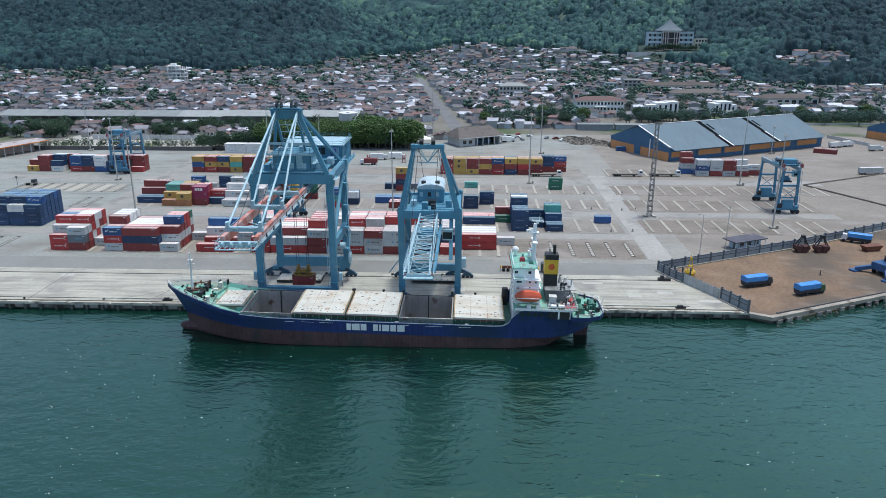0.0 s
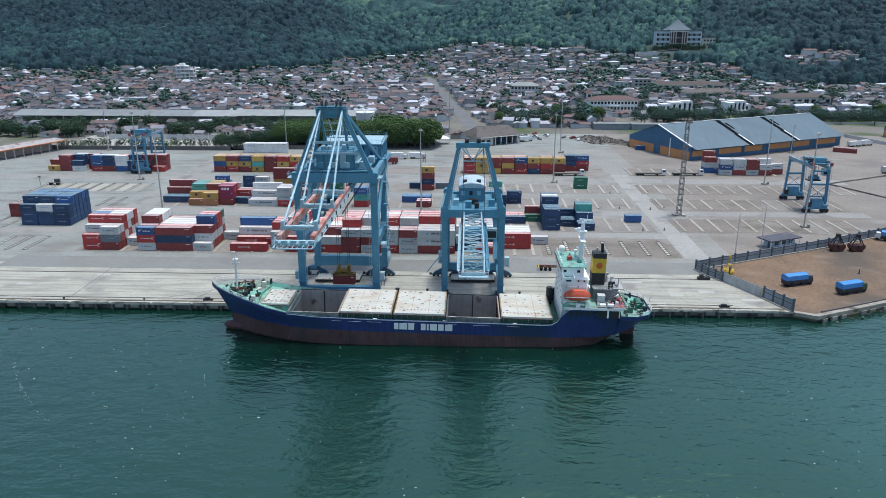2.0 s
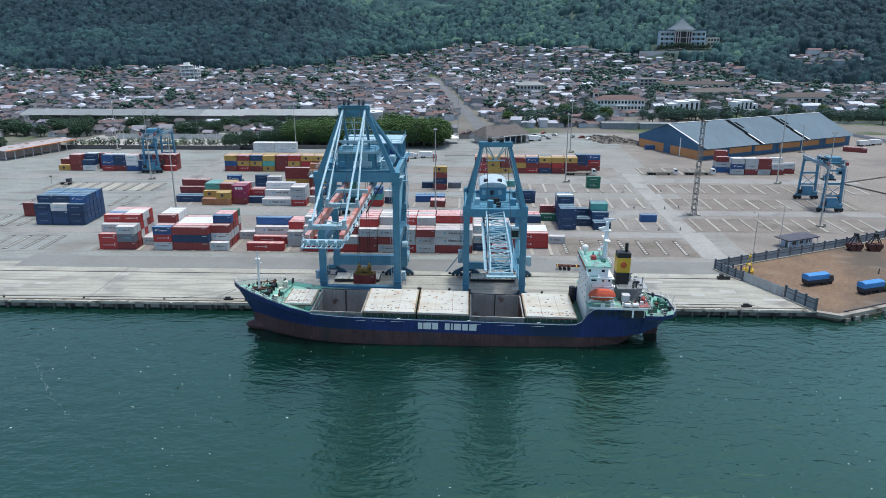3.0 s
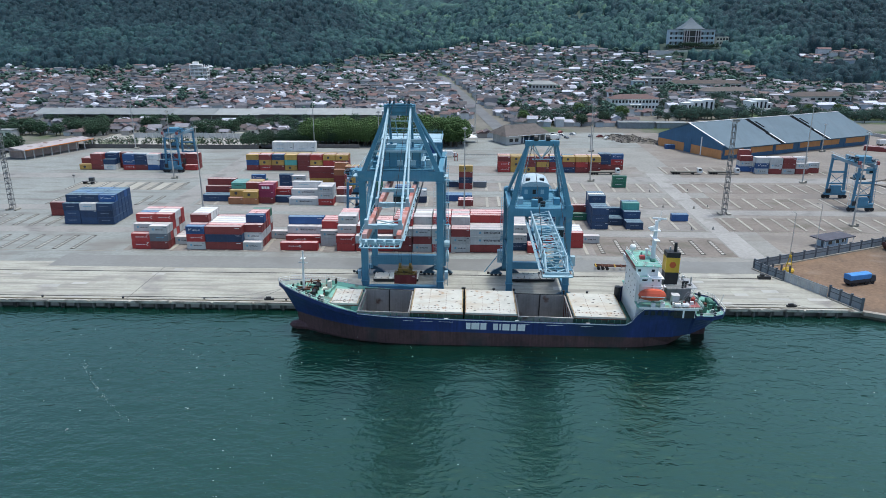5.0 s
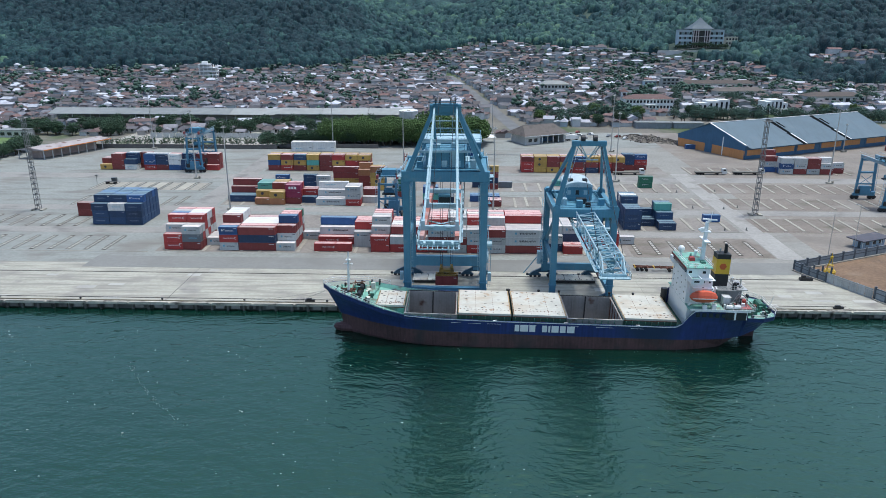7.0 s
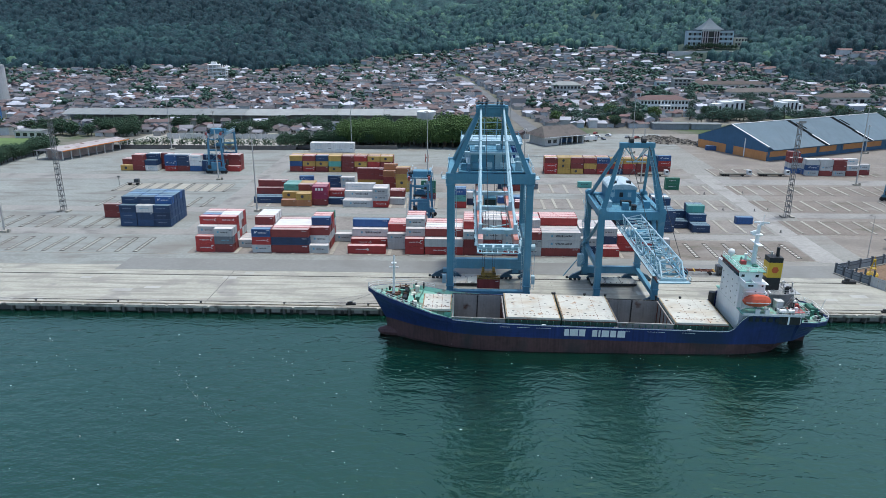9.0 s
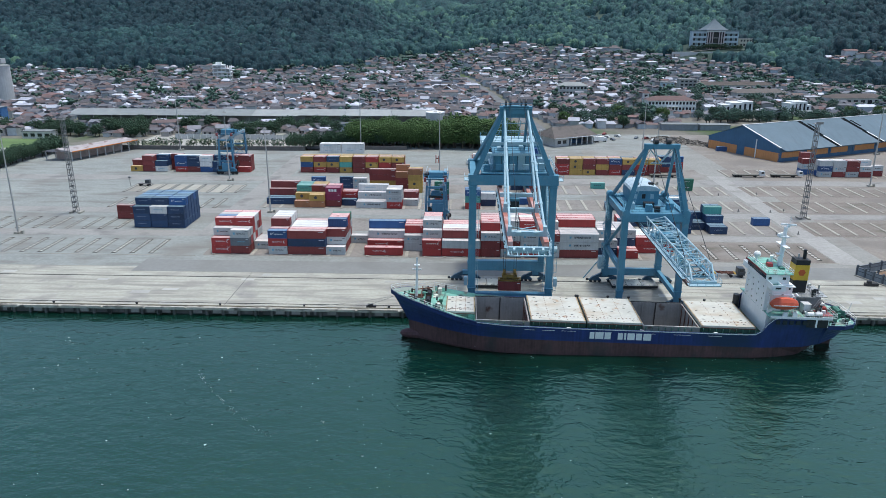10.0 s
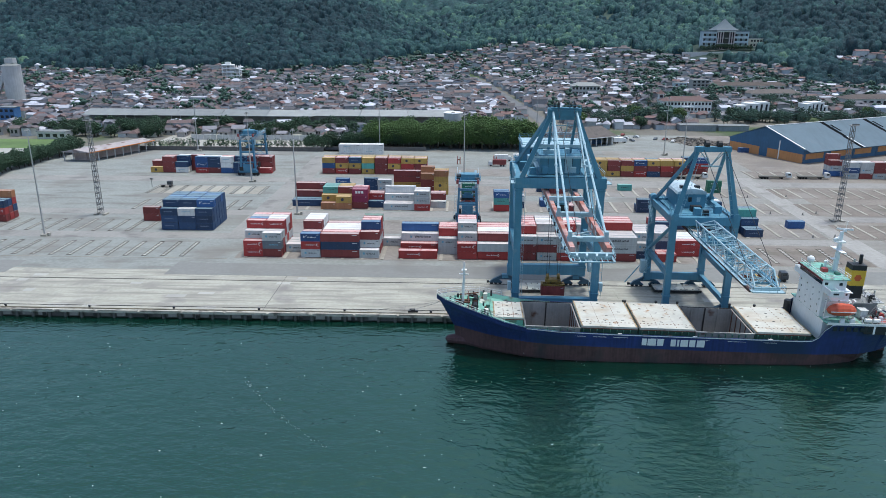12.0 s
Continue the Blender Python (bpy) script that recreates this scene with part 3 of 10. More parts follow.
def fender(x):
    s = Solid().box(x - 0.5, QUAY_Y - 0.3, -1.5, x + 0.4, QUAY_Y, -0.4)
    s.box(x - 0.45, QUAY_Y - 0.38, -1.3, x + 0.45, QUAY_Y - 0.3, -0.6)
    return solo("fender", s, BLACK, "black rubber fender on the quay edge", "fender", "quay fenders")


for i in range(22):
    fender(-128 + 13.4 * i)


def bollard(x):
    s = Solid().tube((x, -43.2, 0.02), (x, -43.2, 0.35), 0.28, 0.2, 8).tube((x, -43.2, 0.35), (x, -43.2, 0.55), 0.36, 0.36, 8)
    return solo("bollard", s, STEEL_DARK, "dark cast-iron mooring bollard on the quay", "bollard", "bollards")


for i in range(13):
    bollard(-122 + 22.4 * i)

slab("field_road", -420, 128.0, -208.0, 190.0, 0.03, mat("pale field track", (0.33, 0.33, 0.30), 0.95, var=0.12, scale=0.06), "pale unpaved track beyond the hedge", "road", 0.1)
slab("grass_field", -420, 190.1, -226.0, 223.0, 0.03, GRASS, "yellow-green mown grass field beyond the hedge", "grass", 0.1)
# ---- bulk lot beyond the fence ----
solo("bulk_lot", Solid().prism([(164.6, -44.5), (169.5, -47.2), (420, 66.8), (420, 118), (330, 76), (246, 37.0), (200.4, 11.9), (149.4, -12.8), (153.6, -22.8)], 2, -0.05, 0.03), BROWN,
     "brown dirt-covered bulk cargo lot", "ground", kind="structure")
edge = Solid()
edge.prism([(LOT_X + 1.0, -46.3), (169.5, -48.7), (420, 65.3), (420, 66.9), (169.5, -47.1), (LOT_X + 1.0, -44.7)], 2, -0.9, 0.09)
solo("lot_edge", edge, mat("broken brown concrete", (0.29, 0.26, 0.22), 0.9, var=0.25, scale=0.3, stain=(0.10, 0.08, 0.065), stain_scale=0.25, stain_at=0.5), "broken concrete edge of the bulk lot", "kerb", kind="structure")
solo("lot_kerb", Solid().beam((171.5, -45.9, 0.2), (300, 12.5, 0.2), 0.35, 0.4), DARKC, "dark low timber kerb inside the lot edge", "kerb", kind="structure")
rng = random.Random(5)
rocks = Solid()
for i in range(24):
    t = rng.uniform(0, 90)
    x = 169.5 + t
    y = -48.9 + 0.455 * t - rng.uniform(0.1, 2.4)
    r = rng.uniform(0.3, 0.8)
    c = Vector((x, y, -1.2 - rng.uniform(0, 0.9)))
    rocks.loft([[c + Vector((r * math.cos(a + k) * rng.uniform(0.6, 1.1) * w, r * math.sin(a + k) * rng.uniform(0.6, 1.1) * w, r * z)) for a in (0, 1.05, 2.1, 3.14, 4.2, 5.2)]
                for k, (w, z) in enumerate(((0.6, -0.6), (1.0, 0.0), (0.55, 0.55)))])
for i in range(30):  # rough blocks under the lot's edge
    x = 171.0 + 3.3 * i + rng.uniform(-0.7, 0.7)
    if i % 5 == 3:
        continue
    solo("edge_block", Solid().box(0, -0.25, -2.3, rng.uniform(1.2, 2.6), 0.4, -0.92), block_me.materials[0], "stained mauve concrete block under the lot edge", "block", "edge blocks",
         m=pose(x, -48.75 + 0.455 * (x - 169.5), 0, 0, 0, 24.5 + rng.uniform(-3, 3)))
solo("shore_rocks", rocks, ROCK, "dark rubble stones along the lot's shore", "rocks", kind="stuff")


# ---- containers ----
CH, CW = 2.59, 2.44


def corrugated(x0, x1, y, out, z0, z1, pitch=0.30, depth=0.045):
    """A corrugated long wall from x0 to x1 at y, ribs towards out."""
    pts = []
    n = max(4, int((x1 - x0) / pitch))
    p = (x1 - x0) / n
    for i in range(n):
        x = x0 + i * p
        pts += [(x, 0.0), (x + 0.30 * p, 0.0), (x + 0.5 * p, -depth), (x + 0.80 * p, -depth)]
    pts.append((x1, 0.0))
    vs = [(x, y + out * d, z) for z in (z0, z1) for x, d in pts]
    m = len(pts)
    return vs, [(i, i + 1, m + i + 1, m + i) for i in range(m - 1)]


def container_meshes(L):
    body = Solid()
    for y, out in ((0.05, -1), (CW - 0.05, 1)):
        body.add(*corrugated(0.12, L - 0.12, y, out, 0.16, CH - 0.10))
    body.box(0.06, 0.06, 0.10, 0.10, CW - 0.06, CH - 0.08)
    roof = Solid()
    n = int(L / 0.6)
    crest = [(L - 0.08, CH - 0.12), (0.08, CH - 0.12), (0.08, CH - 0.075)]
    for i in range(n):
        x = 0.15 + (L - 0.3) * i / n
        crest += [(x, CH - 0.075), (x + 0.05, CH - 0.02), (x + 0.33, CH - 0.02), (x + 0.38, CH - 0.075)]
    crest.append((L - 0.08, CH - 0.075))
    roof.prism(crest, 1, 0.10, CW - 0.10)
    frame_ = Solid()
    for x in (0, L - 0.16):
        for y in (0, CW - 0.16):
            frame_.box(x, y, 0, x + 0.16, y + 0.16, CH)
    for y in (0.0, CW - 0.10):
        frame_.box(0.16, y, 0.02, L - 0.16, y + 0.10, 0.18)
        frame_.box(0.16, y, CH - 0.12, L - 0.16, y + 0.10, CH - 0.01)
    for x in (0.0, L - 0.10):
        frame_.box(x, 0.16, 0.02, x + 0.10, CW - 0.16, 0.18)
        frame_.box(x, 0.16, CH - 0.12, x + 0.10, CW - 0.16, CH - 0.01)
    door = Solid().box(L - 0.09, 0.0, 0.18, L - 0.04, 1.04, CH - 0.13)
    for k in (0.25, 0.75):
        door.tube((L - 0.02, k * 1.04, 0.2), (L - 0.02, k * 1.04, CH - 0.15), 0.025, n=5)
    door.box(L - 0.05, 0.1, 1.0, L - 0.01, 0.95, 1.06)
    def writing(a, width, z, h, seed):
        """Plain upright bars where a line of writing stands."""
        g, t, x = random.Random(seed), Solid(), L * a
        while x < L * a + width:
            w = g.uniform(0.07, 0.15)
            low = g.choice((0.0, 0.0, 0.25)) * h
            t.box(x, -0.012, z + low, x + w, 0.012, z + h * g.choice((1.0, 1.0, 0.7)))
            x += w + g.choice((0.05, 0.06, 0.08, 0.16))
        return t

    tall = L > 8
    bars = writing(0.36, 5.2 if tall else 2.7, 1.15, 0.62 if tall else 0.40, 3)
    thin = writing(0.22, 4.2 if tall else 3.0, 1.30, 0.30, 5)
    logo = Solid().box(L * 0.30 - 0.75, -0.012, 1.12, L * 0.30 - 0.15, 0.012, 1.80)
    arrow = Solid()
    for k in (-1, 1):
        arrow.add([(L * 0.22 + 3.3, -0.012, 1.45), (L * 0.22 + 3.5, -0.012, 1.45), (L * 0.22 + 4.1, -0.012, 1.45 + 0.42 * k), (L * 0.22 + 3.8, -0.012, 1.45 + 0.42 * k)], [(0, 1, 2, 3)])
    sweep = Solid().add([(L * 0.14, -0.012, 1.2), (L * 0.18, -0.012, 1.15), (L * 0.34, -0.012, 2.0), (L * 0.31, -0.012, 2.05)], [(0, 1, 2, 3)])
    sweep.add([(L * 0.14, -0.012, 1.3), (L * 0.17, -0.012, 1.3), (L * 0.20, -0.012, 1.9), (L * 0.17, -0.012, 1.9)], [(0, 1, 2, 3)])
    disc = Solid().tube((L * 0.42, -0.012, 1.35), (L * 0.42, 0.012, 1.35), 0.62, n=14)
    blocks = Solid()
    for k in range(3):
        blocks.box(L * 0.22 + 1.15 * k, -0.012, 0.9, L * 0.22 + 0.85 + 1.15 * k, 0.012, 1.9)
    small = Solid().box(L * 0.82, -0.012, 2.05, L * 0.95, 0.012, 2.2)
    return [s.mesh(nm) for s, nm in ((body, "body"), (frame_, "frame"), (door, "door"), (bars, "marking"), (small, "marking"), (logo, "marking"), (roof, "roof"), (thin, "marking"), (arrow, "marking"), (sweep, "marking"), (disc, "marking"), (blocks, "marking"))]


CMESH = {20: container_meshes(6.06), 40: container_meshes(12.19)}
for ms in CMESH.values():
    for me in ms[:3]:
        me.materials.append(CMATS["D"])
    for me in ms[3:]:
        me.materials.append(MARK_W)
MARKED = random.Random(11)


def container(x, y, z, size, c, mark=None):
    base = CONTAINER_COLOURS[c][1]
    words = "%s corrugated steel %s container" % (base, "short" if size == 20 else "long")
    words += " on the yard" if z < 0.5 else " stacked on another"
    ob = thing("shipping_container", words, "container", pose(x, y + 0.02, z), "stacked containers")
    ms = CMESH[size]
    for nm, me in (("body", ms[0]), ("frame", ms[1])):
        paint(part(nm, me, None, ob), CMATS[c])
    paint(part("roof", ms[6], None, ob), CROOF[c])
    for k in (0, 1):
        paint(part("door", ms[2], None, ob, m=pose(0, 0.17 + k * 1.06, 0)), CMATS[c])
    if mark is None:
        mark = MARKED.random()
    dark = c in "GWYT"
    ink = MARK_D if dark else MARK_W
    # bars, star, arrow, sweep, disc or blocks, as the box lines paint them
    drawn = {"G": ((3, ink), (5, MARK_BLUE)), "W": ((7, MARK_BLUE),), "R": ((7, MARK_W), (8, MARK_W)), "N": ((7, MARK_FADED),), "B": ((9, MARK_W), (3, MARK_W)),
             "Y": ((10, MARK_D),), "M": ((11, MARK_W),), "T": ((7, MARK_D),), "E": ((7, MARK_W),), "S": ((3, MARK_BLUE),)}.get(c, ())
    if mark < 0.72:
        for k, inked in drawn:
            paint(part("marking", ms[k], None, ob), inked)
    if not drawn or mark > 0.4 and mark < 0.95:
        paint(part("marking", ms[4], None, ob), ink)
    return ob


JIT = random.Random(3)


INNER = {}
OUTER = []


def bay(x, y0, size, rows, pitch=2.62, marks=None):
    """Stacks one behind another; each string lists a stack's colours from the ground up."""
    for r, col in enumerate(rows):
        for lv, c in enumerate(col):
            place = (x + JIT.uniform(-0.07, 0.07), y0 + r * pitch + 0.02, 0.12 + lv * (CH + 0.015), size, c, marks if r == 0 else None)
            if r and lv < len(rows[r - 1]):
                INNER.setdefault(c, []).append(place)
            else:
                OUTER.append(place)


A = 0.0
bay(-49.2, A, 20, ["RR", "RRG", "GRDR", "DGRB", "RGGG", "DRGR"])
bay(-43.1, A, 20, ["DSG", "DRG", "DGRR", "GRGW", "RGDW", "DGRR"])
bay(-36.95, A + 5.3, 20, ["G", "G", "G"])
bay(-30.85, A, 20, ["GRB", "GRD", "GRGD", "DGGW", "RDGW", "GGRW"])
bay(-24.6, A, 40, ["DND", "DDR", "DNW", "DRW", "DDW", "NDD"])
bay(-12.35, A, 20, ["G", "DGD", "DGDB", "RGDR", "DGRR", "GDGE"])
bay(-6.25, A + 13.1, 20, ["G"])
bay(0.0, A, 40, ["R", "", "", "R", "RG", "RGB"])
bay(12.4, A + 5.2, 20, ["GG", "GGR", "GGR", "GRR"])
bay(18.6, A, 20, ["RR", "RRG", "DRGG", "RGRG", "DGRR", "GRRR"])
bay(24.9, A, 40, ["RG", "RGD", "DGW", "RDW", "DDR", "RGR"])
bay(37.3, A, 20, ["DDG", "DGGR", "RDGR", "GDGR", "DRGR", "GGRD"])
bay(43.5, A, 20, ["GDG", "DDG", "DGGG", "GDGG", "DRGW", "RDGG"])
bay(49.75, A, 20, ["RGG", "RDG", "DGRR", "GDRR", "RGRW", "DDGR"])
bay(56.0, A, 20, ["GGD", "DGD", "DRGG", "GDGR", "DGRG", "GDRR"])
bay(62.2, A, 40, ["DGG", "DGG", "DGG", "DGGR", "DGGR", "DRGR"], marks=0.1)
bay(74.7, A + 2.6, 20, ["NG", "NGG", "GNG", "NNG", "GNG"])
bay(80.9, A, 20, ["R", "R", "NNG", "NGG", "GNG", "NNG"])
bay(87.4, A + 5.9, 40, ["RR", "RW", "RW", "DW"], marks=0.3)
bay(99.9, A + 11.2, 20, ["G"])
B = 28.6
for i, x in enumerate((-87.3, -81.1, -74.9)):
    bay(x, B, 20, ["NNW" if i == 1 else "NNN"] + ["NNNB" if (i + r) % 3 == 2 else "NNNN" for r in range(5)])
bay(-98.8, B + 11.4, 20, ["DD"])
bay(-167.3, B, 20, ["DR", "DR", "DDR", "RDNR", "DDNR", "DRRD"])
bay(-161.1, B, 20, ["D", "DR", "RND", "DRNO", "DNRR", "RDNR"])
bay(-154.9, B + 7.8, 20, ["DRN", "RDN", "DNRO"])
bay(88.0, B + 8.6, 40, ["N", "R", "R"], marks=0.1)
bay(100.3, B + 11.6, 20, ["E", "ED"])
bay(106.0, B, 20, ["NNN", "NNN", "NNN", "NNNN", "NNNW", "NNNN"])
bay(112.25, B + 5.2, 20, ["N", "N", "NN"])
bay(118.5, B, 20, ["N", "N", "NN", "NNT", "NNN"])
bay(137.9, B + 11.6, 20, ["B"], marks=0.99)
C = 60.0
bay(-48.8, C + 4.6, 40, ["N", "N", "ND", "NDD"])
bay(-36.4, C, 20, ["O", "OY", "OYT", "OYT", "YOT"])
bay(-30.3, C, 20, ["OY", "OY", "OYD", "OYY", "DYY"])
bay(-24.1, C + 1.6, 20, ["DMM", "DRM", "DDR"])
bay(-17.9, C + 3.6, 20, ["N", "NR", "ND"])
bay(-11.5, C, 40, ["G", "G", "GG", "RGW"], marks=0.3)
bay(0.7, C - 0.6, 20, ["RGG", "RGG", "DGG"])
bay(6.9, C + 4.4, 20, ["G", "GD", "GD"])
bay(19.2, C + 14, 20, ["DEE"])
bay(32.0, C, 20, ["RTB", "RTB"])
bay(38.3, C + 5.2, 20, ["NW", "NN"])
bay(51.0, C + 8, 40, ["B", "B"])
bay(57.5, C + 0.2, 20, ["D", "D"])
bay(88.0, C + 0.6, 20, ["NN", "N"])
bay(94.6, C + 7.6, 20, ["NN"])
D = 88.0
bay(-36.3, D + 5, 20, ["EB", "E"])
bay(-30.0, D + 3, 20, ["G"])
bay(-23.9, D + 6.2, 20, ["NN", "N"])
bay(-17.6, D + 3.6, 20, ["GG"])
bay(-11.2, D + 11, 40, ["YDD"])
bay(1.2, D + 5.2, 20, ["DDO", "DDOO"])
bay(7.3, D - 1.0, 20, ["YYYO", "YYYY"])
bay(52.0, D + 6, 20, ["N"])
bay(57.4, D + 3, 20, ["DNDY"])
bay(63.8, D + 6, 20, ["S"])
bay(88.2, D + 10.2, 20, ["T"])
bay(126.3, D + 8.0, 20, ["EE"])
E_ = 128.2
for i, col in enumerate(["DBY", "RYD", "DYN", "YTY", "DDD", "DYR", "DRY", "DDY"]):
    bay(-48.9 + 6.4 * i, E_, 20, [col, col[::-1], "DRY"[:3 - i % 2] + "Y" * (i % 2)])
for i, col in enumerate(["RRD", "YYY", "YDD", "DYD", "RDB", "NDY", "DRY", "DDY"]):
    bay(76.2 + 6.33 * i, E_, 20, [col, "DRY", col[::-1]])
bay(126.9, E_ + 7.8, 20, ["DNN", "DDN"])
bay(133.0, E_ + 7.8, 20, ["DRB"])
for x, rows in ((-133.2, ["Y", "YD", "YD"]), (-127.0, ["DDD", "DDR"]), (-120.8, ["WN", "WNN", "DNW"]), (-114.6, ["", "", "DDD"]), (-110.9, ["RBB", "DBW"]),
                (-104.7, ["DNN", "RNW"]), (-98.5, ["BWW", "BNR"]), (-92.2, ["NN", "NDN"]), (-86, ["", "DDD", "RDD"]), (-79.7, ["R", "DDD", "DDD"])):
    bay(x, E_ - 1.2, 20, rows)
for x, rows in ((195.9, ["", "", "BGD", "BGDD"]), (202.0, ["GBG", "BGW"]), (208.4, ["DGG", "GDW"]), (214.8, ["GDD", "DGD"]), (221.2, ["DG", "DGW"]), (227.4, ["", "DG"])):
    bay(x, E_ + 0.4, 20, rows)
bay(-50.1, 182.0, 40, ["WW", "WW"])
bay(-37.6, 182.0, 40, ["WW", "WW"])
OUTER.sort(key=lambda p: p[1])
for p in OUTER[:330]:
    container(*p)
for p in OUTER[330:]:
    INNER.setdefault(p[4], []).append(p)
rear = thing("rear_containers", "containers closely packed inside and at the back of the stacks", "containers", kind="stuff")
for c, places in sorted(INNER.items()):
    s, r = Solid(), Solid()
    for x, y, z, size, _c, _m in places:
        L = 6.06 if size == 20 else 12.19
        s.box(x + 0.05, y + 0.05, z + 0.05, x + L - 0.05, y + CW - 0.05, z + CH - 0.06)
        for xx in (x, x + L - 0.16):
            for yy in (y, y + CW - 0.16):
                s.box(xx, yy, z, xx + 0.16, yy + 0.16, z + CH)
        for yy in (y, y + CW - 0.1):
            s.box(x + 0.16, yy, z + CH - 0.12, x + L - 0.16, yy + 0.1, z + CH - 0.01)
        r.box(x + 0.12, y + 0.12, z + CH - 0.06, x + L - 0.12, y + CW - 0.12, z + CH - 0.02)
    part("boxes", s.mesh("boxes", fix=False), CMATS[c], rear)
    part("box_roofs", r.mesh("box_roofs", fix=False), CROOF[c], rear)


# ---- warehouse and sheds ----
VOID = mat("open dark gap", (0.008, 0.010, 0.012), 0.95, var=0.2, spec=0.05)
def warehouse(m, length=118.7, span=50.6, eave=6.3, ridge=16.6, over=3.2, gaps=(0.36, 0.665)):
    """Long gabled shed; its gable end faces -x, its ridge runs along local x."""
    w = thing("warehouse", "long blue and orange warehouse with blue-grey sheet roof", "warehouse", m)
    mid = span / 2
    rise = (ridge - eave) / (mid + over)
    top = eave + rise * over - 0.2
    for y in (0.0, span - 0.3):
        part("plinth", Solid().box(0, y, 0, length, y + 0.3, 2.0), WH_BLUE, w, "blue painted plinth")
        part("wall", Solid().box(0, y + 0.003, 2.0, length, y + 0.297, top), WH_BLUE, w, "blue sheet wall")
    for x in (0.02, length - 0.32):
        part("gable", Solid().prism([(0.3, 4.8), (span - 0.3, 4.8), (span - 0.3, top), (mid, ridge - 0.3), (0.3, top)], 0, x, x + 0.3), WH_BLUE, w, "blue sheet gable")
        part("wall", Solid().box(x - 0.01, 0.0, 0.0, x + 0.31, span, 4.8), WH_ORANGE, w, "orange painted lower wall")
    part("door", Solid().box(-0.08, span * 0.46, 0.0, 0.0, span * 0.46 + 5.4, 8.0), WH_BLUE, w, "tall blue sliding door in the gable")
    part("downpipe", Solid().box(-0.2, span * 0.30, 0.0, 0.0, span * 0.30 + 0.6, 10.0), WHITEP, w, "white downpipe on the gable")
    n = 6
    for i in range(n):
        x = 2 + i * (length - 4) / n
        part("wall_panel", Solid().box(x, -0.12, 2.0, x + (length - 4) / n * (0.86 if i % 2 else 0.7), 0.0, 5.0), WH_ORANGE, w, "orange painted wall panel")
        part("pier", Solid().box(x - 1.6, -0.2, 0, x - 0.6, 0.0, top - 0.1), WH_BLUE, w)
    def slope(side, a0, a1, b0, b1, name, material, lift=0.0, label="", u0=0.0, u1=1.0):
        """A roof strip; a0, a1 at the eave, b0, b1 at the ridge, between shares u0 and u1 of the way up."""
        def at(u, lo, hi):
            y_e, y_r = (-over, mid) if side < 0 else (span + over, mid)
            return lo + (hi - lo) * u, y_e + (y_r - y_e) * u, eave + (ridge - eave) * u + lift
        q = [at(u0, a0, b0), at(u0, a1, b1), at(u1, a1, b1), at(u1, a0, b0)]
        s = Solid().add(q + [(x, y, z - 0.14) for x, y, z in q], [(0, 1, 2, 3), (7, 6, 5, 4), (0, 4, 5, 1), (1, 5, 6, 2), (2, 6, 7, 3), (3, 7, 4, 0)])
        part(name, s, material, w, label)
    ends = [(1.4, -1.4)] + [(length * g, length * g - 1.0) for g in gaps] + [(length - 1.4, length + 1.8)]
    for (e0, r0), (e1, r1) in zip(ends, ends[1:]):
        for side in (-1, 1):
            slope(side, e0 + 0.06, e1 - 0.06, r0 + 0.06, r1 - 0.06, "roof", WH_ROOF)
    for g in gaps:
        e, r = length * g, length * g - 1.0
        slope(-1, e - 2.4, e + 0.3, r - 1.6, r + 0.5, "roof_gap", VOID, 0.06, "dark strip where roof sheets are missing", 0.0, 0.42)
        slope(-1, e - 1.2, e + 0.8, r - 1.4, r + 1.8, "roof_gap", VOID, 0.06, "dark strip where roof sheets are missing", 0.42, 0.98)
        slope(-1, e + 0.4, e + 1.3, r + 0.6, r + 1.5, "barge_board", WHITEP, 0.07, "white edge strip", 0.0, 0.40)
        slope(-1, e + 3.2, e + 4.0, r + 2.6, r + 4.4, "roof_gap", VOID, 0.06, "dark strip where roof sheets are missing", 0.62, 0.86)
    slope(-1, 1.2, 2.2, -1.6, -0.6, "barge_board", WHITEP, 0.08, "white barge board along the gable", 0.12, 1.0)
    part("ridge_cap", Solid().box(-1.4, mid - 0.4, ridge - 0.02, length + 1.8, mid + 0.4, ridge + 0.14), WHITEP, w, "pale ridge cap")
    return w


warehouse(pose(197.9, 166.2, 0, 0, 0, 26.8))
warehouse(pose(371.0, 209.0, 0, 0, 0, 26.8), length=90)


SHEDROOF = mat("weathered brown-grey sheet", (0.115, 0.10, 0.09), 0.8, var=0.2, scale=0.2, stain=(0.075, 0.065, 0.06), stain_scale=0.2, stain_at=0.54)
gs = thing("gate_shed", "single-storey shed with hipped brown-grey sheet roof and open bays", "shed", pose(84.5, 208.5, 0, 0, 0, 29))
part("back_wall", Solid().box(0, 15.6, 0, 28, 16, 5.6), GREYWALL, gs)
part("end_room", Solid().box(0, 0, 0, 10.5, 15.5, 5.6), GREYWALL, gs, "pale walled end room")
part("room_window", Solid().box(2.0, -0.08, 1.4, 4.4, 0.02, 3.4).box(6.0, -0.08, 1.4, 8.4, 0.02, 3.4), GLASSDK, gs)
part("side_wall", Solid().box(27.6, 0.5, 0, 28, 15.5, 5.6), GREYWALL, gs)
for k in range(5):
    part("post", Solid().box(11.8 + 4.0 * k, 0, 0, 12.3 + 4.0 * k, 0.5, 5.6), WHITEP, gs)
part("counter", Solid().box(13.0, 6.0, 0, 25.0, 8.0, 2.2), mat("blue painted boards", (0.06, 0.13, 0.24), 0.7, var=0.2), gs, "blue boarded stall inside the open bays")
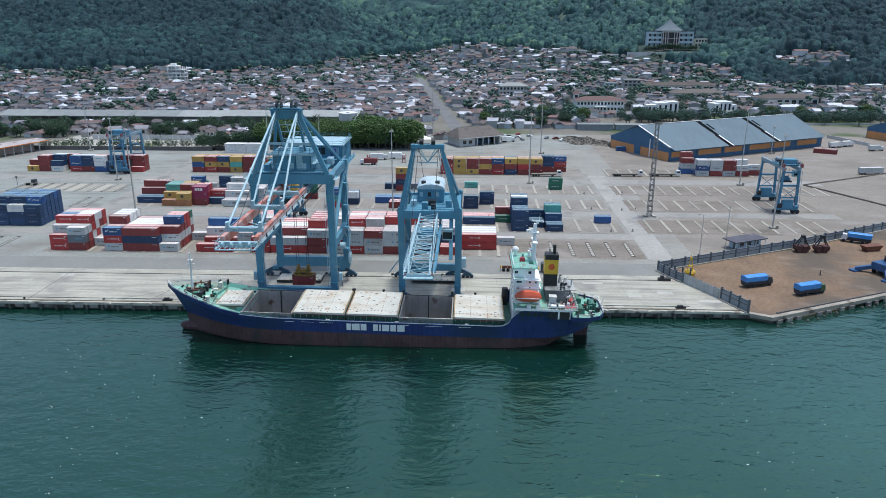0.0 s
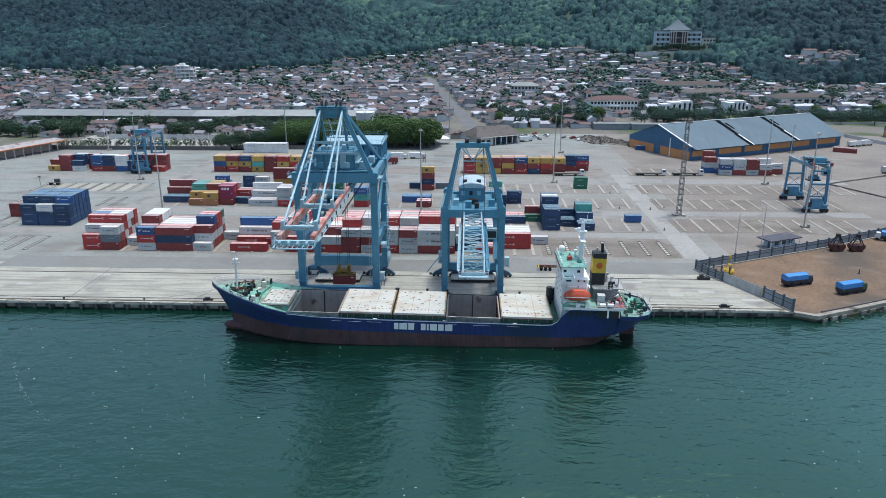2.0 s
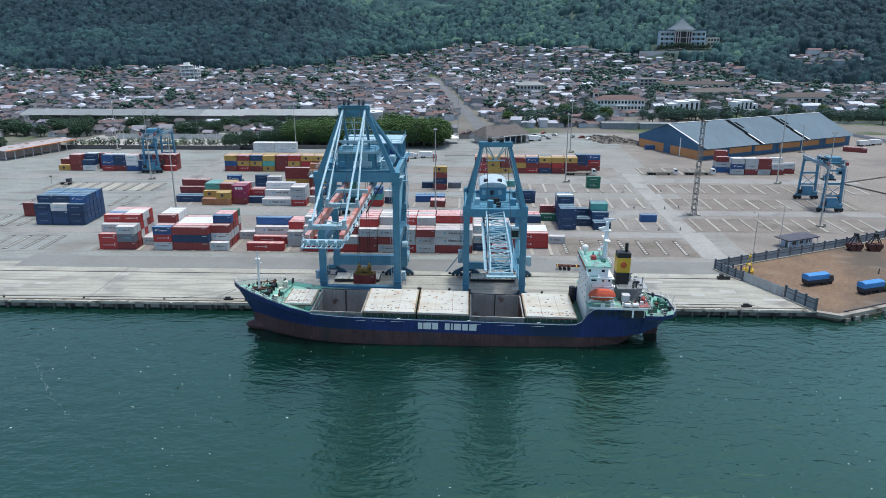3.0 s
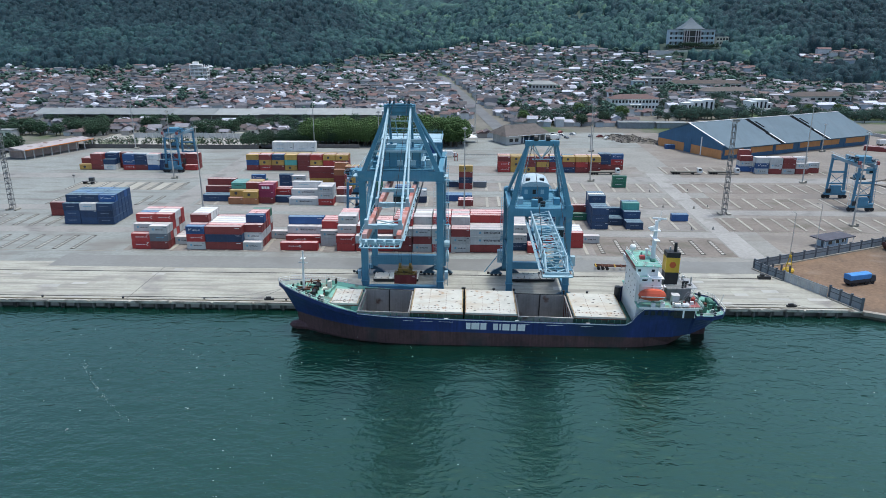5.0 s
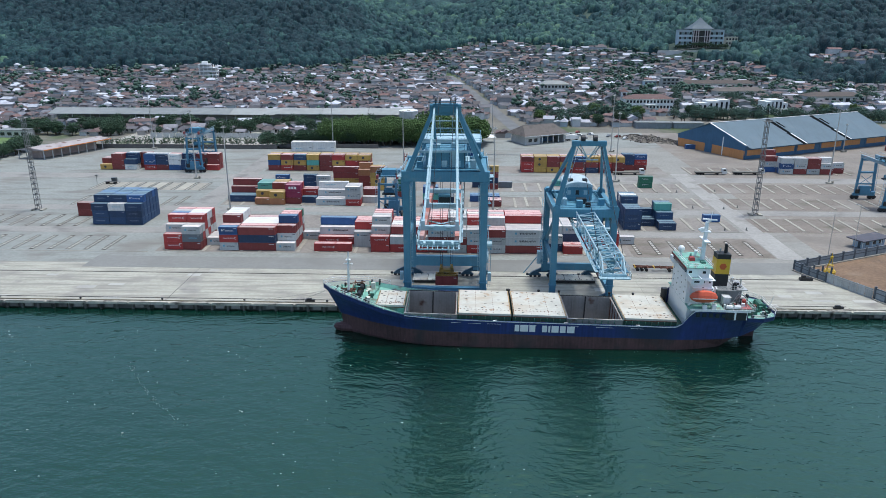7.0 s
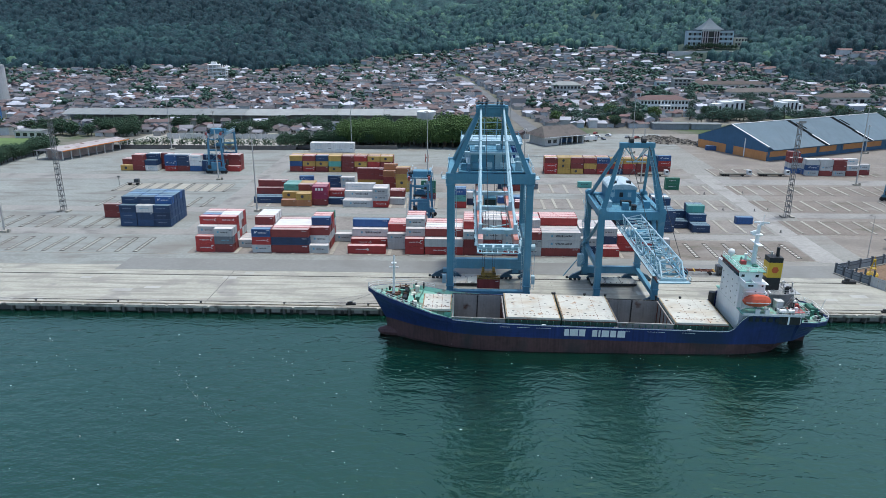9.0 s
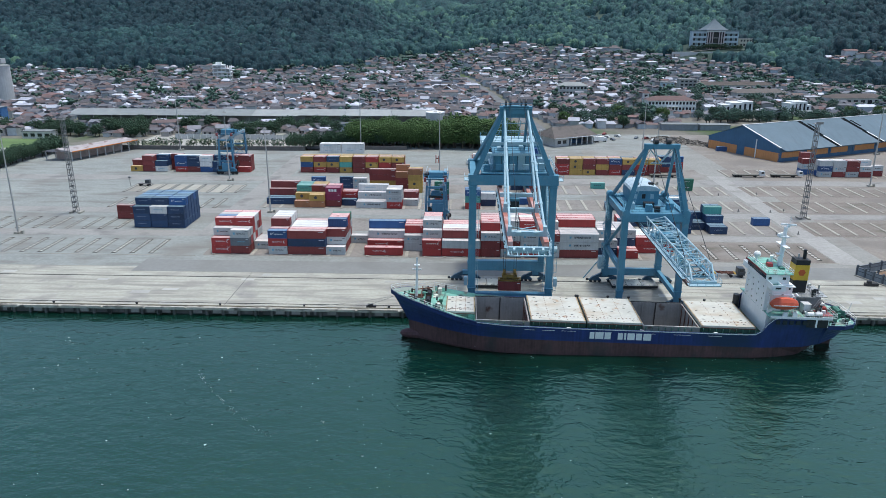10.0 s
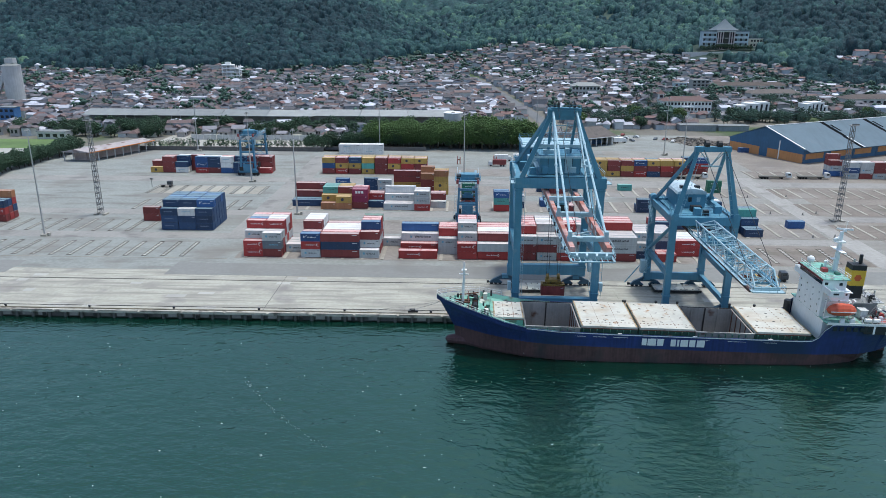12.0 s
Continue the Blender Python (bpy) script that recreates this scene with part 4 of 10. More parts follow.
part("roof", Solid().add([(-2.2, -2.6, 5.3), (30.2, -2.6, 5.3), (30.2, 18.4, 5.3), (-2.2, 18.4, 5.3), (3.0, 8.0, 10.6), (25.0, 8.0, 10.6)], [(0, 1, 5, 4), (1, 2, 5), (2, 3, 4, 5), (3, 0, 4), (3, 2, 1, 0)]), SHEDROOF, gs)
part("ridge_cap", Solid().beam((2.8, 8.0, 10.65), (25.2, 8.0, 10.65), 0.5, 0.2), ZINC, gs)
part("fascia", Solid().box(-2.2, -2.7, 5.0, 30.2, -2.6, 5.4), WHITEP, gs)
aw = thing("white_awning", "white fabric awning beside the gate shed", "awning", pose(58.5, 213, 0, 0, 0, 10))
part("cover", Solid().add([(0, 0, 3.4), (9, 0, 3.4), (9, 7, 3.4), (0, 7, 3.4), (4.5, 3.5, 5.4)], [(0, 1, 4), (1, 2, 4), (2, 3, 4), (3, 0, 4), (3, 2, 1, 0)]), WHITEP, aw)
for a, b in ((0.2, 0.2), (8.8, 0.2), (8.8, 6.8), (0.2, 6.8)):
    part("pole", Solid().tube((a, b, 0), (a, b, 3.4), 0.1, n=6), GALV, aw)
# open shed with a tiled roof on the west side of the yard
ws = thing("open_shed", "open-sided shed with faded pinkish roof and orange gutter", "shed", pose(-189, 155, 0, 0, 0, 0))
part("roof", Solid().add([(-3, -2, 5.0), (14, -4, 5.0), (32, 34, 5.4), (18, 36, 5.4), (5, -3, 6.4), (25, 35, 6.8), (-3, -2, 4.8), (14, -4, 4.8), (32, 34, 5.2), (18, 36, 5.2)],
                           [(0, 4, 5, 3), (4, 1, 2, 5), (0, 1, 4), (2, 3, 5), (6, 9, 8, 7), (0, 3, 9, 6), (1, 7, 8, 2), (0, 6, 7, 1), (2, 8, 9, 3)]), mat("faded pinkish grey roof", (0.36, 0.325, 0.32), 0.8, var=0.16, scale=0.3, stain=(0.17, 0.11, 0.09), stain_scale=0.25, stain_at=0.56), ws)
part("gutter", Solid().beam((14.1, -4.1, 5.0), (32.1, 34, 5.4), 0.4, 0.5), ORANGETRIM, ws, "orange painted gutter")
for i in range(9):
    t = i / 8
    part("post", Solid().box(13.2 + 18 * t - 0.2, -3.2 + 37 * t - 0.2, 0, 13.2 + 18 * t + 0.2, -3.2 + 37 * t + 0.2, 5.2), GREYWALL, ws)
    part("post", Solid().box(-1.8 + 20 * t - 0.2, -1 + 36 * t - 0.2, 0, -1.8 + 20 * t + 0.2, -1 + 36 * t + 0.2, 5.0), GREYWALL, ws)
part("back_room", Solid().add([(2, 2, 0), (9, 1, 0), (24, 32, 0), (17, 33, 0), (2, 2, 4.6), (9, 1, 4.6), (24, 32, 4.6), (17, 33, 4.6)],
                                [(3, 2, 1, 0), (4, 5, 6, 7), (0, 1, 5, 4), (1, 2, 6, 5), (2, 3, 7, 6), (3, 0, 4, 7)]), mat("pale pinkish wall", (0.44, 0.35, 0.32), 0.85, var=0.2, scale=0.4), ws)
solo("boundary_wall", Solid().box(-168, 188.5, 0, -60, 189.0, 2.4), DARKC, "long dark boundary wall behind the yard", "wall", kind="structure")
solo("boundary_wall", Solid().box(-60, 193.5, 0, -2, 194.0, 2.2), DARKC, "long dark boundary wall behind the yard", "wall", kind="structure")
slab("verge", -168, 189.1, -40, 260, 0.0, mat("pale dry ground", (0.36, 0.35, 0.31), 0.95, var=0.15, scale=0.05, stain=(0.12, 0.15, 0.07), stain_scale=0.05, stain_at=0.52),
     "pale dry ground with weeds behind the wall", "ground")
for i in range(24):
    solo("wall_panel", Solid().box(-150 + i * 4.0, 226 + (i % 5) * 0.15, 0, -146.3 + i * 4.0, 226.4 + (i % 5) * 0.15, 3.2), GREYWALL, "pale concrete wall panel along the railway", "wall", "railway wall panels")
# long station canopy
can = thing("station_canopy", "very long pale sheet canopy on posts beside the railway", "canopy")
ZINC_PALE = mat("bleached sheet roof", (0.29, 0.305, 0.295), 0.6, var=0.12, scale=0.2, streak=0.05, rand=0.1)
for i in range(8):
    x0 = -248 + i * 32.5
    z = 8.0 + (0.5 if i >= 5 else 0.0)
    s = Solid()
    a, b, c = (284, z - 0.7), (297, z + 2.2), (303, z + 0.6)
    s.prism([a, b, c, (303, z + 0.4), (297, z + 1.9), (284, z - 1.0)], 0, x0, x0 + 32.3)
    part("roof", s, ZINC_PALE if i >= 4 else ZINC, can, "pale sheet roof bay")
    for k in (4, 17, 30):
        part("post", Solid().box(x0 + k, 285, 0, x0 + k + 0.4, 285.4, z - 0.9), GREYWALL, can)
part("back_wall", Solid().box(-248, 296, 0, -150, 296.3, 8.0), mat("grimy grey wall", (0.20, 0.21, 0.21), 0.85, var=0.2, scale=0.1, streak=0.15), can)
part("back_wall", Solid().box(-150, 298, 0, 11, 298.3, 8.0), GREYWALL, can)


def block(name, label, x, y, z, w, d, h, floors, cols, wall, turn=0, roof=None, category="building"):
    b = thing(name, label, category, pose(x, y, z, 0, 0, turn))
    part("wall", Solid().box(0, 0, -4, w, d, h), wall, b)
    for f in range(floors):
        for c in range(cols):
            cx, cz = w * (c + 0.5) / cols, h * (f + 0.5) / floors
            part("window", Solid().box(cx - w / cols * 0.3, -0.06, cz - h / floors * 0.22, cx + w / cols * 0.3, 0.05, cz + h / floors * 0.25), GLASSDK, b)
        part("ledge", Solid().box(-0.3, -0.45, h * (f + 1) / floors - 0.3, w + 0.3, 0.0, h * (f + 1) / floors), wall, b)
    if roof:
        s = Solid()
        r = 3.0
        s.add([(-1, -1, h), (w + 1, -1, h), (w + 1, d + 1, h), (-1, d + 1, h), (d / 2, d / 2, h + r), (w - d / 2, d / 2, h + r)], [(0, 1, 5, 4), (1, 2, 5), (2, 3, 4, 5), (3, 0, 4), (3, 2, 1, 0)])
        part("roof", s, roof, b)
    else:
        part("roof", Solid().box(-0.3, -0.3, h, w + 0.3, d + 0.3, h + 0.5), ZINC, b)
    return b


REDTILE = mat("red clay tile", (0.122, 0.074, 0.068), 0.8, var=0.15, scale=0.3)
block("office_building", "white two-storey office with red hipped roof", 176.5, 368, 2, 38, 16, 8.6, 2, 14, WHITEP, 2, REDTILE)
porch = thing("office_porch", "white pillared porch before the office building", "porch", pose(191.0, 366.4, 2, 0, 0, 2))
part("canopy", Solid().box(0, -1.4, 4.0, 9.0, 2.0, 4.5), WHITEP, porch)
for k in range(4):
    part("pillar", Solid().box(0.2 + 2.75 * k, -1.3, -2, 0.55 + 2.75 * k, -0.95, 4.0), WHITEP, porch)
block("tower_house", "slim white tower with red cap", 175.5, 381, 2, 4, 4, 13, 3, 1, WHITEP, 0, REDTILE)

raw = thing("concrete_block", "unfinished white concrete frame of four open storeys", "building", pose(-253.0, 602, 6, 0, 0, 8))
for f in range(5):
    part("floor_slab", Solid().box(-0.5, -0.6, 3.9 * f - 0.35, 19.5 if f < 4 else 12.5, 12.4, 3.9 * f + 0.35), WHITEP, raw)
    if f < 4:
        for c in range(5):
            for d in (0.0, 11.6):
                part("column", Solid().box(4.6 * c, d, 3.9 * f + 0.35, 4.6 * c + 0.8, d + 0.6, 3.9 * f + 3.55), WHITEP, raw)
        part("infill_wall", Solid().box(0.8, 4.0 + 0.3 * f, 3.9 * f + 0.35, 18.0 - 4.0 * (f % 2), 4.3 + 0.3 * f, 3.9 * f + 3.55), GREYWALL, raw)
        part("parapet", Solid().box(5.4 + 3.0 * (f % 2), -0.3, 3.9 * f + 0.35, 13.0 + 3.0 * (f % 2), 0.0, 3.9 * f + 1.4), WHITEP, raw)
part("stair_head", Solid().box(3.0, 4.0, 15.95, 9.0, 9.0, 18.6), WHITEP, raw)
block("long_house", "grey long house with brown roof", 340, 410, 2, 50, 16, 7, 1, 8, GREYWALL, 6, TILE)
block("long_house", "pale long house with brown roof", 276, 452, 3, 46, 13, 6, 1, 9, GREYWALL, 4, SHEDROOF)
block("school_building", "long pale low school with grey roof", 262, 520, 4, 74, 10, 6, 1, 12, GREYWALL, 3, TILE)
block("concrete_house", "grey unfinished three-storey house", 247, 532, 4, 17, 11, 10, 3, 4, mat("raw grey render", (0.33, 0.34, 0.33), 0.85, var=0.15, scale=0.3, streak=0.15), 2)
block("pale_house", "pale blue two-storey house", 226, 520, 4, 12, 9, 8, 2, 3, mat("pale blue render", (0.42, 0.52, 0.57), 0.8, var=0.1, scale=0.3))
block("town_hall", "grey-white hall with tall windows in the town", 118, 470, 4, 26, 12, 9, 2, 8, GREYWALL, 0, ZINC)


def villa(x, y, z, turn, cells, label):
    """A white flat-roofed house of stepped cubes: x, width, front, depth, height of each."""
    v = thing("villa", label, "house", pose(x, y, z, 0, 0, turn))
    for a, w, f, d, h in cells:
        c = part("wall", Solid().box(a, f, -2, a + w, f + d, h), WHITEP, v)
        part("parapet", Solid().box(a - 0.25, f - 0.25, h, a + w + 0.25, f + d + 0.25, h + 0.55), WHITEP, c)
        n = max(1, int(w / 3.4))
        for i in range(n):
            cx = a + w * (i + 0.5) / n
            part("window", Solid().box(cx - 0.8, f - 0.06, 1.0, cx + 0.8, f + 0.05, h - 1.0), GLASSDK, c)
            part("pier", Solid().box(cx + w / n / 2 - 0.3, f - 0.6, -1, cx + w / n / 2, f, h - 0.2), WHITEP, c)


villa(230.5, 353, 1.5, 6, [(0, 7, 2.0, 9, 7.0), (7, 9, 0.0, 12, 8.6), (16.0, 8, 0.8, 10, 9.4)], "white modern villa with tall dark windows and stepped walls")
villa(281.0, 352, 2.0, 14, [(0, 5, 0.0, 10, 8.2), (5, 11, 1.6, 10, 9.2), (16.0, 5, 3.0, 9, 6.5)], "white flat-roofed modern house with stepped walls")
block("low_store", "white low garage with pale roof", 287, 344, 1, 12, 8, 4.0, 1, 3, WHITEP, 8)
block("low_store", "pale green low house", 256, 372, 2, 15, 8, 5.0, 1, 4, mat("pale green render", (0.50, 0.55, 0.42), 0.8, var=0.1, scale=0.3), 4)
block("field_store", "low store with pale sheet roof beside the field", -246, 224, 0, 18, 9, 4.2, 1, 4, GREYWALL)
block("blue_store", "blue walled store with pale roof", -313, 293, 2, 11, 8, 8.5, 2, 3, mat("blue wall paint", (0.06, 0.16, 0.34), 0.7, var=0.15))
tank = thing("water_tank", "pale grey round water tank rising above the grove", "water tank", pose(12.4, 238, 0.6))
part("tank_wall", Solid().tube((0, 0, 9.5), (0, 0, 15.7), 5.9, n=32), GREYWALL, tank)
part("rim", Solid().tube((0, 0, 15.6), (0, 0, 15.95), 6.05, n=32), WHITEP, tank)
part("hatch", Solid().box(-1.0, -3.0, 15.9, 1.2, -1.4, 16.4), CAPC, tank)
for k in range(8):
    a = k * math.pi / 4
    part("leg", Solid().tube((5.0 * math.cos(a), 5.0 * math.sin(a), -1), (5.0 * math.cos(a), 5.0 * math.sin(a), 9.6), 0.35, n=8), CAPC, tank)
block("low_store", "long low blue-grey windowless store building", 165, 277, 0, 24, 8, 4.0, 0, 0, WALLFENCE, 0)
block("low_store", "long low blue-grey windowless store building", 191, 278, 0, 20, 8, 3.6, 0, 0, WALLFENCE, 0)
# hilltop government building with a hipped pagoda-like roof
gb = thing("hill_building", "large grey-white building with tiered pointed roof on the hillside", "building", pose(314.3, 735, 37.2) @ Matrix.Diagonal((0.93, 0.93, 0.93, 1)))
# wall colour brightened and blued to paint the haze over the building
PALEBLUE = mat("pale wall paint tinted blue for haze", (0.50, 0.585, 0.64), 0.75, var=0.08, scale=0.2, streak=0.08)
SLATE = mat("blue-grey metal roof", (0.105, 0.140, 0.165), 0.75, var=0.12, scale=0.2)
PILLARPINK = mat("pale pink pillar paint", (0.58, 0.50, 0.50), 0.75, var=0.08, scale=0.3, streak=0.1)
CREAM = mat("cream wall paint", (0.55, 0.52, 0.43), 0.8, var=0.1, scale=0.3, streak=0.1)
part("wall", Solid().box(0, 0, -10, 62, 11, 22), PALEBLUE, gb)
part("rear_wall", Solid().box(16, 11, -6, 46, 22, 21), PALEBLUE, gb)
WINGREEN = mat("green-grey tinted glass", (0.16, 0.24, 0.25), 0.3, var=0.1, spec=0.6)
for f in range(3):
    for x0, x1 in ((1.5, 18.5), (43.5, 60.5)):
        n = 5
        for i in range(n):
            a = x0 + (x1 - x0) * i / n
            part("window", Solid().box(a + 0.2, -0.15, 3.8 + f * 6.1, a + (x1 - x0) / n - 0.2, 0.05, 7.0 + f * 6.1), WINGREEN if i % 2 else GLASSDK, gb)
        part("ledge", Solid().box(x0 - 1.8, -1.0, 8.0 + f * 6.1, x1 + 1.2, 0.0, 9.0 + f * 6.1), PALEBLUE, gb)
part("portico", Solid().box(19.4, -0.5, -2, 42.6, 0.02, 21.4), GLASSDK, gb, "dark tall glazing of the portico")
for f in range(2):
    part("portico_floor", Solid().box(19.4, -1.4, 6.0 + 7.2 * f, 42.6, -0.5, 6.7 + 7.2 * f), GREYWALL, gb)
for i in range(6):
    x = 20.0 + (i % 3) * 3.2 + (i // 3) * 15.2
    part("pillar", Solid().box(x, -2.6, -4, x + 1.1, -1.5, 22), PILLARPINK, gb)
part("lintel", Solid().box(18.6, -2.9, 21.4, 43.4, 0.0, 23.0), WHITEP, gb)
tier = Solid()
tier.loft([[(31 + sx * wx, 11 + sy * wx * 0.92, z) for sx, sy in ((-1, -1), (1, -1), (1, 1), (-1, 1))] for wx, z in
           ((16.9, 23.6), (16.6, 23.0), (14.6, 24.6), (12.0, 26.4), (9.2, 28.6), (6.8, 30.8), (4.6, 33.2), (2.4, 35.6), (0.4, 38.2))])
part("roof", tier, SLATE, gb, "pointed curving grey roof")
for sx in (0, 1):
    part("wing_roof", Solid().box(-0.6 + 43.5 * sx, -0.8, 22, 19.1 + 43.5 * sx, 11.6, 22.7), SLATE, gb)
block("side_block", "cream two-storey annex on the hillside", 375.5, 738, 39, 15, 10, 10, 2, 4, CREAM)
solo("retaining_wall", Solid().box(286, 716, 18, 386, 717, 33.5), GREYWALL, "pale retaining wall below the hill building", "wall", kind="structure")
hill_track = Solid()
track = [(284, 700), (286, 708), (292, 716), (300, 722), (312, 725), (340, 725), (378, 727)]
for (ax_, ay_), (bx_, by_) in zip(track, track[1:]):
    hill_track.add([(ax_ - 1.2, ay_ + 1.2, height(ax_, ay_) + 0.9), (bx_ - 1.2, by_ + 1.2, height(bx_, by_) + 0.9), (bx_ + 1.2, by_ - 1.2, height(bx_, by_) + 0.9), (ax_ + 1.2, ay_ - 1.2, height(ax_, ay_) + 0.9)], [(0, 1, 2, 3)])
solo("hill_track", hill_track, CAPC, "pale concrete drive up to the hill building", "road", kind="structure")
# silo at the west edge
sl = thing("silo", "pale concrete silo with sloping chute", "silo", pose(-367, 402, 3))
part("drum", Solid().tube((0, 0, 0), (0, 0, 30), 7.5, n=24), GREYWALL, sl)
part("cap", Solid().tube((0, 0, 30), (0, 0, 32), 8.0, 3.0, n=24), ZINC, sl)
part("chute", Solid().beam((-14, -4, 4), (-3, -2, 28), 4, 3), GREYWALL, sl)
part("head_house", Solid().box(-3, -3, 32, 4, 3, 36), GREYWALL, sl)
# road into the town
solo("town_road", sheet([-0.5, 0.5], [i / 20 for i in range(21)], lambda x, y: 0, "town_road"), mat("town asphalt", (0.140, 0.145, 0.148), 0.9, var=0.2, scale=0.1), "pale asphalt road leading up into the town", "road", kind="structure")
rd = bpy.data.objects["town_road"]
for v in rd.data.vertices:
    t = v.co.y
    y = 262 + 410 * t
    x = 84 - 57 * t + v.co.x * 9.5
    v.co = (x, y, height(x, y) + 0.12)

# ---- town houses ----
RT = random.Random(21)
KEEP_OUT = [(172, 350, 218, 392), (-262, 595, -228, 622), (226, 340, 258, 370), (272, 336, 306, 370), (338, 400, 392, 432), (274, 446, 324, 470), (258, 512, 340, 536), (222, 512, 266, 546), (114, 464, 148, 486), (297, 706, 390, 760), (-382, 390, -350, 415),
            (80, 210, 195, 280), (-250, 280, 70, 308), (-170, 190, -40, 234), (185, 150, 450, 330), (-420, 120, -205, 224), (-248, 220, -226, 236), (-316, 288, -298, 304)]


TOWN_REACH = ((-900, 55), (-300, 55), (-200, 34), (-150, 40), (-63, 88), (0, 110), (67, 165), (130, 155), (170, 132), (290, 112), (335, 72), (400, 30), (900, 0))


def town_reach(x):
    """How far above the foot of the hill the houses climb."""
    x = min(max(x, -899), 899)
    for (a, p), (b, q) in zip(TOWN_REACH, TOWN_REACH[1:]):
        if a <= x <= b:
            return p + (q - p) * (x - a) / (b - a)


def house_free(x, y):
    if any(a - 5 < x < c + 5 and b - 6 < y < d + 5 for a, b, c, d in KEEP_OUT):
        return False
    t = (y - 262) / 410
    return not (0 < t < 1.03 and abs(x - (84 - 57 * t)) < 9.5 + (4 if y < 330 else 0))


def house_geo(w, d, e, r, hip, turn):
    """Walls and roof of a small house, round the origin."""
    c, s = math.cos(turn), math.sin(turn)
    def R(pts):
        return [(x * c - y * s, x * s + y * c, z) for x, y, z in pts]
    a, b = w / 2, d / 2
    walls = (R([(-a, -b, -2.5), (a, -b, -2.5), (a, b, -2.5), (-a, b, -2.5), (-a, -b, e), (a, -b, e), (a, b, e), (-a, b, e)]),
             [(0, 1, 5, 4), (1, 2, 6, 5), (2, 3, 7, 6), (3, 0, 4, 7), (4, 5, 6, 7)])
    o = 0.6
    k = a * 0.45 if hip else 0.0
    roof = (R([(-a - o, -b - o, e - 0.15), (a + o, -b - o, e - 0.15), (a + o, b + o, e - 0.15), (-a - o, b + o, e - 0.15), (-a - o + k, 0, e + r), (a + o - k, 0, e + r)]),
            [(0, 1, 5, 4), (1, 2, 5), (2, 3, 4, 5), (3, 0, 4), (3, 2, 1, 0)])
    win = []
    for px_, pw in ((-a * 0.5, 1.2), (a * 0.35, 1.6)):
        win.append(Solid().add(R([(px_ - pw / 2, -b - 0.04, e * 0.35), (px_ + pw / 2, -b - 0.04, e * 0.35), (px_ + pw / 2, -b - 0.04, e * 0.8), (px_ - pw / 2, -b - 0.04, e * 0.8)]), [(0, 1, 2, 3)]))
    return walls, roof, win


spots = []
y = 238.0
while y < 890:
    x = -620.0
    while x < 640:
        px_, py_ = x + RT.uniform(-2.6, 2.6), y + RT.uniform(-2.4, 2.4)
        yf = foot(px_)[0]
        top = town_reach(px_) + 22 * noise.noise((px_ * 0.02, 3.0, 0))
        dens = 0.95 if py_ < yf - 20 else (0.8 if py_ < yf + 25 else (0.66 if py_ < yf + top else 0.0))
        if px_ > 390 and py_ > 440:
            dens *= 0.45 if py_ < yf - 20 else 0.0
        if 445 < px_ < 525 and 622 < py_ < 664:
            dens = 0.8
        dens *= 0.62 + 0.6 * noise.noise((px_ * 0.016, py_ * 0.016, 7.0)) + 0.3
        if py_ < 283 and -250 < px_ < -45:
            dens = 0.62
        elif py_ < 330 and -245 < px_ < 75:
            dens *= 0.55
        if RT.random() < dens and house_free(px_, py_):
            spots.append((px_, py_))
        x += RT.uniform(5.6, 8.4)
    y += RT.uniform(5.9, 7.5)
near = sorted(range(len(spots)), key=lambda i: spots[i][1])[:280]
near = set(near)
stuff_w, stuff_r = Solid(), Solid()
HOUSE_ROOF = mat("house roofs", (1, 1, 1), 0.75, var=0.16, scale=0.25, rand=0.1, palette=[
    (0.131, 0.090, 0.084), (0.108, 0.087, 0.086), (0.162, 0.111, 0.103), (0.125, 0.119, 0.132), (0.080, 0.072, 0.079), (0.144, 0.097, 0.090), (0.217, 0.214, 0.235), (0.479, 0.474, 0.518), (0.119, 0.097, 0.095), (0.089, 0.085, 0.094)])
HOUSE_WALL = mat("house walls", (1, 1, 1), 0.85, var=0.14, scale=0.3, rand=0.1, palette=[(0.52, 0.51, 0.48), (0.40, 0.39, 0.36), (0.58, 0.55, 0.47), (0.33, 0.31, 0.29), (0.47, 0.50, 0.51)])
for i, (px_, py_) in enumerate(spots):
    z = height(px_, py_)
    w, d, e, r = RT.uniform(4.8, 8.6), RT.uniform(4.4, 6.6), RT.choice((2.6, 2.8, 3.0, 3.2, 3.4, 5.2)), RT.uniform(0.9, 2.0)
    if RT.random() < 0.10:
        w, r = w * 1.4, 0.8
    elif RT.random() < 0.035:
        w, d, e, r = RT.uniform(9, 15), RT.uniform(7, 9), RT.uniform(5.5, 7.5), RT.uniform(0.4, 1.6)
    turn = RT.choice((0.0, math.pi / 2)) + RT.uniform(-0.25, 0.25)
    walls, roof, win = house_geo(w, d, e, r, RT.random() < 0.35, turn)
    if i in near:
        h = thing("house", "small low house with weathered pitched roof in the crowded town", "house", pose(px_, py_, z), "town houses")
        part("wall", Solid().add(*walls), HOUSE_WALL, h)
        part("roof", Solid().add(*roof), HOUSE_ROOF, h)
        for w_ in win:
            part("window", w_, GLASSDK, h)
    else:
        for s, g in ((stuff_w, walls), (stuff_r, roof)):
            s.add([(a + px_, b + py_, c + z) for a, b, c in g[0]], g[1])
town = thing("town", "crowded low houses with brown, grey and white roofs", "houses", kind="stuff")
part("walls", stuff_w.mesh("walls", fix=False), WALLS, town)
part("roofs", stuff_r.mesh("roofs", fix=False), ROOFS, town)


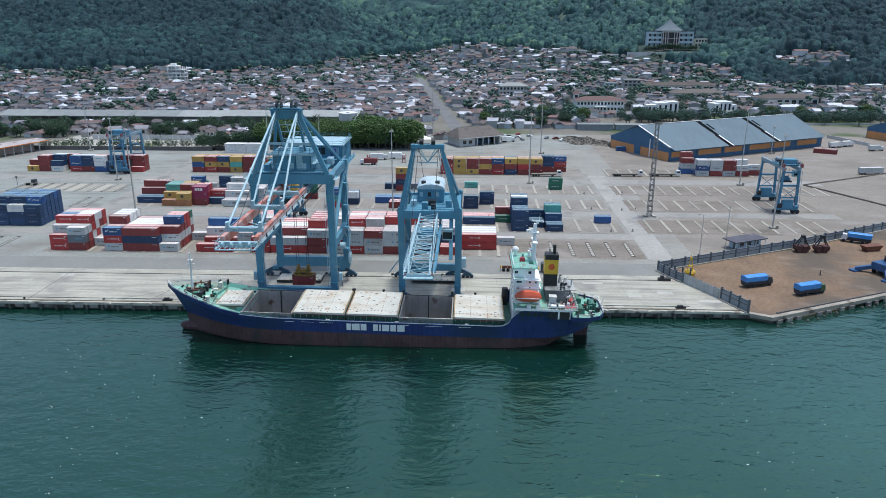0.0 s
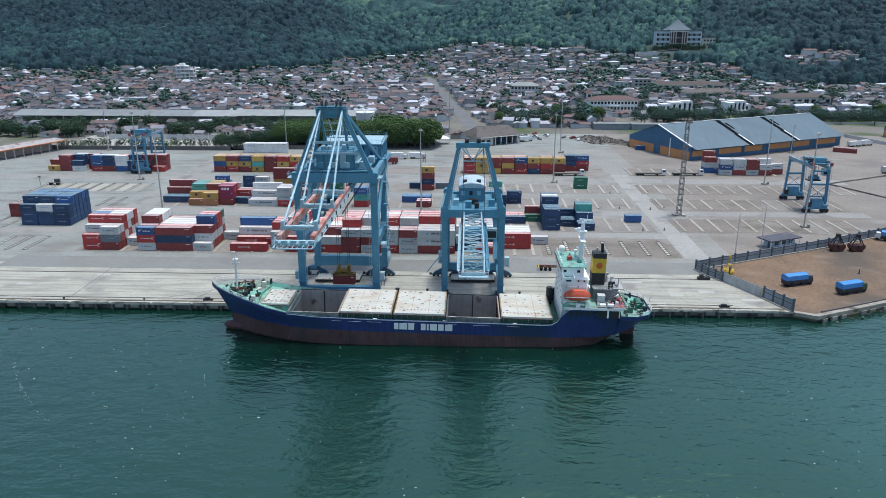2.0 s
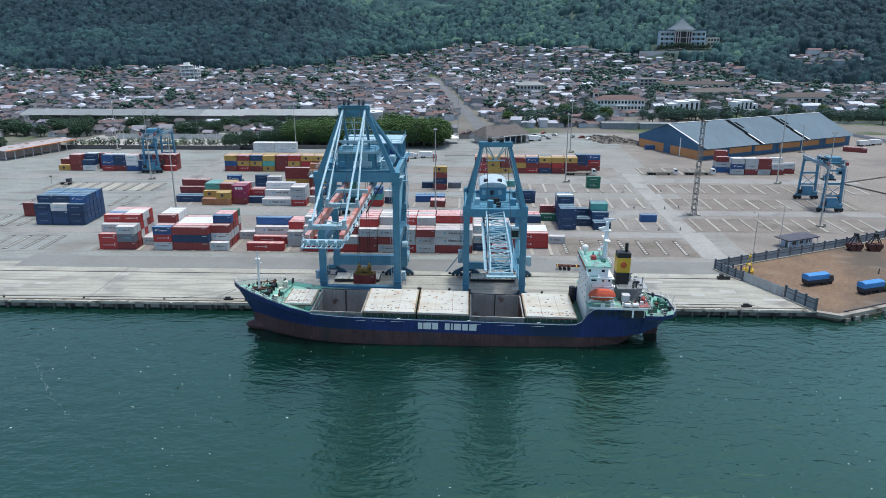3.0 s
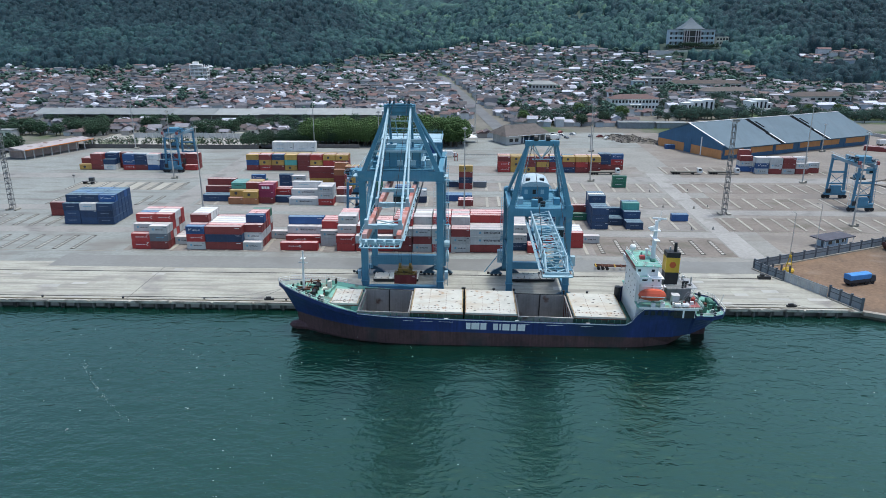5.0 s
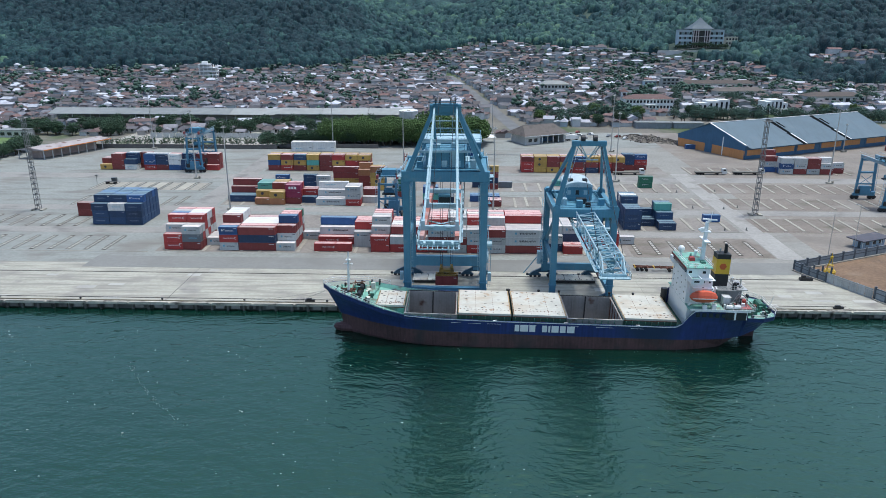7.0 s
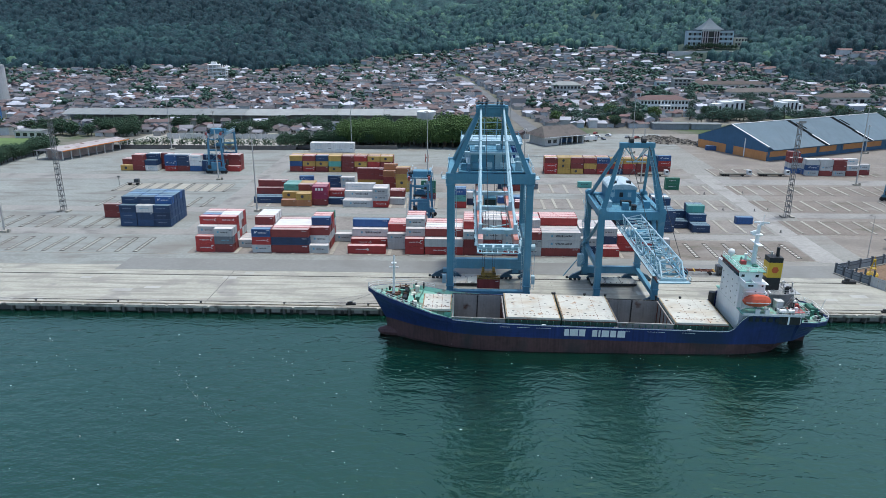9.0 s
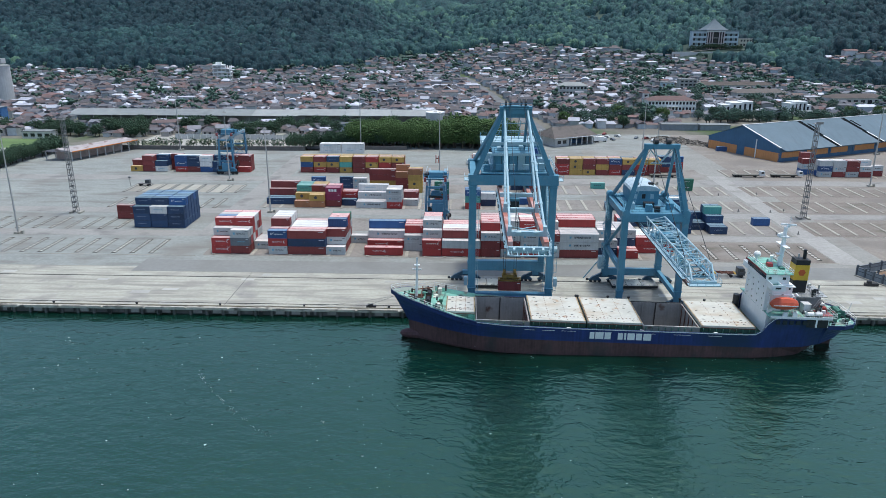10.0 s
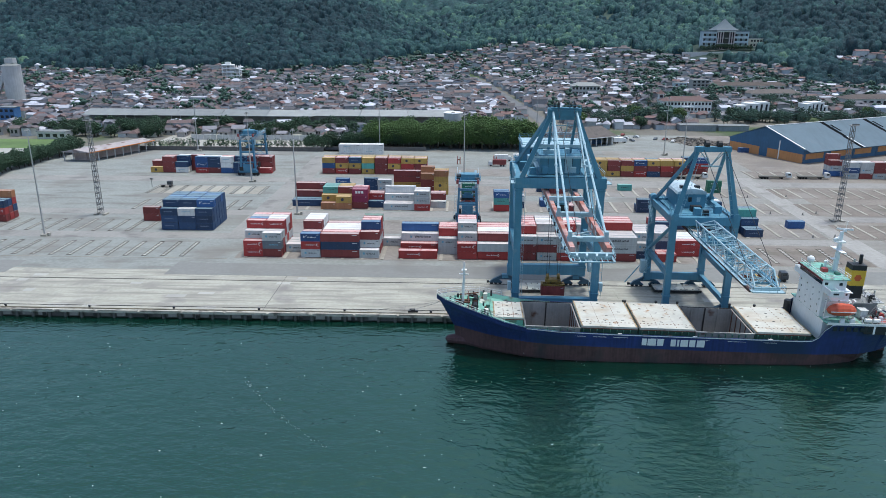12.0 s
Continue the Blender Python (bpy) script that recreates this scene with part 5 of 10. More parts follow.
# ---- trees ----
OCTA = (np.array([(1, 0, 0), (0, 1, 0), (-1, 0, 0), (0, -1, 0), (0, 0, 1), (0, 0, -1)], dtype=float),
        np.array([(0, 1, 4), (1, 2, 4), (2, 3, 4), (3, 0, 4), (1, 0, 5), (2, 1, 5), (3, 2, 5), (0, 3, 5)]))

DOME = (OCTA[0] * np.array([1, 1, 0.85]) - np.array([0, 0, 0.26]), OCTA[1])


def clump_mesh(name, centres, radii, squash, base, gen, rough=0.35):
    """Uneven leafy clumps as one mesh."""
    bv, bf = base
    n, k = len(centres), len(bv)
    wob = 1.0 + gen.uniform(-rough, rough, (n, k, 1))
    spin = gen.uniform(0, 2 * np.pi, n)
    c, s = np.cos(spin), np.sin(spin)
    b = bv[None] * wob
    rot = np.stack([b[..., 0] * c[:, None] - b[..., 1] * s[:, None], b[..., 0] * s[:, None] + b[..., 1] * c[:, None], b[..., 2] * squash[:, None]], -1)
    v = (rot * radii[:, None, None] + centres[:, None, :]).reshape(-1, 3)
    f = (bf[None] + (np.arange(n) * k)[:, None, None]).reshape(-1, 3)
    me = bpy.data.meshes.new(name)
    me.vertices.add(len(v))
    me.vertices.foreach_set("co", v.ravel())
    me.loops.add(f.size)
    me.loops.foreach_set("vertex_index", f.ravel().astype(np.int32))
    me.polygons.add(len(f))
    me.polygons.foreach_set("loop_start", np.arange(0, f.size, 3, dtype=np.int32))
    me.polygons.foreach_set("loop_total", np.full(len(f), 3, dtype=np.int32))
    me.polygons.foreach_set("use_smooth", np.ones(len(f), dtype=bool))
    me.update(calc_edges=True)
    return me


def tree_meshes(seed, h, spread, clumps=60, fine=1.0):
    gen = np.random.default_rng(seed)
    trunk = Solid()
    trunk.tube((0, 0, -0.5), (0.1, 0.05, h * 0.45), 0.035 * h, 0.022 * h, 7)
    for i in range(5):
        a = i * 1.26 + seed
        trunk.tube((0.1, 0.05, h * 0.35), (spread * 0.55 * math.cos(a), spread * 0.55 * math.sin(a), h * (0.62 + 0.05 * i)), 0.018 * h, 0.006 * h, 5)
    u = gen.normal(size=(clumps, 3))
    u /= np.linalg.norm(u, axis=1)[:, None]
    rad = gen.uniform(0.45, 1.0, clumps)[:, None]
    cen = u * rad * np.array([spread, spread, h * 0.40]) + np.array([0, 0, h * 0.57])
    cen[:, 2] = np.maximum(cen[:, 2], h * 0.16)
    crown = clump_mesh("crown", cen, gen.uniform(0.07, 0.15, clumps) * spread * fine, gen.uniform(0.7, 1.0, clumps), DOME, gen, 0.4)
    return trunk.mesh("trunk"), crown


TREES = [tree_meshes(1, 13, 6.0, 900, 0.65), tree_meshes(2, 11, 5.5, 820, 0.65), tree_meshes(3, 8, 3.6, 210, 1.1), tree_meshes(4, 14.5, 7.0, 950, 0.65), tree_meshes(5, 5, 2.0, 130), tree_meshes(6, 10, 4.6, 165, 1.0)]
for i, (a, b) in enumerate(TREES):
    a.materials.append(BARK)
    b.materials.append(LEAF_LT if i in (0, 3) else LEAF)
TREE_LABELS = ["broad leafy tree with a rounded green crown", "broad leafy tree with a dense green crown", "small dark green roadside tree", "tall spreading tree with a dense green crown", "young small street tree", "dark green garden tree"]


def tree(kind, x, y, z, s=1.0, turn=0.0, group="trees"):
    ob = thing("tree", TREE_LABELS[kind], "tree", pose(x, y, z, 0, 0, turn) @ Matrix.Diagonal((s, s, s, 1)), group)
    part("trunk", TREES[kind][0], None, ob)
    part("crown", TREES[kind][1], None, ob)
    return ob


TG = random.Random(8)
for i in range(78):  # the grove behind the yard
    x = -34 + 90 * (i % 26) / 25 + TG.uniform(-2, 2)
    y = 203 + 9 * (i // 26) + TG.uniform(-2.0, 2.0)
    tree(TG.choice((0, 0, 1, 3)), x, y, 0, TG.uniform(1.08, 1.36) if x > 22 else TG.uniform(0.98, 1.18), TG.uniform(0, 360), "grove trees")
for i in range(14):
    tree(TG.choice((1, 2)), -72 + 2.9 * i + TG.uniform(-1, 1), 200 + TG.uniform(-2, 4), 0, TG.uniform(0.7, 1.0), TG.uniform(0, 360), "grove trees")
for i in range(15):  # hedge before the hill building
    x = 313 + 4.3 * i + TG.uniform(-0.6, 0.6)
    tree(2, x, 728 + TG.uniform(-1, 1), height(x, 728), TG.uniform(0.75, 1.05), TG.uniform(0, 360), "hedge trees")
for i in range(26):  # trees before the station roof
    tree(5, -235 + 9.6 * i + TG.uniform(-3, 3), 279 + TG.uniform(-2, 2), 0, TG.uniform(0.55, 0.85) if i < 17 else TG.uniform(0.8, 1.0), TG.uniform(0, 360))
for i in range(26):  # thin street trees behind the wall
    tree(4, -163 + 4.2 * i + TG.uniform(-0.8, 0.8), 193 + TG.uniform(-0.5, 0.5), 0, TG.uniform(1.05, 1.5), TG.uniform(0, 360), "street trees")
for i in range(190):
    x, y = TG.uniform(-275, -45), TG.uniform(232, 282)
    if noise.noise((x * 0.035, y * 0.05, 11.0)) > -0.02:
        tree(2, x, y, 0, TG.uniform(0.65, 1.35), TG.uniform(0, 360))
for i in range(40):
    x, y = TG.uniform(70, 420), TG.uniform(285, 350)
    if house_free(x, y):
        tree(TG.choice((1, 2, 0)), x, y, height(x, y), TG.uniform(0.6, 1.0), TG.uniform(0, 360))
FAR_TREES = []
for i in range(110):  # the belt behind the warehouse
    x, y = TG.uniform(215, 480), TG.uniform(312, 338)
    FAR_TREES.append((5, x, y, 0, TG.uniform(0.7, 1.15), TG.uniform(0, 360)))
for i in range(190):  # leafy gardens behind the warehouse
    x, y = TG.uniform(150, 480), TG.uniform(300, 450)
    if not any(a - 3 < x < c + 3 and b - 12 < y < d + 3 for a, b, c, d in KEEP_OUT[:9]) and not (x < 200 and y < 345):
        FAR_TREES.append((5, x, y, height(x, y), TG.uniform(0.6, 1.1), TG.uniform(0, 360)))
for i in range(46):  # thick greenery behind the gate yard
    x, y = TG.uniform(98, 176), TG.uniform(289, 340)
    if house_free(x, y):
        FAR_TREES.append((5, x, y, height(x, y), TG.uniform(0.6, 1.15), TG.uniform(0, 360)))
belt_v, belt_f, belt_m, belt_n = [], [], [], 0
for kind, x, y, z, s, turn in FAR_TREES:
    m = np.array(pose(x, y, z, 0, 0, turn) @ Matrix.Diagonal((s, s, s, 1)))
    for slot, me in enumerate(TREES[kind]):
        co = np.empty(len(me.vertices) * 3)
        me.vertices.foreach_get("co", co)
        belt_v.append(co.reshape(-1, 3) @ m[:3, :3].T + m[:3, 3])
        belt_f += [[belt_n + k for k in p.vertices] for p in me.polygons]
        belt_m += [slot] * len(me.polygons)
        belt_n += len(me.vertices)
belt = bpy.data.meshes.new("tree_belt")
belt.from_pydata(np.concatenate(belt_v).tolist(), [], belt_f)
belt.materials.append(BARK)
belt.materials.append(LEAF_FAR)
belt.polygons.foreach_set("material_index", np.array(belt_m, dtype=np.int32))
belt.polygons.foreach_set("use_smooth", np.ones(len(belt_f), dtype=bool))
tagged(part("tree_belt", belt, None), "dark green trees of the gardens behind the warehouse", "trees", kind="stuff")
for i in range(48):  # hedge trees on the west boundary
    t = (i // 2) / 23
    tree(2, -205 + 6 * t + TG.uniform(-1.5, 1.5) - 5 * (i % 2), 105 + 80 * t, 0, TG.uniform(0.8, 1.2), TG.uniform(0, 360), "hedge trees")

gen = np.random.default_rng(77)
# scattered town trees, as stuff
cs, rs = [], []
for i in range(1600):
    x, y = gen.uniform(-620, 640), gen.uniform(300, 700)
    if y > foot(x)[0] + 20 or not house_free(x, y):
        continue
    r = gen.uniform(1.4, 3.9) * (1.25 if noise.noise((x * 0.012, y * 0.012, 2.0)) > 0.1 else 0.8)
    h0 = height(x, y)
    for k in range(9):
        cs.append((x + gen.normal() * r * 0.6, y + gen.normal() * r * 0.6, h0 + r * 1.1 + abs(gen.normal()) * r * 0.7))
        rs.append(r * gen.uniform(0.3, 0.6))
for i in range(520):  # leafy gardens in the upper town
    x, y = gen.uniform(190, 430), gen.uniform(430, 740)
    if y > foot(x)[0] + town_reach(x) or not house_free(x, y) or noise.noise((x * 0.018, y * 0.018, 14.0)) < 0.02:
        continue
    r, h0 = gen.uniform(2.6, 5.0), height(x, y)
    for k in range(16):
        u = gen.normal(size=3)
        u *= r * 0.62 / np.linalg.norm(u)
        cs.append((x + u[0] * 1.25, y + u[1] * 1.25, h0 + r * 1.15 + abs(u[2]) * 1.1))
        rs.append(r * gen.uniform(0.24, 0.42))
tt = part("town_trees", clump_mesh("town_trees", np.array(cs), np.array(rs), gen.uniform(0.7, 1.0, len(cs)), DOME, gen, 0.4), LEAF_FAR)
tagged(tt, "scattered dark green trees among the houses", "trees", kind="stuff")
# forest on the hill: one canopy of touching crowns
def canopy_material():
    m = bpy.data.materials.new("forest canopy")
    m.use_nodes = True
    n, l = m.node_tree.nodes, m.node_tree.links
    b = n["Principled BSDF"]
    b.inputs["Roughness"].default_value = 0.75
    b.inputs["Specular IOR Level"].default_value = 0.2
    kind = n.new("ShaderNodeAttribute")
    kind.attribute_name = "crown_tone"
    ramp = n.new("ShaderNodeValToRGB")
    # greens shifted to blue, which paints distance haze into the canopy
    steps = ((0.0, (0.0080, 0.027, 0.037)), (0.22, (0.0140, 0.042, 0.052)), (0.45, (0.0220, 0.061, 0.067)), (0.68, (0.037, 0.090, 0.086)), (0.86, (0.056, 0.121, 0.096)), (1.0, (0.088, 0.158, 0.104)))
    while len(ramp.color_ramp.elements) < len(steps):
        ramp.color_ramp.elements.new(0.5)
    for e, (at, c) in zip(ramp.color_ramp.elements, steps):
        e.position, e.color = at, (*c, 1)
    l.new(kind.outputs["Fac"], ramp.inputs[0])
    g = n.new("ShaderNodeNewGeometry")
    leaf = n.new("ShaderNodeTexNoise")
    leaf.inputs["Scale"].default_value = 0.55
    leaf.inputs["Detail"].default_value = 5.0
    leaf.inputs["Roughness"].default_value = 0.7
    l.new(g.outputs["Position"], leaf.inputs["Vector"])
    # leaf noise swings the colour, painting lit leaves and dark gaps
    lit = n.new("ShaderNodeMapRange")
    for key, value in (("From Min", 0.3), ("From Max", 0.7), ("To Min", 0.38), ("To Max", 1.62)):
        lit.inputs[key].default_value = value
    l.new(leaf.outputs["Fac"], lit.inputs["Value"])
    sc = n.new("ShaderNodeVectorMath")
    sc.operation = "SCALE"
    l.new(ramp.outputs[0], sc.inputs[0])
    l.new(lit.outputs[0], sc.inputs["Scale"])
    l.new(sc.outputs[0], b.inputs["Base Color"])
    bump = n.new("ShaderNodeBump")
    bump.inputs["Strength"].default_value = 0.8
    bump.inputs["Distance"].default_value = 1.2
    l.new(leaf.outputs["Fac"], bump.inputs["Height"])
    l.new(bump.outputs[0], b.inputs["Normal"])
    return m


CANOPY = canopy_material()


def wooded(x, y):
    """Whether forest stands at x, y."""
    yf = foot(x)[0]
    edge = yf + town_reach(x) + 22 * noise.noise((x * 0.02, 3.0, 0)) + 6 + 12 * noise.noise((x * 0.05, y * 0.05, 2.0))
    if x > 390:
        edge -= 50
    if y < edge or 300 < x < 380 and 694 < y < 756 or 370 < x < 398 and 722 < y < 752:
        return False
    if 442 < x < 528 and 618 < y < 668:
        return False
    return not (noise.noise((x * 0.011, y * 0.016, 5.0)) > 0.56 and y < yf + 300 and -150 < x < 330)


def canopy(name, label, x0, x1, y0, y1, dx, dy, step, seed):
    """A sheet that follows every crown of a stretch of forest."""
    gen = np.random.default_rng(seed)
    xs, ys = np.arange(x0, x1 + dx, dx), np.arange(y0, y1 + dy, dy)
    nx, ny = len(xs), len(ys)
    k = 8.0
    gx, gy = np.arange(x0 - k, x1 + 2 * k, k), np.arange(y0 - k, y1 + 2 * k, k)
    grid = np.array([[height(a, b) for a in gx] for b in gy])
    fx, fy = (xs - gx[0]) / k, (ys - gy[0]) / k
    ix, iy = fx.astype(int), fy.astype(int)
    tx, ty = (fx - ix)[None, :], (fy - iy)[:, None]
    land = (grid[np.ix_(iy, ix)] * (1 - tx) + grid[np.ix_(iy, ix + 1)] * tx) * (1 - ty) + (grid[np.ix_(iy + 1, ix)] * (1 - tx) + grid[np.ix_(iy + 1, ix + 1)] * tx) * ty
    up = np.full((ny, nx), -1.0)
    tone = np.full((ny, nx), 0.3)

    def dome(cx, cy, r, base, rise, t):
        i0, i1 = max(int((cx - r - x0) / dx), 0), min(int((cx + r - x0) / dx) + 2, nx)
        j0, j1 = max(int((cy - r - y0) / dy), 0), min(int((cy + r - y0) / dy) + 2, ny)
        if i0 >= i1 or j0 >= j1:
            return
        d2 = ((xs[None, i0:i1] - cx) ** 2 + (ys[j0:j1, None] - cy) ** 2) / (r * r)
        z = np.where(d2 < 1.0, base + rise * np.sqrt(np.clip(1.0 - d2, 0.0, 1.0)), -1.0)
        part_up = up[j0:j1, i0:i1]
        won = z > part_up
        part_up[won] = z[won]
        tone[j0:j1, i0:i1][won] = t

    y = y0
    while y < y1:
        x = x0 + gen.uniform(0, step)
        while x < x1:
            cx, cy = x + gen.uniform(-0.4, 0.4) * step, y + gen.uniform(-0.4, 0.4) * step
            x += step * gen.uniform(0.7, 1.2)
            if not wooded(cx, cy):
                continue
            big = noise.noise((cx * 0.013, cy * 0.013, 12.0))
            r = step * (gen.uniform(0.36, 0.62) + 0.30 * gen.random() ** 3)
            # middle of the hill toned paler: haze and sunshine painted into the crowns
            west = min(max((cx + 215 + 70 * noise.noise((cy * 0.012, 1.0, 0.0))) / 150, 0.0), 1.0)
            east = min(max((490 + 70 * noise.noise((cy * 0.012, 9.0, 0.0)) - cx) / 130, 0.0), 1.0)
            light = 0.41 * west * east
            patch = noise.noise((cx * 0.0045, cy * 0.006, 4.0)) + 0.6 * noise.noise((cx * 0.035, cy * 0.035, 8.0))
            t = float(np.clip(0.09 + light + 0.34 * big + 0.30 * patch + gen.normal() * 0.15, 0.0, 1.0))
            if gen.random() < 0.03:
                t = min(t + 0.3, 1.0)
            rise = r * gen.uniform(0.8, 1.25)
            base = gen.uniform(0.6, 6.5) + 2.0 * big
            dome(cx, cy, r, base, rise, t)
            # lobes take a paler tone, painting light on the crown tops
            for _ in range(8):
                a, q = gen.uniform(0, 6.283), r * math.sqrt(gen.uniform(0.02, 0.72))
                rl = r * gen.uniform(0.20, 0.40)
                dome(cx + q * math.cos(a), cy + q * math.sin(a), rl, base + rise * math.sqrt(1 - (q / r) ** 2) - 0.1 * rl, rl * gen.uniform(0.8, 1.2), min(max(t + gen.normal() * 0.08 + 0.09, 0), 1))
        y += step * 0.8
    up += np.where(up > 0, gen.uniform(-0.35, 0.35, up.shape), 0.0)
    up[0], up[-1] = -1.0, -1.0
    live = up > 0
    face = live[:-1, :-1] | live[1:, :-1] | live[:-1, 1:] | live[1:, 1:]
    far = np.abs(xs[None, :-1] - 55) < 0.63 * (ys[:-1, None] + 222) + 70
    jj, ii = np.nonzero(face & far)
    quad = np.stack([jj * nx + ii, jj * nx + ii + 1, (jj + 1) * nx + ii + 1, (jj + 1) * nx + ii], -1)
    keep, inv = np.unique(quad, return_inverse=True)
    quad = inv.reshape(-1, 4)
    co = np.stack([np.broadcast_to(xs[None, :], up.shape), np.broadcast_to(ys[:, None], up.shape), land + up], -1).reshape(-1, 3)[keep]
    me = bpy.data.meshes.new(name)
    me.vertices.add(len(co))
    me.vertices.foreach_set("co", co.ravel())
    me.loops.add(quad.size)
    me.loops.foreach_set("vertex_index", quad.ravel().astype(np.int32))
    me.polygons.add(len(quad))
    me.polygons.foreach_set("loop_start", np.arange(0, quad.size, 4, dtype=np.int32))
    me.polygons.foreach_set("loop_total", np.full(len(quad), 4, dtype=np.int32))
    me.polygons.foreach_set("use_smooth", np.ones(len(quad), dtype=bool))
    me.update(calc_edges=True)
    me.attributes.new("crown_tone", "FLOAT", "POINT").data.foreach_set("value", tone.reshape(-1)[keep].astype(np.float32))
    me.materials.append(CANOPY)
    return tagged(new(name, me), label, "forest", kind="stuff")


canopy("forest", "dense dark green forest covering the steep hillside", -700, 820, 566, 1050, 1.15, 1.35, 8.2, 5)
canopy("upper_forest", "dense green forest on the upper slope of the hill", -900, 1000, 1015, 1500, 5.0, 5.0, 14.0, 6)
# single trees among the last houses below the forest
cs, rs = [], []
for i in range(1500):
    x, y = gen.uniform(-620, 640), gen.uniform(560, 880)
    yf = foot(x)[0]
    if not yf - 10 < y < yf + 200 or wooded(x, y) or not house_free(x, y):
        continue
    r, h0 = gen.uniform(2.2, 5.0), height(x, y)
    for k in range(8):
        cs.append((x + gen.normal() * r * 0.5, y + gen.normal() * r * 0.5, h0 + r * 1.0 + gen.uniform(-0.3, 0.7) * r))
        rs.append(r * gen.uniform(0.35, 0.65))
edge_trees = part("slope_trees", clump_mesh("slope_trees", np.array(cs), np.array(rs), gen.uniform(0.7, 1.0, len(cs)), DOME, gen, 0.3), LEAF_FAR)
tagged(edge_trees, "single green trees between the highest houses", "trees", kind="stuff")


# ---- the ship ----
def ladder(s, p, q, w=0.7, step=1.2):
    p, q = Vector(p), Vector(q)
    n = max(2, int((q - p).length / step))
    s.beam(p - Vector((w / 2, 0, 0)), q - Vector((w / 2, 0, 0)), 0.08).beam(p + Vector((w / 2, 0, 0)), q + Vector((w / 2, 0, 0)), 0.08)
    for i in range(n):
        c = p + (q - p) * (i + 0.5) / n
        s.beam(c - Vector((w / 2, 0, 0)), c + Vector((w / 2, 0, 0)), 0.06)


def railing(s, pts, h=1.1, step=2.5):
    for p, q in zip(pts, pts[1:]):
        p, q = Vector(p), Vector(q)
        for k in (h * 0.5, h):
            s.beam(p + Vector((0, 0, k)), q + Vector((0, 0, k)), 0.07)
        n = max(1, int((q - p).length / step))
        for i in range(n + 1):
            c = p + (q - p) * i / n
            s.beam(c, c + Vector((0, 0, h)), 0.07)


def build_ship():
    ship = thing("cargo_ship", "dark blue container feeder ship with white hatch covers moored alongside", "ship", pose(66, -56.6, 0, 0, 1.2, 0))
    CREAM = mat("cream bulwark paint", (0.62, 0.63, 0.55), 0.6, var=0.12, scale=0.5, stain=(0.36, 0.28, 0.18), stain_scale=0.8, stain_at=0.58)
    # x at top, boot line and keel; half-breadths there; height of top, boot line and keel
    ST = [(-51.7, -47.4, -46.4, 0.12, 0.10, 0.08, 9.3, 1.6, -6), (-49.6, -46.0, -45.0, 2.5, 0.8, 0.5, 8.95, 1.6, -6), (-46.0, -43.5, -43.0, 5.0, 2.3, 1.4, 8.5, 1.6, -6),
          (-41.5, -40.0, -40.0, 7.2, 4.4, 2.8, 7.75, 1.6, -6), (-36.0, -35.2, -35.0, 8.5, 6.5, 4.6, 6.35, 1.6, -6), (-31.0, -30.6, -30.5, 9.0, 8.0, 6.2, 5.4, 1.55, -6),
          (-24.0, -24, -24, 9.2, 8.9, 7.8, 4.95, 1.5, -6), (-10, -10, -10, 9.2, 9.2, 8.6, 4.75, 1.5, -6), (6, 6, 6, 9.2, 9.2, 8.6, 4.75, 1.5, -6), (20, 20, 20, 9.2, 9.2, 8.6, 4.75, 1.5, -6),
          (30, 30, 30, 9.2, 9.1, 7.9, 4.75, 1.5, -6), (32.5, 32.5, 32.5, 9.2, 9.05, 7.6, 4.9, 1.5, -6), (33.8, 33.8, 33.8, 9.2, 9.0, 7.4, 5.7, 1.5, -6), (35.0, 35, 35, 9.2, 8.9, 7.1, 7.6, 1.5, -6),
          (36.4, 36.4, 36.4, 9.2, 8.8, 6.6, 8.9, 1.5, -6), (38, 38, 38, 9.2, 8.6, 6.0, 9.2, 1.5, -6), (44, 44, 44, 9.1, 7.8, 3.0, 9.2, 1.5, -3.0), (48.4, 48.2, 48.0, 8.8, 6.4, 1.0, 9.2, 1.7, 0.6),
          (48.9, 48.8, 48.6, 8.7, 6.3, 0.9, 7.3, 1.8, 0.9), (53.0, 52.6, 52.2, 7.9, 5.0, 0.8, 7.0, 3.0, 2.4), (56.0, 55.4, 55.2, 6.2, 3.2, 0.5, 6.9, 4.6, 4.2), (57.2, 56.4, 56.2, 4.2, 2.0, 0.3, 6.9, 5.4, 5.2)]

    def up(r, t):
        """A point of the topsides, t from the boot line to the rail."""
        xt, xb, xk, ht, hb, hk, zt, zb, zk = r
        flare = t ** 1.6 if ht - hb > 0.6 else t
        return xb + (xt - xb) * t, hb + (ht - hb) * flare, zb + (zt - zb) * t

    levels = (0.0, 0.2, 0.4, 0.6, 0.8, 1.0)
    tops, lows = [], []
    for r in ST:
        ring = []
        for t in levels:
            ring.append(up(r, t))
        xt, xb, xk, ht, hb, hk, zt, zb, zk = r
        inner = [(xt, max(ht - 0.22, 0.03), zt), (xt, max(ht - 0.26, 0.03), zt - 1.05)]
        near = [(x, -y, z) for x, y, z in ring + inner]
        far = [(x, y, z) for x, y, z in ring + inner]
        tops.append((near, far))
        keel = [(xb, hb, zb), (xb + (xk - xb) * 0.5, hb + (hk - hb) * 0.25, zb + (zk - zb) * 0.5), (xk, hk * 0.7, zk), (xk, 0.0, zk - 0.05)]
        lows.append([(x, -y, z) for x, y, z in keel] + [(x, y, z) for x, y, z in keel[::-1][1:]])
    s = Solid()
    for side in (0, 1):
        s.loft([t[side] for t in tops], closed=False, ends=False)
    a, b = tops[-1]
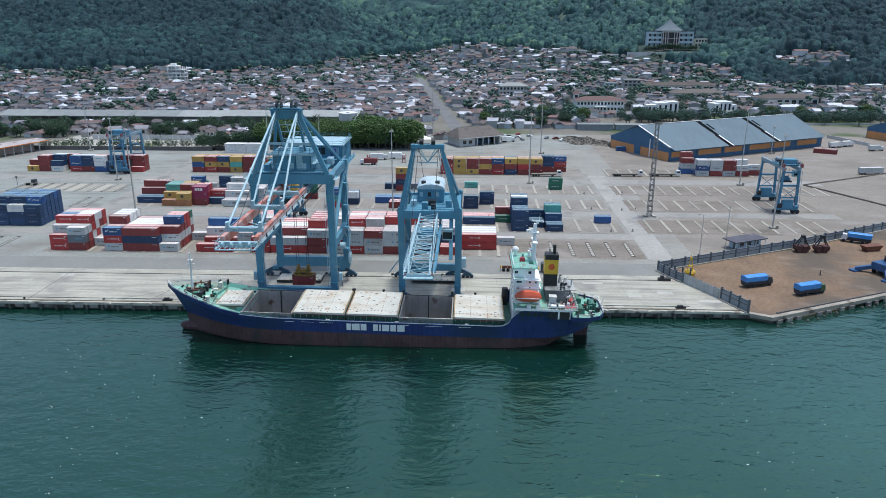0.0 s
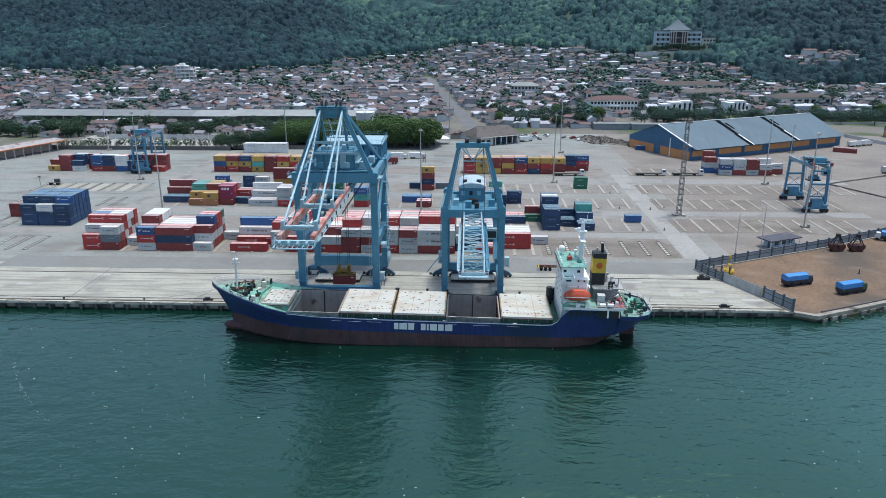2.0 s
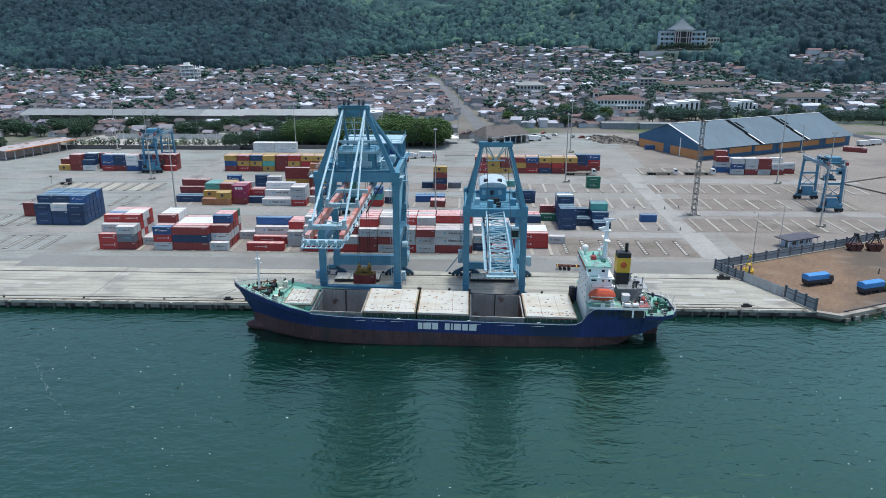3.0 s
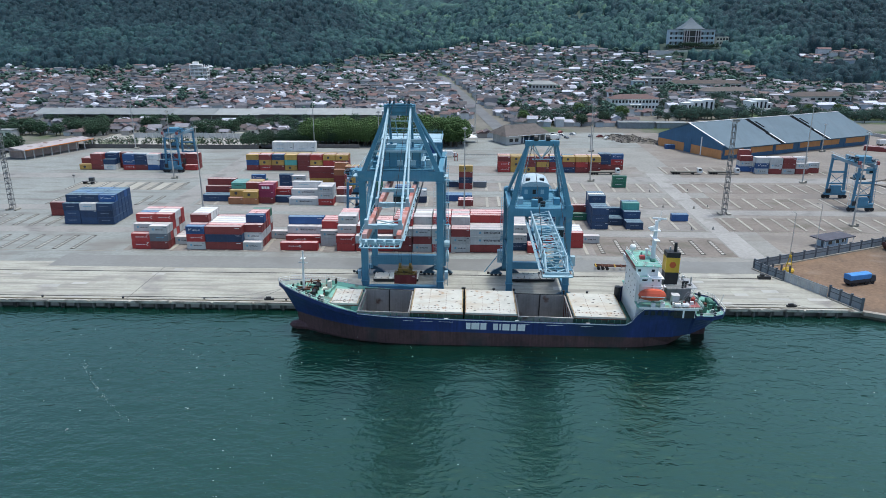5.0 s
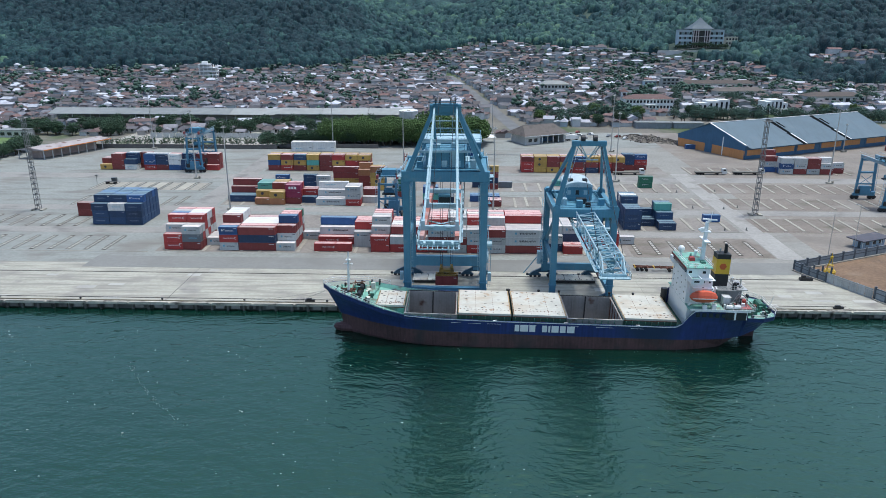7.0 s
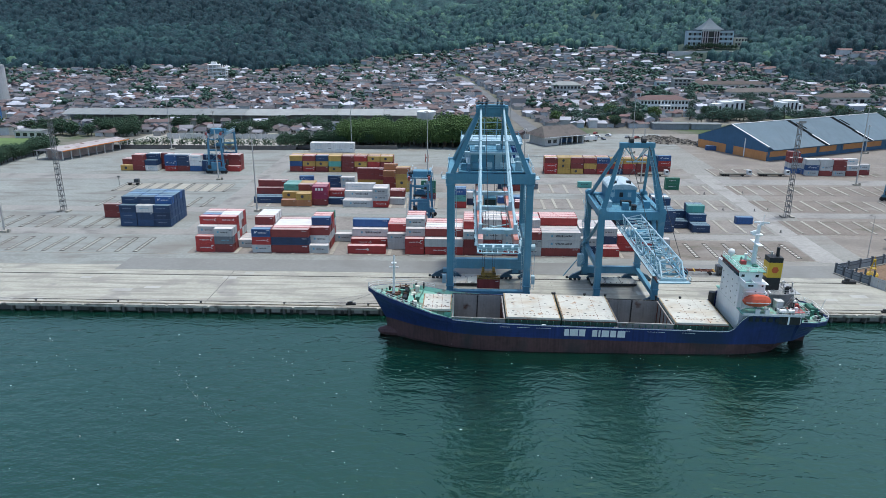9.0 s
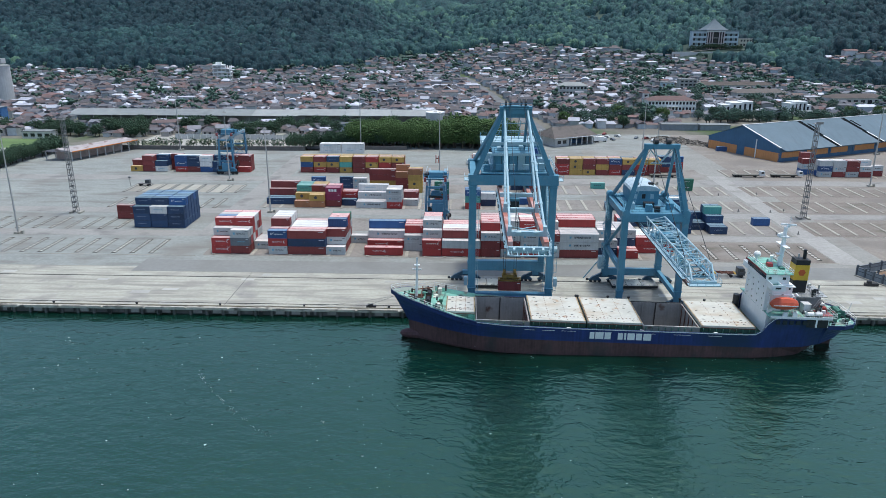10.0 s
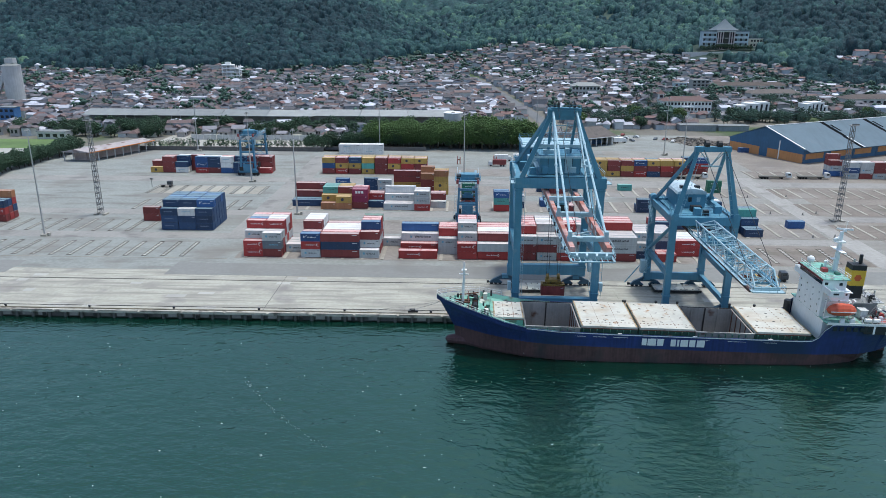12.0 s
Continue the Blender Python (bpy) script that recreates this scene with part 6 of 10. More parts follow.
    s.add(a[:6] + b[:6], [(i, i + 1, 7 + i, 6 + i) for i in range(5)])
    part("hull_side", s, HULLBLUE, ship, "dark blue painted hull sides")
    s = Solid()
    s.loft(lows, closed=False, ends=True)
    part("bottom", s, HULLRED, ship, "weathered red-brown underwater hull")
    bulb = Solid()
    bulb.loft([[(x, r * math.cos(a), -2.0 + r * 1.0 * math.sin(a)) for a in [i * math.pi / 5 for i in range(10)]] for x, r in ((-49.4, 0.2), (-48.9, 0.8), (-47.5, 1.2), (-44, 1.4))])
    part("bulbous_bow", bulb, HULLRED, ship)
    part("rudder", Solid().prism([(50.6, -6), (54.0, -6), (54.4, 2.6), (51.2, 2.2)], 1, -0.35, 0.35), HULLRED, ship)
    # white line under the rail
    line = Solid()
    for p, q in zip(ST[5:15], ST[6:16]):
        line.add([(p[0], -p[3] - 0.03, p[6] - 0.02), (q[0], -q[3] - 0.03, q[6] - 0.02), (q[0], -q[3] - 0.03, q[6] - 0.2), (p[0], -p[3] - 0.03, p[6] - 0.2)], [(0, 1, 2, 3)])
    part("rail_stripe", line, WHITEP, ship)
    for x0, x1 in ((-20, -17.6), (-16, -13), (-11.5, -8.2), (-3, 0), (8, 10), (14, 18), (22, 25)):
        part("draught_mark", Solid().box(x0, -9.23, 3.98, x1, -9.19, 4.05), MARK_W, ship, "thin dashed white line")
    # plain blocks where the owner's lettering stands
    k = 14.0 / 320
    for a_, b_ in ((990, 1014), (1019, 1062), (1068, 1100), (1137, 1163), (1170, 1180), (1187, 1225), (1232, 1262), (1270, 1310)):
        part("lettering_block", Solid().box(-5.0 + (a_ - 990) * k, -9.24, 2.35, -5.0 + (b_ - 990) * k, -9.19, 4.0), MARK_W, ship, "white block of lettering")
    # decks
    d = Solid()
    for x0, x1 in ((-18.9, -18.2), (6.6, 7.4), (20.2, 20.7), (33.0, 36)):
        d.box(x0, -8.9, 3.55, x1, 8.9, 3.75)
    d.box(-33, -7.4, 3.55, -31.2, 7.4, 3.75)
    for sg in (-1, 1):
        d.box(-25.0, sg * 7.4, 3.55, 33.0, sg * 8.75, 3.75).box(-31.2, sg * 7.4, 3.55, -25.0, sg * 8.05, 3.75)
    part("main_deck", d, DECKGRN, ship, "dark green painted main deck")
    fd = Solid()
    pts = [(r[0] + 0.15, r[3] - 0.25, r[6] - 0.95) for r in ST[1:5]]
    for p, q in zip(pts, pts[1:]):
        fd.add([(p[0], -p[1], p[2]), (q[0], -q[1], q[2]), (q[0], q[1], q[2]), (p[0], p[1], p[2])], [(0, 1, 2, 3)])
    fd.add([(-51.2, 0, 8.3), (pts[0][0], -pts[0][1], pts[0][2]), (pts[0][0], pts[0][1], pts[0][2])], [(0, 1, 2)])
    fd.add([(-36, -7.6, 5.4), (-30.8, -8.3, 3.75), (-30.8, 8.3, 3.75), (-36, 7.6, 5.4)], [(0, 1, 2, 3)])
    part("forecastle_deck", fd, DECKMINT, ship, "mint green forecastle deck")
    for side in (-1, 1):
        for k, (p, q) in enumerate(zip(ST[0:6], ST[1:7])):
            a, b = max(p[3] - 0.34, 0.02), q[3] - 0.34
            drop = 0.95
            w = Solid().add([(p[0] + 0.2, side * a, p[6] + 0.03), (q[0] + 0.2, side * b, q[6] + 0.03), (q[0] + 0.2, side * max(b - 0.4, 0.02), q[6] - drop), (p[0] + 0.2, side * max(a - 0.4, 0.01), p[6] - drop),
                             (p[0] + 0.2, side * (a - 0.06), p[6] + 0.03), (q[0] + 0.2, side * (b - 0.06), q[6] + 0.03), (q[0] + 0.2, side * max(b - 0.46, 0.01), q[6] - drop), (p[0] + 0.2, side * max(a - 0.46, 0.0), p[6] - drop)],
                            [(0, 1, 2, 3), (7, 6, 5, 4), (0, 4, 5, 1), (1, 5, 6, 2), (2, 6, 7, 3), (3, 7, 4, 0)])
            part("bulwark_lining", w, CREAM if k < 3 else DECKMINT, ship, "cream inside of the bow bulwark" if k < 3 else "mint green inside of the bow bulwark")
    for i in range(12):
        x = -47 + i * 1.4
        t = min(max((x + 51.7) / 20.0, 0), 1)
        y = 9.0 * (1 - (1 - t) ** 2.2) - 0.5
        z = 9.0 - 4.2 * t ** 1.1
        part("bulwark_stay", Solid().prism([(y, z), (y - 0.7, z - 0.95), (y, z - 0.95)], 0, x, x + 0.12), DECKMINT, ship)
    # hatches: covers, coamings and the two open holds
    def coaming(x0, x1, w, z0, z1, material):
        c = Solid()
        c.box(x0, -w, z0, x1, -w + 0.3, z1).box(x0, w - 0.3, z0, x1, w, z1).box(x0, -w + 0.3, z0, x0 + 0.3, w - 0.3, z1).box(x1 - 0.3, -w + 0.3, z0, x1, w - 0.3, z1)
        part("hatch_coaming", c, material, ship)
        for i in range(int((x1 - x0) / 1.5)):
            x = x0 + 0.5 + i * 1.5
            part("coaming_stay", Solid().prism([(-w, z1 - 0.1), (-w - 0.5, z1 - 0.1), (-w, z0)], 0, x, x + 0.12), DECKGRN, ship)

    EDGERUST = mat("rust-stained cream edge", (0.36, 0.27, 0.15), 0.75, var=0.3, scale=0.6, stain=(0.14, 0.08, 0.04), stain_scale=0.9, stain_at=0.5)

    def cover(x0, x1, w, z, th=0.62):
        c = part("hatch_cover", Solid().box(x0, -w, z - th, x1, w, z), HATCH, ship, "cream-white rust-streaked pontoon hatch cover")
        for i in range(3):
            for j in range(6):
                x, y = x0 + (x1 - x0) * (i + 0.5) / 3 + 0.5 * math.sin(7.0 * i + 3.1 * j + x0), -w + 2 * w * (j + 0.5) / 6
                if (5 * i + 3 * j + int(x0)) % 4:
                    part("lashing_socket", Solid().beam((x - 0.34, y, z + 0.02), (x + 0.22, y + 0.4 * math.cos(j * 2.0 + i), z + 0.02), 0.2, 0.06), STEEL_DARK, c)
        for f in (0.34, 0.67):
            for k in range(12):
                part("rust_fitting", Solid().box(x0 + (x1 - x0) * f - 0.09, -w + 2 * w * (k + 0.5) / 12 - 0.13, z, x0 + (x1 - x0) * f + 0.09, -w + 2 * w * (k + 0.5) / 12 + 0.13, z + 0.03), RUST, c)
        for k in range(14):
            fx = x0 + 0.6 + (x1 - x0 - 1.2) * k / 13
            part("cleat", Solid().box(fx - 0.14, -w + 0.3 * w, z, fx + 0.14, -w + 0.3 * w + 0.22, z + 0.05), RUST, c)
        for xe in (x0, x1 - 0.28):
            part("edge_strip", Solid().box(xe, -w, z, xe + 0.28, w, z + 0.03), EDGERUST, c, "rust-brown edge of the cover")
        part("cover_edge", Solid().box(x0 + 0.02, -w - 0.05, z - th - 0.02, x1 - 0.02, -w, z - th + 0.16), RUST, c)
        return c

    # coaming green darkened, painting the shade under the cover edges; rust stains on top
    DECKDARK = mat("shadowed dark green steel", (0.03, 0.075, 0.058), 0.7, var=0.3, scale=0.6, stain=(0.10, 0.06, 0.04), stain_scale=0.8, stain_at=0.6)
    coaming(-38.2, -31.5, 4.7, 3.7, 5.55, DECKMINT)
    cover(-38.3, -31.4, 4.8, 6.15)
    for x0, x1 in ((-31.2, -18.7), (7.4, 20.4)):
        coaming(x0, x1, 7.5, 3.7, 5.25, HOLD)
        h = Solid()
        h.box(x0, 7.2, -1.5, x1, 7.45, 3.72).box(x0, -7.45, -1.5, x1, -7.2, 3.72).box(x0, -7.2, -1.5, x0 + 0.25, 7.2, 3.72).box(x1 - 0.25, -7.2, -1.5, x1, 7.2, 3.72).box(x0, -7.45, -1.7, x1, 7.45, -1.5)
        part("hold", h, HOLD, ship, "grey open cargo hold")
        for i in range(1, 4):
            x = x0 + (x1 - x0) * i / 4
            part("hold_frame", Solid().box(x - 0.14, 6.95, -1.5, x + 0.14, 7.2, 5.3), STEEL_DARK if i == 2 else HOLD, ship)
        for i in range(5):
            y = -6 + i * 2.9
            part("cell_guide", Solid().box(x1 - 0.45, y - 0.1, -1.5, x1 - 0.2, y + 0.1, 5.2), RUST, ship)
        part("hatch_rim", Solid().box(x0 - 0.1, -7.62, 5.25, x1 + 0.1, -7.3, 5.4), CAPC, ship)
        part("hatch_rim", Solid().box(x0 - 0.1, 7.3, 5.25, x1 + 0.1, 7.62, 5.4), STEEL_DARK, ship)
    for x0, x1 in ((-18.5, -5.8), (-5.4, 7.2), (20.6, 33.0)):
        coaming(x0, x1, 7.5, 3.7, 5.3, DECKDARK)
        cover(x0 + 0.05, x1 - 0.05, 7.55, 5.9)
    for x, y in ((-5.6, 7.8), (-6.0, 7.8), (2, 7.9), (7.2, 7.9), (26, 7.9), (20, 7.9)):
        part("vent_post", Solid().tube((x, y, 3.7), (x, y, 6.3), 0.18, n=7).tube((x, y, 6.0), (x, y, 6.4), 0.35, n=7), STEEL_DARK, ship)
    for i in range(28):
        x = -24 + i * 2.05
        part("bulwark_stay", Solid().box(x, -9.0, 3.7, x + 0.14, -8.6, 4.65), DECKGRN, ship)
        part("bulwark_stay", Solid().box(x, 8.6, 3.7, x + 0.14, 9.0, 4.65), DECKGRN, ship)
    for i in range(11):
        x = -27 + i * 5.6
        part("deck_fitting", Solid().box(x, -8.5, 3.7, x + 0.9, -8.0, 4.5), WHITEP if i % 3 == 0 else STEEL_DARK, ship)
    part("hold_cargo", Solid().box(8.6, -6.9, 3.6, 12.4, -6.3, 4.3), YELLOW, ship, "yellow gear at the edge of the open hold")
    part("hold_cargo", Solid().box(14.4, -6.9, 3.6, 18.6, -6.3, 4.3), YELLOW, ship, "yellow gear at the edge of the open hold")
    # forecastle gear
    part("foremast", Solid().tube((-45.5, 0, 7.2), (-45.5, 0, 17.6), 0.34, 0.2, 8).box(-46.6, -0.1, 14.5, -44.4, 0.1, 14.7).box(-46.1, -0.5, 15.6, -44.9, 0.5, 15.75), WHITEP, ship, "white fore mast")
    for y in (-2.2, 2.2):
        w = part("windlass", Solid().tube((-42.6, y - 1.0, 7.8), (-42.6, y + 1.0, 7.8), 0.5, n=12).box(-43.3, y - 1.2, 6.8, -41.9, y - 1.0, 8.2).box(-43.3, y + 1.0, 6.8, -41.9, y + 1.2, 8.2), STEEL_DARK, ship, "dark anchor windlass")
        part("drum_flange", Solid().tube((-42.6, y + 1.2, 7.8), (-42.6, y + 1.32, 7.8), 0.7, n=14), RUST, w)
        part("windlass_motor", Solid().box(-44.6, y - 0.5, 7.0, -43.5, y + 0.6, 8.0), DECKGRN, w)
    FG = random.Random(52)
    for k in range(30):
        x = FG.uniform(-48.0, -39.6)
        wide = 1.2 + (x + 49.6) * 0.62
        y = FG.uniform(-wide, wide)
        z = 7.9 - 0.12 * (x + 48.0)
        if k % 4 == 0:
            part("deck_gear", Solid().tube((x, y, z - 0.6), (x, y, z + FG.uniform(0.3, 0.9)), FG.uniform(0.12, 0.3), n=8), (STEEL_DARK, DECKGRN)[k % 8 // 4], ship)
        elif k % 4 == 1:
            part("deck_gear", Solid().box(x, y, z - 0.6, x + FG.uniform(0.4, 1.0), y + FG.uniform(0.3, 0.9), z + FG.uniform(0.0, 0.6)), (RUST, DECKGRN, STEEL_DARK)[k % 3], ship)
        elif k % 4 == 2:
            part("rope_coil", Solid().tube((x, y, z - 0.5), (x, y, z - 0.15), FG.uniform(0.35, 0.6), n=10), (CREAM, RUST)[k % 8 // 4], ship)
        else:
            part("vent_head", Solid().tube((x, y, z - 0.6), (x, y, z + 0.5), 0.12, n=6).tube((x, y, z + 0.5), (x, y, z + 0.8), 0.3, n=8), DECKMINT, ship)
    part("gear_frame", Solid().beam((-44.2, -3.6, 9.2), (-44.2, 3.0, 9.2), 0.16).beam((-44.2, -3.6, 7.2), (-44.2, -3.6, 9.2), 0.16).beam((-44.2, 3.0, 7.2), (-44.2, 3.0, 9.2), 0.16).beam((-46.4, 2.0, 8.6), (-41.8, 3.2, 8.9), 0.2), RUST, ship, "rusty frame over the windlass")
    for y in (-4.8, 5.2):
        part("access_hatch", Solid().box(-40.6, y - 0.5, 6.2, -39.6, y + 0.5, 8.0), CREAM, ship, "cream access hatch")
    part("chain_stopper", Solid().box(-47.4, -0.9, 7.6, -43.8, -0.5, 8.0).box(-47.4, 0.5, 7.6, -43.8, 0.9, 8.0), RUST, ship)
    for x, y in ((-48.5, 1.2), (-48.5, -1.2), (-46, 3.2), (-46, -3.2), (-43, 5.2), (-43, -5.2), (-40.5, 6), (-40.5, -6), (-38.6, 6.4)):
        part("mooring_bitt", Solid().tube((x, y - 0.3, 7.0), (x, y - 0.3, 8.3), 0.22, n=7).tube((x, y + 0.4, 7.0), (x, y + 0.4, 8.3), 0.22, n=7), STEEL_DARK, ship)
    part("breakwater", Solid().beam((-38.6, -6.6, 6.4), (-39.4, 0, 6.6), 0.15, 0.8).beam((-39.4, 0, 6.6), (-38.6, 6.6, 6.4), 0.15, 0.8), DECKMINT, ship, "low mint green breakwater plate")
    for side in (-1, 1):
        rail = Solid()
        for lv in (0.55, 1.05):
            for p, q in zip(ST[0:4], ST[1:5]):
                rail.beam((p[0], side * p[3], p[6] + lv), (q[0], side * q[3], q[6] + lv), 0.07)
        for p in ST[0:5]:
            rail.beam((p[0], side * p[3], p[6]), (p[0], side * p[3], p[6] + 1.05), 0.08)
        part("bow_rail", rail, WHITEP, ship)
    # accommodation block
    hs = part("deckhouse", Solid().box(34.9, -7.6, 4.2, 43.0, 7.6, 9.25).box(34.9, -5.4, 9.25, 40.8, 6.4, 15.7), SHIPWHITE, ship, "white accommodation block")
    for f in range(3):
        part("deck_edge", Solid().box(35.6, -5.75, 11.2 + f * 2.0, 41.3, 6.7, 11.33 + f * 2.0), SHIPWHITE, hs)
    for f in range(4):
        for j in range(4):
            y = -4.2 + j * 3.0 + (0.5 if f % 2 else 0)
            part("window", Solid().box(34.84, y - 0.13, 9.9 + f * 1.5, 34.92, y + 0.13, 10.22 + f * 1.5), GLASSDK, hs)
        for j in range(4):
            x = 35.9 + j * 1.4
            if (f + j) % 2 and f != 3:
                continue
            part("window", Solid().box(x - 0.2, -5.45, 10.0 + f * 1.5, x + 0.2, -5.38, 10.45 + f * 1.5), GLASSDK, hs)
    part("side_door", Solid().box(38.9, -5.46, 9.35, 39.6, -5.39, 11.1), DECKMINT, hs, "mint green weather door")
    stairs = Solid().beam((41.3, -5.9, 9.3), (39.2, -5.9, 11.25), 0.6, 0.1).beam((39.0, -5.9, 11.3), (41.2, -5.9, 13.25), 0.6, 0.1)
    part("outside_stair", stairs, SHIPWHITE, hs)
    br = part("bridge", Solid().box(34.5, -5.2, 15.7, 39.8, 6.2, 18.1).box(34.6, -9.1, 15.4, 37.4, 9.1, 15.7), SHIPWHITE, ship, "white wheelhouse with bridge wings")
    part("bridge_window", Solid().box(34.43, -5.0, 16.8, 34.52, 6.0, 17.5).box(35.0, -5.27, 16.8, 35.7, -5.18, 17.4).box(38.2, -5.27, 16.8, 38.9, -5.18, 17.4), GLASSDK, br)
    part("bridge_roof", Solid().box(34.2, -5.6, 18.1, 40.4, 6.6, 18.25), DECKMINT, br, "mint green monkey island deck")
    part("fascia", Solid().box(34.1, -5.65, 17.8, 34.2, 6.65, 18.3), mat("dark red trim", (0.17, 0.035, 0.04), 0.55, var=0.15), br)
    part("wing_bulwark", Solid().box(34.6, -9.1, 15.7, 34.7, -5.2, 16.8).box(34.7, -9.1, 15.7, 37.4, -9.0, 16.8).box(37.3, -9.0, 15.7, 37.4, -5.2, 16.3), SHIPWHITE, br)
    part("wing_bulwark", Solid().box(34.6, 6.2, 15.7, 34.7, 9.1, 16.8).box(34.7, 9.0, 15.7, 37.4, 9.1, 16.8), SHIPWHITE, br)
    part("wing_deck", Solid().box(34.75, -8.95, 15.7, 37.3, -5.25, 15.74), DECKMINT, br, "mint green wing deck")
    part("wing_light", Solid().box(35.2, -9.16, 15.9, 36.4, -9.1, 16.3), STEEL_DARK, br)
    rr = Solid()
    railing(rr, [(34.6, 6.5, 18.25), (34.6, -5.5, 18.25), (40.3, -5.5, 18.25), (40.3, 6.5, 18.25)], h=1.0, step=1.5)
    part("roof_rail", rr, SHIPWHITE, br)
    part("roof_vent", Solid().tube((38.9, 3.6, 18.2), (38.9, 3.6, 19.4), 0.3, n=8).tube((38.9, 3.6, 19.4), (38.9, 3.6, 19.7), 0.45, n=8), SHIPWHITE, br)
    part("compass_stand", Solid().tube((37.2, 1.8, 18.2), (37.2, 1.8, 19.5), 0.35, 0.2, n=8), DECKMINT, br)
    part("skylight", Solid().box(38.6, -2.4, 18.25, 39.6, -1.2, 18.7), DECKGRN, br)
    dome = Solid()
    dome.loft([[(35.5 + 0.85 * math.sin(p) * math.cos(a), 3.9 + 0.85 * math.sin(p) * math.sin(a), 19.9 + 0.85 * math.cos(p)) for a in [i * math.pi / 6 for i in range(12)]] for p in (0.15, 0.7, 1.2, 1.7, 2.3, 2.9)])
    dome.tube((35.5, 3.9, 18.2), (35.5, 3.9, 19.2), 0.25, n=7)
    part("satellite_dome", dome, WHITEP, ship, "white round satellite dome")
    part("deck_locker", Solid().box(36.4, -0.6, 18.25, 37.6, 0.6, 19.1), mat("locker red", (0.42, 0.05, 0.05), 0.5), ship, "red locker on the monkey island")
    m = part("radar_mast", Solid().tube((39.8, 1.0, 18.1), (39.8, 1.0, 27.6), 0.6, 0.42, 8).box(38.4, 0.2, 25.2, 40.8, 1.8, 25.4).box(39.2, -1.6, 23.2, 40.4, 3.6, 23.35).box(38.6, 0.4, 21.0, 39.4, 1.6, 21.15), SHIPWHITE, ship, "white radar mast")
    part("radar_scanner", Solid().beam((37.6, -0.4, 26.1), (39.9, 1.6, 26.1), 0.35, 0.4), SHIPWHITE, m)
    part("radar_scanner", Solid().beam((39.0, 2.0, 28.0), (41.6, -0.2, 28.4), 0.3, 0.35), SHIPWHITE, m)
    part("scanner_drive", Solid().box(38.4, 0.3, 25.4, 39.1, 0.9, 26.0), SHIPWHITE, m)
    part("scanner_drive", Solid().box(40.0, 0.6, 27.6, 40.6, 1.2, 28.1), SHIPWHITE, m)
    part("aerial", Solid().tube((40.6, 1.3, 27.6), (40.8, 1.3, 30.0), 0.06, n=5), SHIPWHITE, m)
    part("aerial", Solid().tube((39.3, 0.4, 25.2), (39.3, 0.4, 27.4), 0.06, n=5), SHIPWHITE, m)
    ml = Solid()
    ladder(ml, (39.8, 0.35, 18.3), (39.8, 0.45, 25.0), 0.5, 0.6)
    part("mast_ladder", ml, SHIPWHITE, m)
    # boat deck, lifeboat and davits
    part("boat_deck", Solid().box(34.9, -9.15, 9.1, 43.0, 9.15, 9.3), DECKMINT, ship, "mint green boat deck")
    part("poop_deck", Solid().box(43.0, -9.15, 9.1, 50.0, 9.15, 9.3), mat("worn grey-green deck", (0.17, 0.24, 0.22), 0.7, var=0.25, scale=0.5, stain=(0.12, 0.10, 0.09), stain_scale=0.5, stain_at=0.55), ship, "worn grey-green poop deck")
    part("deck_band", Solid().box(35.2, -9.28, 8.9, 49.0, -9.14, 9.45), WHITEP, ship, "white fender band along the boat deck")
    for i in range(6):
        part("side_window", Solid().box(36.6 + i * 1.5, -9.26, 7.5, 37.5 + i * 1.5, -9.1, 8.5), GLASSDK, ship)
    # dark plate on the solid hull, painting the shade inside an open gallery
    part("side_opening", Solid().box(43.5, -9.2, 7.0, 48.2, -9.0, 8.8), STEEL_DARK, ship, "dark plate painted as a shaded opening in the stern side")
    part("side_pillar", Solid().box(45.4, -9.26, 7.0, 45.8, -9.1, 8.9), SHIPWHITE, ship)
    part("side_pillar", Solid().box(48.0, -9.1, 7.0, 48.4, -8.9, 8.9), SHIPWHITE, ship)
    boat = Solid()
    L0, L1, cy, cz = 35.0, 41.4, -8.0, 12.0
    rings = []
    for t, w, hlow, hup in ((0, 0.15, 0.1, 0.2), (0.08, 0.75, 0.75, 0.8), (0.25, 1.15, 1.15, 1.35), (0.5, 1.25, 1.25, 1.55), (0.75, 1.15, 1.15, 1.45), (0.92, 0.8, 0.85, 1.0), (1, 0.3, 0.3, 0.3)):
        x = L0 + (L1 - L0) * t
        rings.append([(x, cy + w * a, cz + (hup * b if b > 0 else hlow * b)) for a, b in ((-1, 0), (-0.85, 0.45), (-0.5, 0.95), (0, 1.05), (0.5, 0.95), (0.85, 0.45), (1, 0), (0.8, -0.6), (0.3, -1), (-0.3, -1), (-0.8, -0.6))])
    boat.loft(rings)
    lb = part("lifeboat", boat, ORANGE, ship, "orange enclosed lifeboat in its davits")
    part("rubbing_strip", Solid().box(L0 + 0.4, cy - 1.3, cz - 0.1, L1 - 0.5, cy - 1.2, cz + 0.08), WHITEP, lb)
    for x in (35.4, 41.0):
        part("davit", Solid().beam((x, -6.6, 9.3), (x, -8.6, 10.6), 0.3).beam((x, -6.6, 9.3), (x, -6.9, 14.2), 0.3).beam((x, -6.9, 14.2), (x, -8.0, 14.0), 0.26), WHITEP, ship)
    part("liferaft", Solid().tube((43.6, -8.3, 9.9), (45.0, -8.3, 9.9), 0.45, n=10).tube((45.5, -8.3, 9.9), (46.9, -8.3, 9.9), 0.45, n=10), WHITEP, ship, "white liferaft canisters")
    for x in (38.0, 40.2):
        part("gangway_gear", Solid().box(x, -8.9, 9.3, x + 1.0, -8.5, 10.3), WHITEP, ship)
